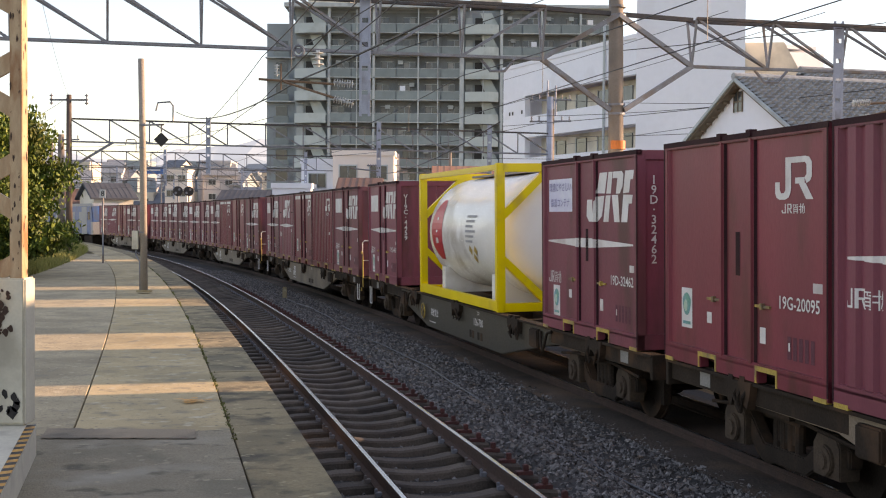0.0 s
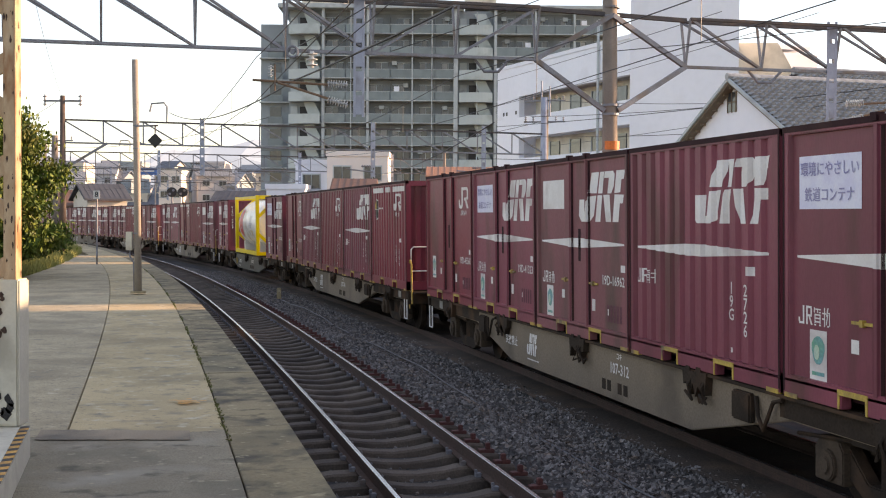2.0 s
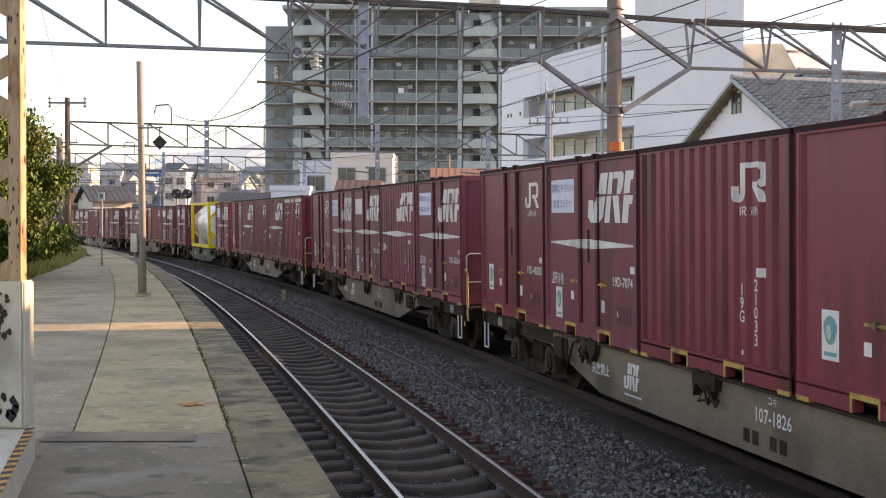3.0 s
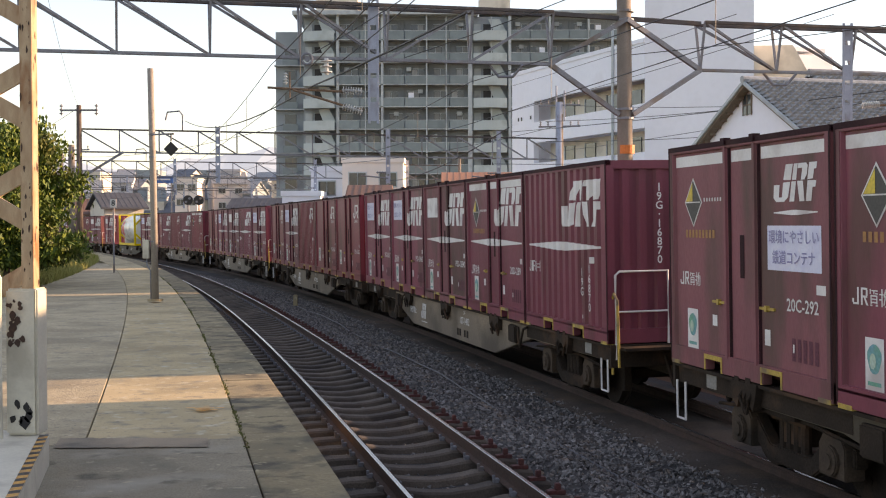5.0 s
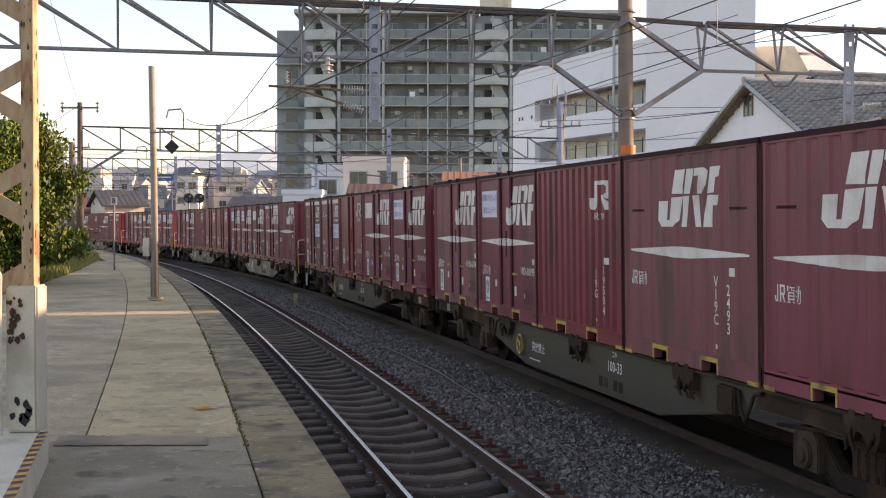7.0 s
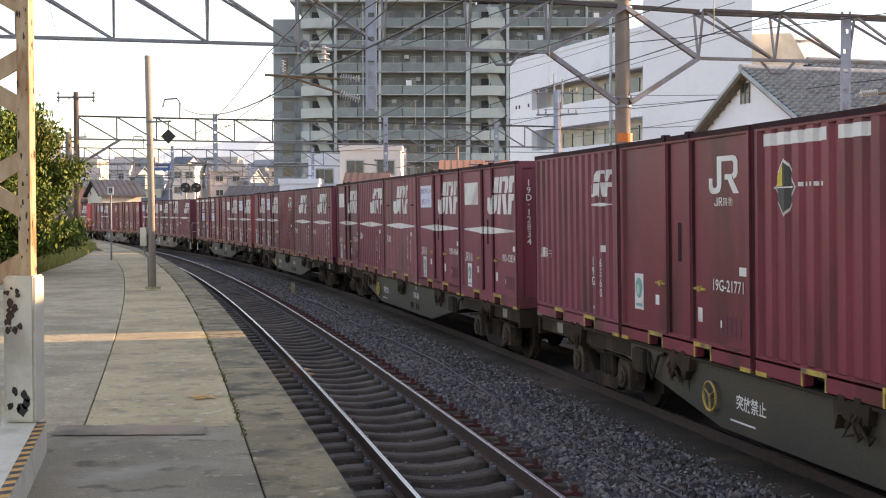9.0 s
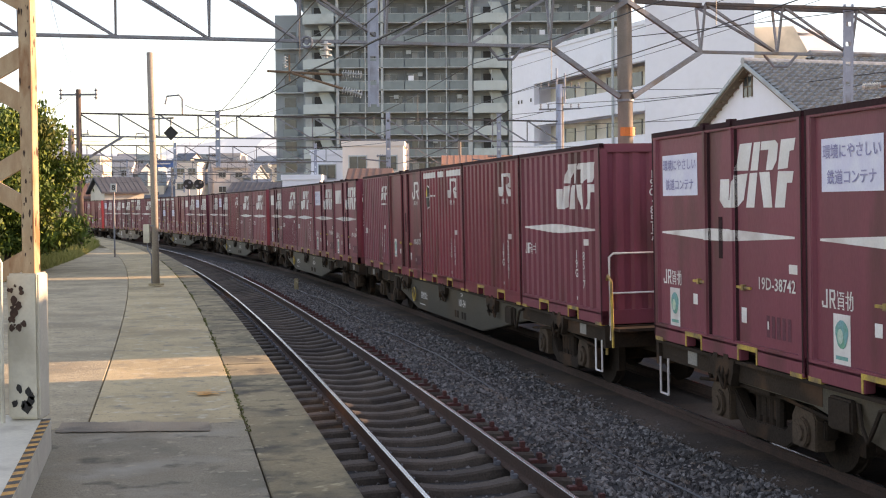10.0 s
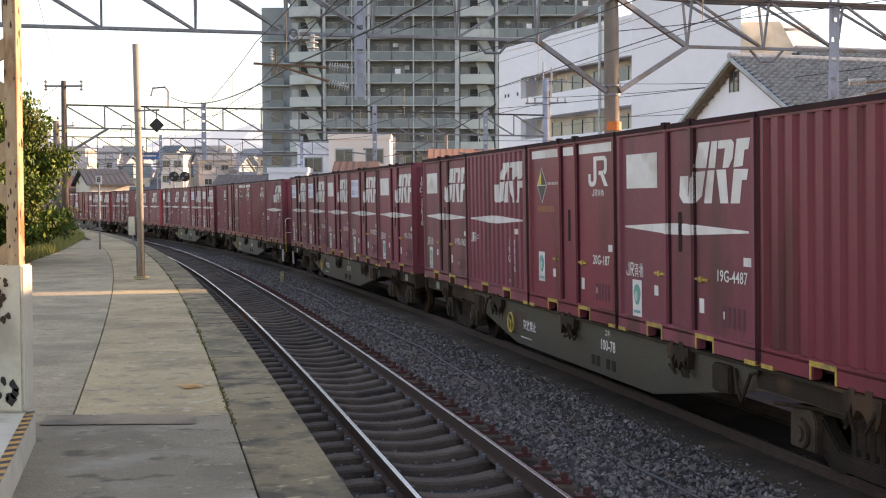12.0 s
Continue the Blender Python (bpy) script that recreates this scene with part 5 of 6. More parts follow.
def build_far_portals():
    for y0, lower, upper, x0, x1, pole_top, tag in ((60.0, 5.85, 6.95, -18.1, 5.7, 8.1, 1), (95.0, 6.1, 7.25, -30.0, 0.5, 8.0, 0), (128.0, 6.2, 7.3, -44.0, -8.0, 8.0, 0), (165.0, 6.0, 7.1, -62.0, -22.0, 7.8, 0)):
        g = thing("catenary_portal", "distant grey lattice catenary beam between slim poles", "catenary portal", "distant portals")
        lean = 0.25
        a, b = Vector((x0, y0 + 0.0, lower)), Vector((x1, y0 + lean * (x1 - x0), lower - 0.15))
        lattice(g, a, b, upper - lower, max(6, int((x1 - x0) / 1.78)), 99, 0.10, 0.06)
        for p, top in ((a, pole_top), (b, pole_top + 0.3 * tag - 0.3)):
            bm = bmesh.new()
            tube(bm, [(p.x, p.y, -1.0), (p.x, p.y, top)], (0.19 if tag and p is a else 0.14), 12, 0.12)
            part("pole", bm, BROWN_POLE if tag and p is a else POLE, g, smooth=True)
        if tag:
            bm = bmesh.new()
            beam(bm, (x0 - 0.9, y0, pole_top - 0.25), (x0 + 0.9, y0, pole_top - 0.25), 0.09)
            for s in (-0.85, 0.85):
                insulator(bm, (x0 + s, y0, pole_top - 0.5), (x0 + s, y0, pole_top + 0.05), 0.10, 3)
            part("cross_arm", bm, STEEL, g)
            bm = bmesh.new()
            beam(bm, (x0 + 0.1, y0, 4.6), (x0 + 2.0, y0 + 0.5, 5.85), 0.12)
            part("knee_brace", bm, STEEL, g)
        for f in (0.27, 0.62, 0.86):
            k = a + (b - a) * f
            drop_post(g, k.x, k.y, upper + 0.25, lower - 1.5)
            bm = bmesh.new()
            tube(bm, [(k.x, k.y - 0.1, lower - 1.2), (k.x - 1.4, k.y - 0.1, lower - 1.05)], 0.04, 6)
            insulator(bm, (k.x - 0.1, k.y - 0.1, lower - 0.9), (k.x - 0.6, k.y - 0.1, lower - 0.9), 0.08, 4)
            part("pull_arm", bm, STEEL, g)
        bm = bmesh.new()
        k = a + (b - a) * 0.2
        tube(bm, [(k.x, k.y, upper), (k.x, k.y, upper + 0.75), (k.x - 0.15, k.y, upper + 0.95), (k.x - 0.75, k.y, upper + 0.9), (k.x - 0.85, k.y, upper + 0.5)], 0.045, 6)
        part("horn", bm, STEEL, g)
    # slim poles with switches behind the train
    for x, y, top, arms in ((5.62, 66.0, 8.75, (0.2, 1.32)), (-23.1, 75.0, 7.15, (0.35,))):
        g = thing("utility_pole", "slim grey concrete pole with cross arms", "utility pole", "utility poles")
        bm = bmesh.new()
        tube(bm, [(x, y, -1), (x, y, top)], 0.24, 12, 0.19)
        part("pole", bm, POST_STEEL if x > 0 else POLE, g, smooth=True)
        if x > 0:
            for dx in (-0.17, 0.26):
                bm = bmesh.new()
                tube(bm, [(x + dx, y - 0.1, top - 1.0), (x + dx, y - 0.1, top + 0.85 - max(dx, 0))], 0.045, 8)
                part("mast", bm, POST_STEEL, g)
        for dz in arms:
            bm = bmesh.new()
            beam(bm, (x - 1.1, y, top - dz), (x + 1.1, y, top - dz + 0.05), 0.08)
            for s in (-1.0, -0.6, 0.6, 1.0):
                insulator(bm, (x + s, y, top - dz), (x + s, y, top - dz + 0.3), 0.07, 3)
            part("cross_arm", bm, STEEL, g)


def wire(name, a, b, sag, r, label, n=14):
    a, b = Vector(a), Vector(b)
    pts = []
    for i in range(n + 1):
        k = i / n
        p = a + (b - a) * k
        p.z -= 4 * sag * k * (1 - k)
        pts.append(p)
    bm = bmesh.new()
    tube(bm, pts, r, 5)
    solid(name, bm, WIRE, label, "wire", group="overhead wires")


def build_wires():
    # messenger and contact wires follow each track in straight spans
    for centre, z in ((-0.05, 4.85), (FAR, 4.6)):
        stops = [along(s, centre + o, 0)[0] for s, o in ((-12, 0.1), (28, -0.15), (61, 0.15), (96, -0.1), (130, 0.1))]
        for p, q in zip(stops, stops[1:]):
            wire("contact_wire", (p.x, p.y, z), (q.x, q.y, z), 0.02, 0.008, "dark copper contact wire over the track")
            wire("messenger_wire", (p.x, p.y, z + 0.95), (q.x, q.y, z + 0.95), 0.45, 0.009, "dark sagging messenger wire over the track")
            for k in (0.15, 0.32, 0.5, 0.68, 0.85):
                c = p + (q - p) * k
                bm = bmesh.new()
                tube(bm, [(c.x, c.y, z), (c.x, c.y, z + 0.95 - 1.8 * k * (1 - k))], 0.005, 4)
                solid("dropper", bm, WIRE, "thin dropper between two overhead wires", "wire", group="droppers")
    # feeders and branch lines
    for a, b, sag, r in (((-1.0, 26.0, 5.8), (8.5, 14.0, 8.1), 0.25, 0.009), ((-13.17, 61.0, 7.4), (-2.99, 25.9, 5.18), 0.55, 0.018), ((-2.99, 25.9, 5.18), (0.17, 16.0, 5.04), 0.03, 0.018), ((-2.35, 26.0, 5.72), (-0.56, 20.0, 5.97), 0.02, 0.010), ((-2.94, 26.0, 5.89), (-0.74, 20.0, 5.98), 0.02, 0.010),
                         ((4.6, 62.0, 7.4), (26.0, 30.0, 8.4), 0.8, 0.014), ((4.6, 62.0, 6.4), (28.0, 34.0, 7.2), 0.7, 0.014), ((3.9, 28.0, 6.1), (24.0, 22.0, 8.8), 0.4, 0.010),
                         ((2.0, 60.0, 5.2), (22.0, 36.0, 5.6), 0.5, 0.014), ((2.0, 60.0, 4.6), (22.0, 38.0, 5.2), 0.4, 0.014), ((5.6, 66.0, 8.6), (30.0, 40.0, 8.3), 0.9, 0.014),
                         ((5.6, 66.0, 7.5), (-16.0, 100.0, 7.2), 0.8, 0.014), ((9.07, 40.0, 9.01), (3.34, 70.0, 10.06), 0.05, 0.012), ((12.18, 40.0, 8.99), (2.45, 70.0, 8.42), 0.1, 0.012),
                         ((13.84, 40.0, 6.55), (3.27, 70.0, 7.47), 0.1, 0.016), ((13.84, 40.0, 6.28), (6.25, 70.0, 6.41), 0.1, 0.012), ((-18.1, 60.0, 8.0), (-9.0, 26.0, 9.6), 0.6, 0.006), ((-18.1, 60, 8.0), (-40, 100, 8.2), 0.8, 0.012),
                         ((-30, 95, 7.6), (-8.0, 58.5, 7.0), 0.6, 0.014), ((1.2, 26.9, 4.4), (-4, 70, 4.8), 0.4, 0.013)):
        wire("feeder_wire", a, b, sag, r, "dark feeder wire strung between poles")


# ---- things on the platform ----
def build_column():
    x, y, z = -3.66, 10.78, PLAT_Z
    stand = Matrix.Translation((-3.312, 9.756, 0.640)) @ Matrix.Scale(0.905, 4) @ Matrix.Translation((-x, -y, -z))     # raised on the plinth
    g = thing("canopy_column", "cream steel canopy column with rust, lattice braces and a boxed base", "column", m=stand)
    bm = bmesh.new()
    box(bm, x - 0.065, x + 0.042, y - 0.13, y + 0.03, z + 1.30, z + 5.0)
    part("column_shaft", bm, CREAM, g, "rust-stained cream column shaft", soft=0.010)
    bm = bmesh.new()
    box(bm, x + 0.032, x + 0.046, y - 0.137, y - 0.105, z + 1.30, z + 5.0)
    part("weld_seam", bm, CREAM, g, soft=0.003)
    bm = bmesh.new()
    box(bm, x - 0.19, x + 0.080, y - 0.17, y + 0.08, z + 0.06, z + 1.32)
    part("base_box", bm, PALE, g, "pale painted base box with chipped patches", soft=0.02)
    bm = bmesh.new()
    box(bm, x + 0.055, x + 0.086, y - 0.175, y + 0.085, z + 0.06, z + 1.325)
    part("base_edge", bm, PALE, g, soft=0.015)
    rng = random.Random(4)
    bm = bmesh.new()
    for cx, cz, r in ((-0.09, 0.33, 0.028), (-0.015, 0.30, 0.03), (0.0, 0.22, 0.035), (-0.03, 0.17, 0.045), (-0.06, 0.19, 0.02), (-0.13, 0.2, 0.03), (0.02, 0.26, 0.022)):
        vs = [bm.verts.new((x + cx + r * rng.uniform(0.6, 1.2) * math.cos(a), y - 0.176, z + cz + r * 1.5 * rng.uniform(0.6, 1.2) * math.sin(a))) for a in [i * 2 * math.pi / 9 for i in range(9)]]
        bm.faces.new(vs)
    part("chipped_patch", bm, CHIP, g, "dark chipped paint")
    bm = bmesh.new()
    for k in range(26):
        cx, cz, r = rng.uniform(-0.16, -0.04), z + rng.uniform(0.84, 1.24), rng.uniform(0.008, 0.035)
        bm.faces.new([bm.verts.new((x + cx + r * rng.uniform(0.5, 1.2) * math.cos(a), y - 0.1745 - 0.0001 * k, cz + r * rng.uniform(0.5, 1.4) * math.sin(a))) for a in [i * 2 * math.pi / 8 for i in range(8)]])
    part("rust_patch", bm, RUST, g, "flaking rust")
    bm = bmesh.new()
    for k in range(46):
        cz, r = z + rng.uniform(1.4, 4.6), rng.choice((0.003, 0.004, 0.006, 0.010))
        cx = rng.choice((rng.gauss(-0.035, 0.012), rng.gauss(0.018, 0.010)))
        bm.faces.new([bm.verts.new((x + cx + r * rng.uniform(0.5, 1.2) * math.cos(a), y - 0.1335, cz + 3.2 * r * rng.uniform(0.4, 1.4) * math.sin(a))) for a in [i * 2 * math.pi / 8 for i in range(8)]])
    for k in range(22):
        cy, cz, r = y + rng.uniform(-0.10, 0.02), z + rng.uniform(1.35, 4.6), rng.choice((0.004, 0.007, 0.012))
        bm.faces.new([bm.verts.new((x + 0.0445, cy + r * math.cos(a), cz + 3.0 * r * rng.uniform(0.4, 1.4) * math.sin(a))) for a in [i * 2 * math.pi / 8 for i in range(8)]])
    part("rust_spot", bm, RUST, g)
    x2 = x - 0.75
    bm = bmesh.new()
    box(bm, x2 - 0.07, x2 + 0.07, y - 0.09, y + 0.05, z, z + 5.0)
    part("rear_leg", bm, CREAM, g, soft=0.01)
    for i in range(8):
        z0 = z + 1.45 + i * 0.44
        bm = bmesh.new()
        beam(bm, (x - 0.05, y - 0.02, z0), (x2, y - 0.02, z0 + (0.40 if i % 2 else -0.40)), 0.035, 0.15)
        part("lacing_bar", bm, CREAM, g)
    bm = bmesh.new()
    box(bm, -4.6, -3.45, y - 0.3, y + 1.2, z + 5.0, z + 5.12)
    part("canopy_arm", bm, CREAM, g)
    # mesh fence beside it
    f = thing("mesh_fence", "grey wire mesh fence panel beside the column", "fence", m=stand)
    bm = bmesh.new()
    tube(bm, [(x - 0.19, y - 0.30, z), (x - 0.19, y - 0.30, z + 1.42), (x - 0.23, y - 0.30, z + 1.50), (x - 1.1, y - 0.30, z + 1.50)], 0.022, 8)
    part("fence_tube", bm, PALE, f)
    bm = bmesh.new()
    for i in range(24):
        tube(bm, [(x - 0.22 - 0.035 * i, y - 0.30, z + 0.12), (x - 0.22 - 0.035 * i, y - 0.30, z + 1.45)], 0.004, 4)
    for i in range(36):
        tube(bm, [(x - 0.2, y - 0.297, z + 0.14 + 0.036 * i), (x - 1.1, y - 0.297, z + 0.14 + 0.036 * i)], 0.004, 4)
    part("wire_mesh", bm, STEEL, f)
    # raised kerb with hazard stripes
    k = thing("stair_kerb", "raised concrete kerb with a yellow and black striped edge", "kerb")
    top = 0.69
    a, b = Vector((-3.17, 9.66, z)), Vector((-2.504, 6.9, z))
    d = (b - a).normalized()
    side = Vector((-d.y, d.x, 0))
    if side.x > 0:
        side = -side
    bm = bmesh.new()
    prism(bm, [tuple((a + side * 0.0)[:2]), tuple(b[:2]), tuple((b + side * 2.0)[:2]), (a.x - 2.5, a.y + 1.25)], z - 0.02, top, "z")
    part("kerb_body", bm, PALE, k, "pale painted concrete kerb", soft=0.012)
    bm, bm2 = bmesh.new(), bmesh.new()
    n, size = 30, (b - a).length
    for i in range(n):
        p, q = a + d * size * i / n, a + d * size * (i + 1) / n
        s = d * 0.03
        quad = [p, q, q + side * 0.07 + s, p + side * 0.07 + s]
        (bm if i % 2 else bm2).faces.new([(bm if i % 2 else bm2).verts.new((v.x, v.y, top + 0.004)) for v in quad])
    part("yellow_stripes", bm, LINE_PAINT, k)
    part("black_stripes", bm2, BLACK, k)


def build_post():
    x, y, z = -7.27, 30.15, PLAT_Z
    g = thing("signal_post", "weathered grey pole on the platform carrying a black diamond board", "post")
    bm = bmesh.new()
    tube(bm, [(x, y, z), (x - 0.03, y, z + 3), (x - 0.08, y, 6.11)], 0.088, 16, 0.075)
    part("pole", bm, mat("bleached_pole", (0.36, 0.31, 0.26), (0.28, 0.24, 0.20), 1.5, 0.85, bump=0.2, stain=(0.27, 0.22, 0.17)), g, "weathered grey pole", smooth=True)
    bm = bmesh.new()
    tube(bm, [(x, y, z), (x, y, z + 0.05)], 0.19, 14)
    part("pole_foot", bm, CONCRETE, g)
    bm = bmesh.new()
    beam(bm, (x - 0.05, y - 0.08, 4.50), (x + 0.50, y - 0.08, 4.52), 0.04)
    beam(bm, (x + 0.43, y - 0.08, 4.52), (x + 0.43, y - 0.08, 4.34), 0.03)
    part("bracket", bm, STEEL, g)
    bm = bmesh.new()
    prism(bm, [(x + 0.43 - 0.18, 4.155), (x + 0.43, 3.975), (x + 0.43 + 0.18, 4.155), (x + 0.43, 4.335)], y - 0.10, y - 0.08)
    part("diamond_board", bm, BLACK, g, "black diamond board")
    bm = bmesh.new()
    box(bm, x - 0.28, x - 0.13, y - 0.1, y + 0.05, 1.50, 1.95)
    part("junction_box", bm, PALE, g, "pale junction box", soft=0.01)
    bm = bmesh.new()
    tube(bm, [(x - 0.2, y, 1.5), (x - 0.2, y, 1.35), (x - 0.11, y, 1.2), (x - 0.10, y, z)], 0.02, 8)
    part("conduit", bm, STEEL, g)
    for zz in (1.9, 3.95, 4.5):
        bm = bmesh.new()
        tube(bm, [(x - 0.04, y, zz), (x - 0.04, y, zz + 0.03)], 0.095, 14)
        part("band", bm, STEEL, g)
    # stopping marker
    g = thing("stop_marker", "slim grey post with a white board reading 8", "sign")
    x, y = -13.13, 47.86
    bm = bmesh.new()
    tube(bm, [(x, y, z), (x, y, 3.2)], 0.035, 8)
    part("post", bm, STEEL, g)
    bm = bmesh.new()
    box(bm, x - 0.12, x + 0.12, y - 0.05, y - 0.035, 2.98, 3.30)
    part("board", bm, WHITE, g)
    ob = piece("numeral", letters("8", 0.30), g, Matrix.Translation((x, y - 0.056, 3.14)) @ Matrix.Rotation(math.pi, 4, "Z"))
    ob.data = ob.data.copy()
    ob.data.materials[0] = BLACK
    # low white marker between the tracks
    p, _ = along(42.6, 2.3, -0.45)
    bm = bmesh.new()
    box(bm, p.x - 0.07, p.x + 0.07, p.y - 0.06, p.y + 0.06, p.z, p.z + 0.42)
    solid("marker_post", bm, CONCRETE, "low grey concrete marker post in the ballast", "marker post", soft=0.02)
    # colour-light signals beyond the train
    for x in (-24.6, -23.6):
        g = thing("colour_light_signal", "black round-backed colour-light signal on a post", "signal", "signals")
        y = 115.0
        bm = bmesh.new()
        tube(bm, [(x, y, -1), (x, y, 4.3)], 0.08, 8)
        part("post", bm, STEEL, g)
        bm = bmesh.new()
        tube(bm, [(x, y - 0.15, 4.55), (x, y - 0.02, 4.55)], 0.46, 20)
        part("backing_disc", bm, BLACK, g)
        bm = bmesh.new()
        for a in (-0.16, 0.16):
            tube(bm, [(x + a, y - 0.28, 4.55 + a), (x + a, y - 0.14, 4.55 + a)], 0.11, 12)
        part("lamp_hood", bm, STEEL, g)


# ---- plants ----
def leaves(name, points, size, material, parent, label="", seed=1):
    rng = np.random.default_rng(seed)
    v, f = [], []
    for p in points:
        q = Euler(rng.uniform(0, 6.28, 3)).to_matrix()
        s = size * rng.uniform(0.6, 1.3)
        k = len(v)
        for a, b in ((-1, 0), (0, -0.45), (1, 0), (0, 0.45)):
            w = q @ Vector((a * s, b * s, 0.1 * s * a))
            v.append((p[0] + w.x, p[1] + w.y, p[2] + w.z))
        f.append((k, k + 1, k + 2, k + 3))
    ob = new(name, sheet(name, v, f, material))
    ob.parent = parent
    if label:
        tagged(ob, label)
    return ob


LEAF = mat("glossy_leaves", (0.085, 0.135, 0.026), (0.050, 0.085, 0.018), 1.2, 0.6, shine=0.25, grit=0.3, stain=(0.12, 0.12, 0.03), amount=0.5)
# brighter copy of the leaf colour, painting the crown's sunlit highlights
LEAF_LIT = mat("yellow_green_leaves", (0.19, 0.23, 0.030), (0.13, 0.17, 0.025), 1.5, 0.6, shine=0.25, grit=0.3)
BARK = mat("grey_bark", (0.12, 0.09, 0.065), (0.08, 0.06, 0.045), 3.0, 0.9, bump=0.5)
STRAW = mat("dry_grass", (0.351, 0.312, 0.099), (0.203, 0.221, 0.055), 2.0, 0.9)


def build_tree(x, y, z, height, spread, seed, count):
    rng = np.random.default_rng(seed)
    g = thing("evergreen_tree", "bushy evergreen tree with small glossy leaves, sunlit at its edge", "tree", "trees by the platform")
    bm = bmesh.new()
    tube(bm, [(x, y, z), (x + 0.1, y, z + height * 0.3), (x - 0.05, y, z + height * 0.75)], 0.16, 10, 0.05)
    part("trunk", bm, BARK, g, smooth=True)
    tips = []
    for i in range(40):
        a, h = rng.uniform(0, 6.28), rng.uniform(0.12, 0.95)
        r = spread * (0.55 + 0.5 * rng.random()) * math.sqrt(max(0.08, 1 - (abs(h - 0.42) / (0.62 if h > 0.42 else 0.40)) ** 2))
        t = Vector((x + r * math.cos(a), y + r * math.sin(a), z + height * h))
        s = Vector((x, y, z + height * h * 0.6))
        if i < 14:
            bm = bmesh.new()
            tube(bm, [s, (s + t) / 2 + Vector((0, 0, 0.12)), t], 0.05, 6, 0.012)
            part("limb", bm, BARK, g)
        tips.append(t)
        tips.append((s + t) / 2)
    pts, light = [], []
    for i in range(count):
        c = tips[rng.integers(len(tips))]
        p = np.array(c) + rng.normal(0, 1, 3) * np.array((0.30, 0.30, 0.24)) * spread * 0.42
        if p[2] < z + 0.45 + 0.25 * rng.random():
            continue
        # a random share of leaves gets the painted highlight colour
        (light if rng.random() < 0.27 else pts).append(p)
    leaves("foliage", pts, 0.085, LEAF, g, "dark green leaves", seed)
    leaves("young_foliage", light, 0.080, LEAF_LIT, g, "yellow-green leaves painted as sunlit highlights", seed + 1)


def build_cable():
    pts = [along(6 + 0.8 * i, 2.0 + 0.09 * math.sin(i * 0.37) + 0.008 * i, -0.315 - 0.002 * i + 0.012 * math.sin(i * 1.3))[0] for i in range(50)]
    bm = bmesh.new()
    tube(bm, pts, 0.013, 6)
    solid("ground_cable", bm, mat("grey_cable", (0.075, 0.08, 0.09), rough=0.5), "thin grey cable lying loose on the ballast", "cable")


def build_plants():
    # bank beside the platform
    v, f = [], []
    ss = [20 + 3 * i for i in range(36)]
    for s in ss:
        b = platform_back(s)
        for off, z in ((b + 0.02, PLAT_Z - 0.06), (b - 1.5, PLAT_Z + 0.02), (b - 9, PLAT_Z + 0.1), (b - 11, -1.0)):
            v.append(tuple(along(s, off, z)[0]))
    for i in range(len(ss) - 1):
        for j in range(3):
            a = i * 4 + j
            f.append((a, a + 1, a + 5, a + 4))
    tagged(new("bank", sheet("bank", v, f, EARTH)), "low earth bank behind the platform", "bank", kind="structure")
    rng = np.random.default_rng(9)
    v, f = [], []
    for i in range(22000):
        s = 33 + 60 * rng.random() ** 1.8
        p, _ = along(s, platform_back(s) - abs(rng.normal(0, 1.5)) + 0.15, PLAT_Z - 0.02)
        h, a = rng.uniform(0.10, 0.42), rng.uniform(0, 6.28)
        w, l = 0.018, rng.normal(0, 0.1, 2)
        k = len(v)
        v += [(p.x - w * math.cos(a), p.y - w * math.sin(a), p.z), (p.x + w * math.cos(a), p.y + w * math.sin(a), p.z), (p.x + l[0], p.y + l[1], p.z + h)]
        f.append((k, k + 1, k + 2))
    tagged(new("grass", sheet("grass", v, f, STRAW)), "tufts of dry yellow-green grass by the platform", "grass", kind="stuff")
    build_tree(-13.75, 38.0, PLAT_Z, 5.1, 2.1, 11, 56000)
    build_tree(-16.0, 43.0, PLAT_Z, 4.2, 1.9, 12, 34000)
    build_tree(-18.6, 51.0, PLAT_Z, 3.0, 1.5, 13, 18000)


# ---- buildings ----
def build_apartments():
    g = thing("apartment_block", "tall grey-green apartment block with long balconies and white stair towers", "apartment building")
    Y, base, storey = 160.0, -1.0, 2.87
    floors = 10
    tops = [base + 1.2 + storey * i for i in range(floors + 1)]     # levels of the floors
    rng = random.Random(21)
    # main body
    bm = bmesh.new()
    box(bm, -19.4, 22.5, Y + 1.6, Y + 14, base, tops[-1] + 0.2)
    box(bm, -23.4, -19.4, Y + 4.0, Y + 14, base, tops[-1] - 1.3)
    part("wall", bm, WALL_GREY, g)
    bm = bmesh.new()
    box(bm, -20.6, 3.2, Y - 0.6, Y + 14.3, tops[-1] + 0.2, tops[-1] + 0.75)
    box(bm, 6.4, 22.9, Y - 0.4, Y + 14.3, tops[-1] + 0.25, tops[-1] + 0.70)
    part("roof_slab", bm, CONC_EDGE, g, soft=0.05)
    for x0, x1 in ((-17.8, -12.4), (3.4, 7.4)):
        bm = bmesh.new()
        box(bm, x0, x1, Y + 2, Y + 8, tops[-1] + 0.7, tops[-1] + 3.2)
        part("penthouse", bm, WALL_CREAM, g)
    bays = [-14.9 + i * 2.88 for i in range(6)] + [7.4 + i * 2.5 for i in range(6)]
    wid = [2.88] * 6 + [2.5] * 6

    def boxmesh(key, x, y, z, material):
        def make():
            bm = bmesh.new()
            box(bm, 0, x, 0, y, 0, z)
            return mesh(key, bm, material)
        return shared((key, x), make)

    for i in range(floors):
        z = tops[i]
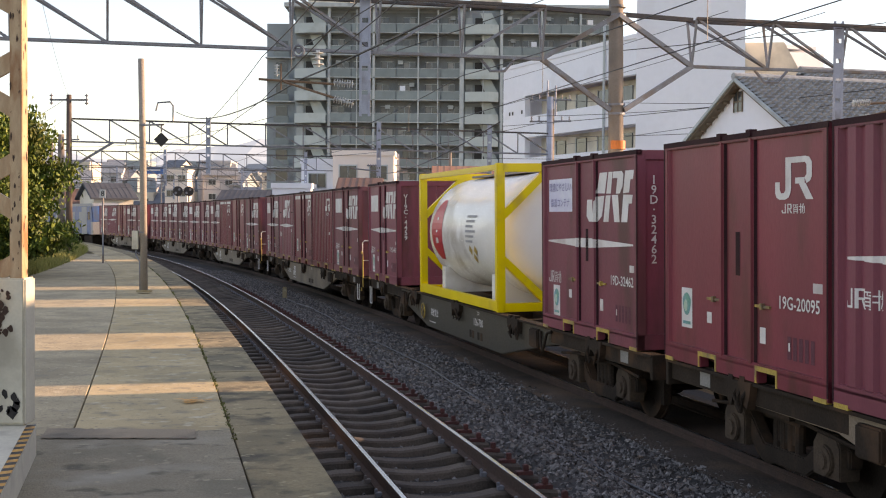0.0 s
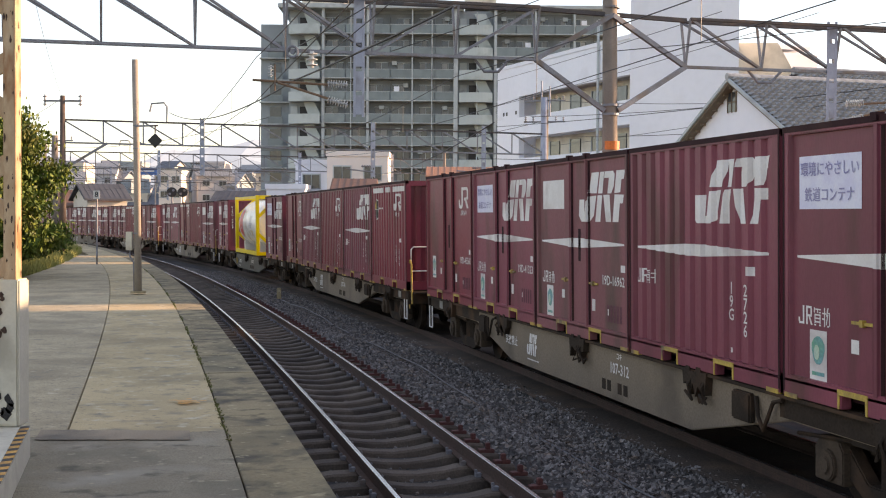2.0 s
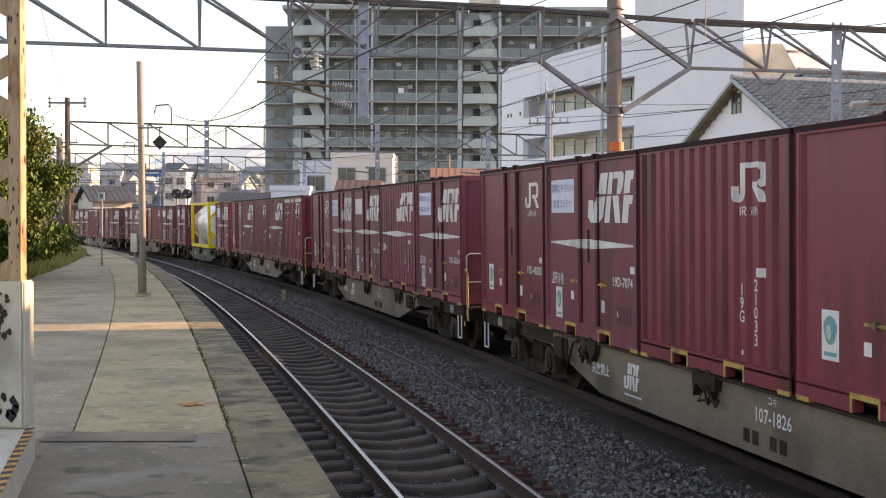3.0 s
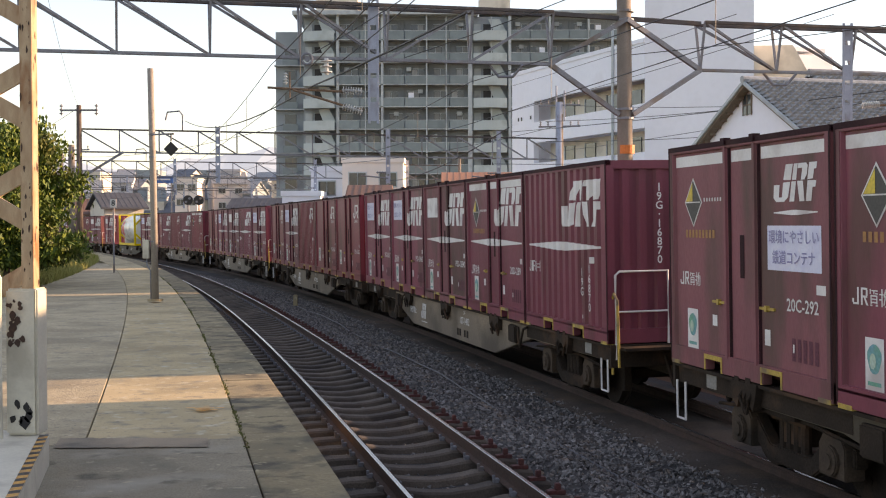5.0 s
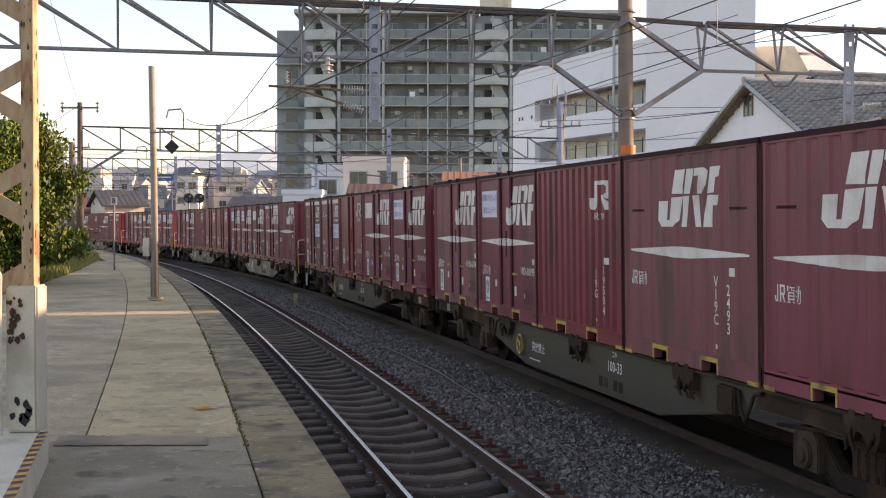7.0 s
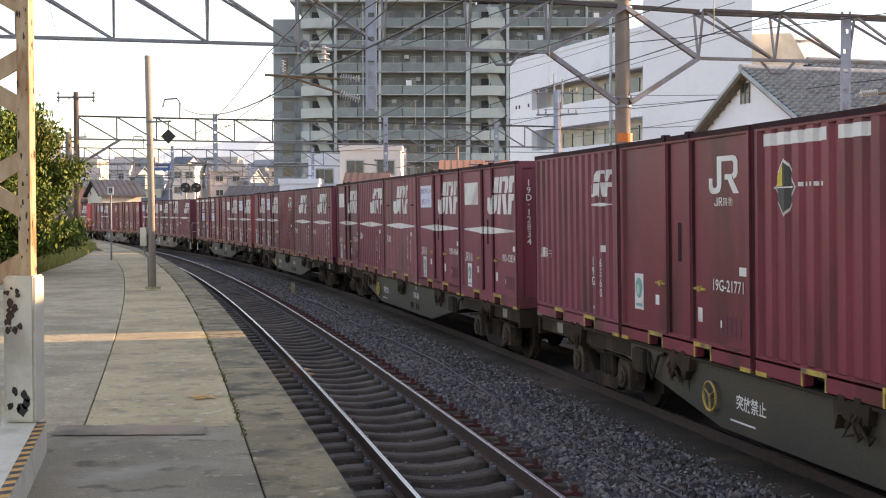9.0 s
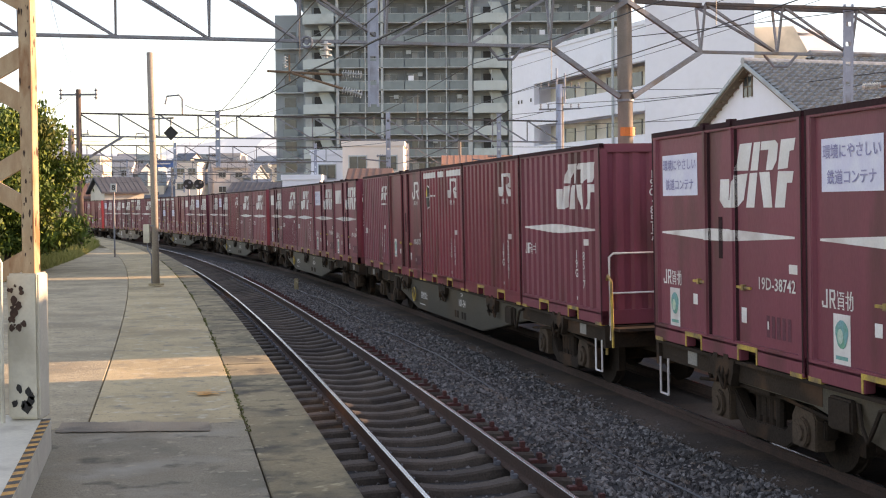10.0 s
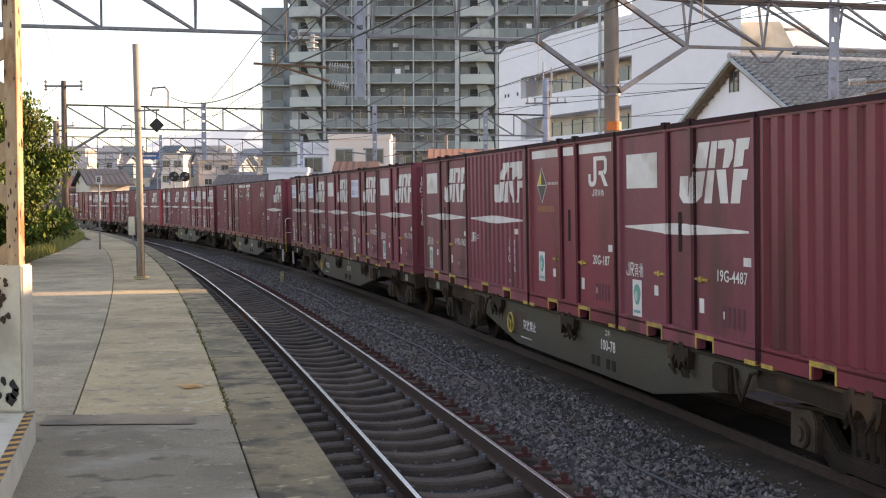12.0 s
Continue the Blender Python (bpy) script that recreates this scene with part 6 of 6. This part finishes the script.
        for x0, x1 in ((-15.0, 2.5), (7.3, 22.4)):
            bm = bmesh.new()
            box(bm, x0, x1, Y - 0.02, Y + 1.7, z - 0.12, z)
            part("balcony_slab", bm, CONC_EDGE, g)
        for x, w in zip(bays, wid):
            piece("balcony_panel", boxmesh("balcony_panel", w - 0.12, 0.06, 1.02, RAILING), g, Matrix.Translation((x + 0.06, Y, z + 0.02)))
            piece("top_rail", boxmesh("top_rail", w, 0.09, 0.06, CONC_EDGE), g, Matrix.Translation((x, Y - 0.01, z + 1.06)))
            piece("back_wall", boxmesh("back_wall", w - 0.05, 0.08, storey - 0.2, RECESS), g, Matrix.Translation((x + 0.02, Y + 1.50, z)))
            door = piece("balcony_window", boxmesh("balcony_window", w * 0.58, 0.05, 2.0, PANE), g, Matrix.Translation((x + w * rng.choice((0.08, 0.3)), Y + 1.44, z + 0.05)))
            piece("window_mullion", boxmesh("window_mullion", 0.07, 0.03, 2.0, CONC_EDGE), door, Matrix.Translation((w * 0.28, -0.03, 0.0)))
            piece("window_head", boxmesh("window_head", w * 0.60, 0.05, 0.08, CONC_EDGE), door, Matrix.Translation((-w * 0.01, -0.04, 2.0)))
            piece("curtain", boxmesh("curtain", w * 0.24, 0.02, 1.9, CURTAIN), door, Matrix.Translation((rng.choice((0.05, w * 0.3)), -0.022, 0.05)))
            if rng.random() < 0.45:
                piece("cooling_unit", boxmesh("cooling_unit", 0.62, 0.3, 0.5, CONC_EDGE), g, Matrix.Translation((x + rng.uniform(0.2, w - 1.1), Y + 1.0, z + rng.choice((0.05, 1.75)))))
            if rng.random() < 0.06:
                piece("laundry", boxmesh("laundry", rng.choice((0.5, 0.7)), 0.04, 0.8, WALL_WHITE), g, Matrix.Translation((x + rng.uniform(0.2, w - 1.1), Y + 0.5, z + 1.0)))
        # stair towers: a curved parapet on every landing
        for x0, x1 in ((-19.3, -15.2), (2.6, 6.9)):
            bm = bmesh.new()
            n = 10
            front = []
            for k in range(n + 1):
                u = k / n
                bow = 1.5 * math.sin(min(1.0, u * 1.25 + 0.1) * math.pi / 2) if x0 < 0 else 1.3 * math.sin(u * math.pi * 0.75 + 0.4)
                front.append((x0 + (x1 - x0) * u, Y - bow * 0.8 + 0.2))
            lo = [bm.verts.new((a, b, z - 0.25)) for a, b in front]
            hi = [bm.verts.new((a, b, z + 0.98 - 0.0)) for a, b in front]
            lo2 = [bm.verts.new((a, b + 0.15, z - 0.25)) for a, b in front]
            hi2 = [bm.verts.new((a, b + 0.15, z + 0.98)) for a, b in front]
            for k in range(n):
                bm.faces.new((lo[k], lo[k + 1], hi[k + 1], hi[k]))
                bm.faces.new((hi[k], hi[k + 1], hi2[k + 1], hi2[k]))
                bm.faces.new((lo[k], lo2[k], lo2[k + 1], lo[k + 1]))
            part("landing_parapet", bm, WALL_GREEN, g, "pale green curved parapet", smooth=False)
            bm = bmesh.new()
            box(bm, x0, x1, Y + 0.2, Y + 1.7, z - 0.2, z)
            box(bm, x0 + 0.1, x0 + 1.0, Y + 1.45, Y + 1.6, z, z + 2.1)
            part("landing", bm, CONC_EDGE, g)
            bm = bmesh.new()
            xm = x0 + (x1 - x0) * 0.45
            prism(bm, [(xm, z + 2.62), (x1 - 0.9, z + 2.62), (x1 + 0.05, z + 0.9), (x1 - 1.6, z + 0.9)], Y + 0.75, Y + 0.95)
            part("stair_flight", bm, WALL_GREEN, g, "slanted pale green stair parapet")
            # flat black panel paints the shade of the open landing
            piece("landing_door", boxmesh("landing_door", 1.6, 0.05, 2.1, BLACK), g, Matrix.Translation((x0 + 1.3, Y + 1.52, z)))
        # left wing windows
        if i < floors - 1:
            bm = bmesh.new()
            box(bm, -23.5, -19.3, Y + 3.1, Y + 4.05, z - 0.15, z)
            part("balcony_slab", bm, CONC_EDGE, g)
            piece("balcony_panel", boxmesh("balcony_panel", 2.0, 0.06, 0.9, RAILING), g, Matrix.Translation((-22.4, Y + 3.2, z + 0.02)))
            piece("wing_window", boxmesh("wing_window", 1.5, 0.06, 1.5, PANE), g, Matrix.Translation((-22.2, Y + 3.93, z + 0.7)))
    for x, w, y in ((-15.05, 0.35, Y - 0.05), (-9.3, 0.30, Y - 0.02), (-3.5, 0.16, Y - 0.05), (1.9, 0.55, Y - 0.05), (7.1, 0.35, Y - 0.05), (12.3, 0.25, Y), (17.3, 0.25, Y)):
        bm = bmesh.new()
        box(bm, x, x + w, y, Y + 1.6, base, tops[-1] + 0.2)
        part("fin_wall", bm, CONC_EDGE, g)
    for x in (-11.3, -0.9, 4.9):
        bm = bmesh.new()
        tube(bm, [(x, Y - 0.1, base), (x, Y - 0.1, tops[-1])], 0.07, 8)
        part("drainpipe", bm, CONC_EDGE, g)


def build_white_block():
    g = thing("white_building", "white rendered building with recessed window bands and a tall blank tower", "building")
    a, b = Vector((4.25, 90.0, 0)), Vector((11.2, 72.9, 0))
    d = (b - a).normalized()
    n = Vector((-d.y, d.x, 0))
    if n.y > 0:
        n = -n
    L, top, base = (b - a).length, 12.9, -1.0

    def slab(p0, p1, z0, z1, out, depth, name, material):
        bm = bmesh.new()
        q = [a + d * p0 + n * out, a + d * p1 + n * out, a + d * p1 + n * (out - depth), a + d * p0 + n * (out - depth)]
        prism(bm, [(v.x, v.y) for v in q], z0, z1, "z")
        return part(name, bm, material, g)

    # wall with long openings
    slab(0, L, base, 6.5, 0, 0.4, "wall", WALL_WHITE)
    slab(0, L, 7.9, 9.35, 0, 0.4, "wall", WALL_WHITE)
    slab(0, L, 10.8, top, 0, 0.4, "wall", WALL_WHITE)
    for z0, z1 in ((6.5, 7.9), (9.35, 10.8)):
        slab(0, 3.6, z0, z1, 0, 0.4, "wall", WALL_WHITE)
        slab(3.6, L, z0, z1, -1.3, 0.2, "recessed_wall", WALL_CREAM)
        for k in range(4):
            p = 6.0 + k * 2.9
            w = slab(p, p + 1.3, z0 + 0.15, z1 - 0.35, -1.22, 0.08, "window", PANE)
            slab(p - 0.08, p, z0 + 0.1, z1 - 0.3, -1.18, 0.1, "window_frame", CONC_EDGE)
    slab(0, L, base, top - 0.2, -1.5, 12.0, "core", WALL_WHITE)
    slab(-0.1, L, top, top + 0.25, 0.06, 13.0, "parapet", WALL_WHITE)
    for k in range(7):
        slab(1.0 + 0.5 * k, 1.22 + 0.5 * k, 9.6, 9.85, 0.02, 0.05, "vent_grille", BLACK) if k in (0, 1, 4) else None
    for p in (L - 3.6,):
        bm = bmesh.new()
        q = a + d * p + n * 0.12
        tube(bm, [(q.x, q.y, base), (q.x, q.y, top + 1.2)], 0.08, 8)
        part("drainpipe", bm, CONC_EDGE, g)
    bm = bmesh.new()
    q = a + d * (L - 2.0) - n * 2
    tube(bm, [(q.x, q.y - 0.6, top + 0.9), (q.x, q.y - 0.5, top + 0.95)], 0.45, 16)
    tube(bm, [(q.x, q.y, top), (q.x, q.y, top + 0.9)], 0.05, 6)
    part("dish_aerial", bm, WALL_WHITE, g)
    # blank tower
    bm = bmesh.new()
    prism(bm, [(11.2, 72.9), (17.2, 71.4), (19.5, 82), (13.5, 84)], base, 15.4, "z")
    part("tower", bm, WALL_WHITE, g, "tall blank white tower")
    bm = bmesh.new()
    prism(bm, [(17.6, 74.0), (20.4, 73.6), (21.8, 73.4), (23, 84), (18, 84)], base, 11.0, "z")
    part("annex", bm, WALL_CREAM, g, "cream annex")
    bm = bmesh.new()
    vs = prism(bm, [(17.6, 74.0), (21.0, 73.5), (22.0, 84), (18, 84)], 11.0, 12.8, "z")
    for v in vs:
        if v.co.z > 12 and v.co.x > 20:
            v.co.x -= 1.0
    part("annex_roof", bm, WALL_CREAM, g)


def tiled_plane(parent, o, along_dir, down_dir, length, fall, material, pitch=0.29, rows=0.27):
    """Pantiles course by course: rounded ribs that run down the slope, stepped in rows."""
    n = along_dir.cross(down_dir)
    if n.z < 0:
        n = -n
    v, f = [], []
    cols, lines = int(length / pitch * 4), int(fall / rows)
    for r in range(lines):
        for e in (0, 1):
            for c in range(cols + 1):
                u = length * c / cols
                h = 0.10 * abs(math.sin(math.pi * u / pitch)) + (0.0 if e == 0 else 0.10)
                p = o + along_dir * u + down_dir * ((r + e) * rows) + n * h
                v.append(tuple(p))
    w = cols + 1
    for r in range(lines):
        for c in range(cols):
            a = (2 * r) * w + c
            f.append((a, a + 1, a + w + 1, a + w))
            if r + 1 < lines:
                b = (2 * r + 1) * w + c
                f.append((b, b + 1, b + w + 1, b + w))
    ob = new("roof_tiles", sheet("roof_tiles", v, f, material))
    ob.parent = parent
    tagged(ob, kind="stuff")
    return ob


def build_tiled_house():
    g = thing("tiled_house", "white gabled house with a grey pantile roof", "house")
    apex = Vector((10.5, 45.0, 7.42))
    r = Vector((0.95, 0.30, 0)).normalized()
    q = Vector((-0.30, 0.95, 0)).normalized()     # to the back
    half, drop, long = 3.8, 2.12, 9.0
    floor = -1.0
    bm = bmesh.new()
    a = apex + Vector((0, 0, -0.18))
    pts = [a, a + q * (half - 0.35) + Vector((0, 0, -drop + 0.2)), a - q * (half - 0.35) + Vector((0, 0, -drop + 0.2))]
    lo = [Vector((p.x, p.y, floor)) for p in pts[1:]]
    off = r * 0.35
    ring = [pts[0] + off, pts[1] + off, lo[0] + off, lo[1] + off, pts[2] + off]
    back = [p + r * (long - 0.7) for p in ring]
    va, vb = [bm.verts.new(p) for p in ring], [bm.verts.new(p) for p in back]
    bm.faces.new(va)
    bm.faces.new(vb[::-1])
    for i in range(5):
        bm.faces.new((va[i], va[(i + 1) % 5], vb[(i + 1) % 5], vb[i]))
    part("wall", bm, WALL_WHITE, g, "white plaster wall")
    for s in (-1, 1):
        down = (q * s * half + Vector((0, 0, -drop)))
        fall = down.length
        bm = bmesh.new()
        d = down.normalized()
        n = r.cross(d)
        if n.z < 0:
            n = -n
        c = [apex - r * 0.02, apex + r * long, apex + r * long + d * fall, apex - r * 0.02 + d * fall]
        t = [bm.verts.new(p - n * 0.02) for p in c] + [bm.verts.new(p - n * 0.16) for p in c]
        for fc in ((0, 1, 2, 3), (7, 6, 5, 4), (0, 4, 5, 1), (1, 5, 6, 2), (2, 6, 7, 3), (3, 7, 4, 0)):
            bm.faces.new([t[i] for i in fc])
        part("roof_deck", bm, TIMBER, g)
        tiled_plane(g, apex, r, d, long, fall, TILE)
        bm = bmesh.new()
        p0 = apex - r * 0.05
        beam(bm, p0 - n * 0.02, p0 + d * fall - n * 0.02, 0.08, 0.13)
        part("barge_board", bm, CONC_EDGE, g, soft=0.01)
        for k in range(9):
            bm = bmesh.new()
            e = apex + r * 0.12 + d * (0.3 + k * fall / 9) - n * 0.18
            beam(bm, e, e + r * 0.3, 0.09)
            part("purlin_end", bm, TIMBER, g)
    bm = bmesh.new()
    tube(bm, [apex - r * 0.1 + Vector((0, 0, 0.08)), apex + r * (long + 0.1) + Vector((0, 0, 0.08))], 0.13, 10)
    part("ridge", bm, TILE, g)
    win = new("window")
    win.parent = g
    c = apex + r * 0.32 + Vector((0, 0, -0.80)) + q * 0.34
    up = Vector((0, 0, 0.38))
    for p0, p1 in ((c + q * 0.29 - up, c + q * 0.29 + up), (c - up, c + up), (c - q * 0.29 - up, c - q * 0.29 + up), (c + q * 0.26, c - q * 0.26)):
        bm = bmesh.new()
        beam(bm, p0, p1, 0.045)
        part("window_bar", bm, TIMBER, win)
    bm = bmesh.new()
    beam(bm, c + q * 0.30 + r * 0.015, c - q * 0.30 + r * 0.015, 0.04, 0.72)
    part("pane", bm, PANE, win)
    # the higher roof behind
    g2 = thing("tiled_house", "grey pantiled house roof behind another roof", "house")
    o = Vector((14.3, 50.2, 8.25))
    d = (-q * 3.5 + Vector((0, 0, -1.95)))
    tiled_plane(g2, o, r, d.normalized(), 11.0, d.length, TILE)
    tiled_plane(g2, o, r, (q * 3.5 + Vector((0, 0, -1.95))).normalized(), 11.0, d.length, TILE)
    bm = bmesh.new()
    tube(bm, [o + Vector((0, 0, 0.10)), o + r * 11 + Vector((0, 0, 0.10))], 0.17, 10)
    part("ridge", bm, TILE, g2)
    bm = bmesh.new()
    c = [o - q * 0.6 + r * 0.4, o - q * 0.6 + r * 10.6, o + q * 3.0 + r * 10.6, o + q * 3.0 + r * 0.4]
    prism(bm, [(p.x, p.y) for p in c], -1.0, 6.3, "z")
    part("wall", bm, WALL_WHITE, g2)


def small_house(x, y, w, d, eave, ridge, wall, roof, name="house", label="", flat=False, turn=0.0, base=-1.0, windows=2):
    g = thing(name, label or "distant house with a tiled roof", "house", "", m=Matrix.Translation((x, y, 0)) @ Matrix.Rotation(turn, 4, "Z"))
    bm = bmesh.new()
    if flat:
        box(bm, -w / 2, w / 2, 0, d, base, eave)
    else:
        prism(bm, [(0, base), (d, base), (d, eave), (d / 2, ridge - 0.15), (0, eave)], -w / 2, w / 2, "x")
    part("wall", bm, wall, g)
    bm = bmesh.new()
    if flat:
        for a, b, c, e in ((-w / 2 - 0.1, w / 2 + 0.1, -0.1, 0.15), (-w / 2 - 0.1, w / 2 + 0.1, d - 0.15, d + 0.1), (-w / 2 - 0.1, -w / 2 + 0.15, 0.15, d - 0.15), (w / 2 - 0.15, w / 2 + 0.1, 0.15, d - 0.15)):
            box(bm, a, b, c, e, eave - 0.1, eave + 0.3)
        part("parapet", bm, wall, g)
    else:
        for s in (0, 1):
            e = 0.5
            y0, y1 = (-e, d / 2) if s == 0 else (d + e, d / 2)
            z0 = eave - (ridge - eave) * e / (d / 2)
            vs = [bm.verts.new(p) for p in ((-w / 2 - 0.4, y0, z0), (w / 2 + 0.4, y0, z0), (w / 2 + 0.4, y1, ridge), (-w / 2 - 0.4, y1, ridge))]
            vt = [bm.verts.new(v.co + Vector((0, 0, 0.16))) for v in vs]
            for fc in ((vs[0], vs[1], vs[2], vs[3]), (vt[3], vt[2], vt[1], vt[0])):
                bm.faces.new(fc)
            for k in range(4):
                bm.faces.new((vs[k], vs[(k + 1) % 4], vt[(k + 1) % 4], vt[k]))
        part("roof", bm, roof, g)
        bm = bmesh.new()
        n = int((w + 0.8) / 0.5)
        for k in range(n):
            xx = -w / 2 - 0.3 + k * 0.5
            beam(bm, (xx, -0.5, eave - (ridge - eave) / d + 0.17), (xx, d / 2, ridge + 0.165), 0.07, 0.03)
        part("roof_ribs", bm, roof, g) if roof is not TILE_FAR else bm.free()
    for i in range(windows):
        for z in ([eave - 1.9] if eave < 5 else [eave - 2.0, eave - 4.8]):
            xx = -w / 2 + w * (i + 0.5) / windows
            win = new("window")
            win.parent = g
            bm = bmesh.new()
            box(bm, xx - 0.75, xx + 0.75, -0.06, 0.02, z - 0.1, z + 1.15)
            part("window_frame", bm, CONC_EDGE, win)
            bm = bmesh.new()
            box(bm, xx - 0.66, xx - 0.03, -0.09, -0.05, z, z + 1.05)
            box(bm, xx + 0.03, xx + 0.66, -0.09, -0.05, z, z + 1.05)
            part("pane", bm, PANE, win)
    return g


def build_town():
    small_house(-6.5, 100.0, 4.9, 7, 7.35, 0, SUNLIT_WHITE, TILE, label="small white flat-roofed house with square windows", flat=True, windows=2)
    small_house(-10.3, 101.0, 2.6, 7, 6.7, 0, WALL_WHITE, TILE, label="pale lower wing of a flat-roofed house", flat=True, windows=1)
    small_house(-6.3, 92.0, 2.6, 4, 4.4, 5.1, WALL_WHITE, TILE_BROWN, label="brown tiled hipped roof behind the train", windows=0)
    small_house(2.2, 98.0, 5.6, 5, 5.6, 6.3, WALL_CREAM, TILE_ORANGE, label="house with a faded orange tiled roof", windows=0)
    small_house(-11.9, 97.0, 3.0, 5, 4.6, 0, WALL_WHITE, TILE, label="low white shed beside the railway", flat=True, windows=0)
    # houses along the far side of the line
    small_house(-18.4, 118.0, 6.0, 8, 3.5, 4.7, WALL_CREAM, TILE_DARK, label="low cream house with a broad blue-grey roof", windows=3)
    small_house(-31.9, 120.0, 3.8, 6, 4.0, 5.3, WALL_CREAM, TILE_DARK, label="cream gabled house beside the railway", windows=2, turn=0.5)
    small_house(-36.5, 125.0, 4.0, 6, 3.4, 4.8, WALL_WHITE, TILE_BROWN, label="small house with a brown roof", windows=1, turn=0.3)
    rng = random.Random(33)
    # far white walls with the haze mixed into their colour
    haze_white = mat("haze_tinted_white_render", (0.56, 0.54, 0.54), (0.50, 0.48, 0.48), 0.2, 0.9, fine=3, grit=0.1, vary=0.2)
    walls, roofs = (WALL_CREAM, haze_white, WALL_GREY), (TILE_FAR, TILE_FAR, TILE)
    for i in range(92):
        y = rng.uniform(230, 430)
        x = -y * rng.uniform(0.13, 0.34)
        h = y * rng.uniform(0.014, 0.046)
        if rng.random() < 0.5:
            small_house(x, y, rng.uniform(4, 7), 8, h + 1.6, 0, rng.choice(walls), TILE, label="distant flat-roofed building in the hazy town", flat=True, windows=rng.choice((2, 3, 4)))
        else:
            small_house(x, y, rng.uniform(4, 7), 8, h + 0.8, h + 3.0, rng.choice(walls), rng.choice(roofs), label="distant house with a tiled roof in the hazy town", windows=rng.choice((2, 3)), turn=rng.uniform(-0.5, 0.5))
    small_house(-50.0, 232.0, 4.2, 7, 10.7, 0, SUNLIT_WHITE, TILE, label="sunlit flat-roofed shop with a blue signboard beside it", flat=True, windows=2)
    sign = thing("signboard", "blue roadside signboard with a pale line", "signboard")
    bm = bmesh.new()
    box(bm, -55.9, -52.0, 230.0, 230.2, 9.95, 11.3)
    part("board", bm, mat("sign_blue", (0.05, 0.16, 0.42), (0.04, 0.13, 0.36), 1.0, 0.5), sign)
    bm = bmesh.new()
    box(bm, -55.4, -52.5, 229.95, 229.996, 10.5, 10.75)
    part("pale_line", bm, WHITE, sign)
    for x in (-55.5, -52.4):
        bm = bmesh.new()
        box(bm, x - 0.1, x + 0.1, 230.2, 230.4, -1.0, 11.2)
        part("post", bm, STEEL, sign)
    # hills, with the haze put in as a pale blue glow
    m = bpy.data.materials.new("haze_glow_hills")
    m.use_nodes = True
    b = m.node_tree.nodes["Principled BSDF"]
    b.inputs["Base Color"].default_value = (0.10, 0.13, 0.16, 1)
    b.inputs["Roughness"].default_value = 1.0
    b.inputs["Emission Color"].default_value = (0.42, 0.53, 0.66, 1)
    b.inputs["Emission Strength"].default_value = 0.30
    v, f = [], []
    n = 90
    for i in range(n + 1):
        x = -1500 + 2400 * i / n
        h = 128 + 60 * noise.noise((x * 0.004, 0, 0)) + 25 * noise.noise((x * 0.013, 4, 0)) - 0.02 * (x + 500)
        v += [(x, 2100, -5), (x, 2200, h * 0.7), (x, 2400, h)]
    for i in range(n):
        for j in range(2):
            a = i * 3 + j
            f.append((a, a + 3, a + 4, a + 1))
    tagged(new("backdrop", sheet("backdrop", v, f, m)), "wooded hills, their haze painted as a pale blue glow", "hills", kind="structure")


def build_sun_block():
    # plain unseen wall added on the outer side to block sun under wagons
    v, f = [], []
    for i in range(80):
        for off, z in ((FAR + 3.6, -1.0), (FAR + 3.6, 1.60), (FAR + 3.8, 1.60), (FAR + 3.8, -1.0)):
            v.append(tuple(along(-40 + 2.5 * i, off, z)[0]))
    for i in range(79):
        for j in range(3):
            a = i * 4 + j
            f.append((a, a + 1, a + 5, a + 4))
    tagged(new("wall_line", sheet("wall_line", v, f, DARK_WALL)), "plain dark wall added to block low sun under the wagons", "wall", kind="structure")


build_ground()
build_sun_block()
build_near_portal()
build_far_portals()
build_wires()
build_column()
build_post()
build_plants()
build_cable()
build_apartments()
build_white_block()
build_tiled_house()
build_town()
build_train()
build_platform()
build_track("track_near", 0.0, 0.0, "narrow-gauge track with rusty-sided polished rails on hollow-backed concrete sleepers", -8, 130, 230)
build_track("track_far", FAR, FAR_Z, "outer curved track under the train on concrete sleepers", -30, 130, 230)

motions()
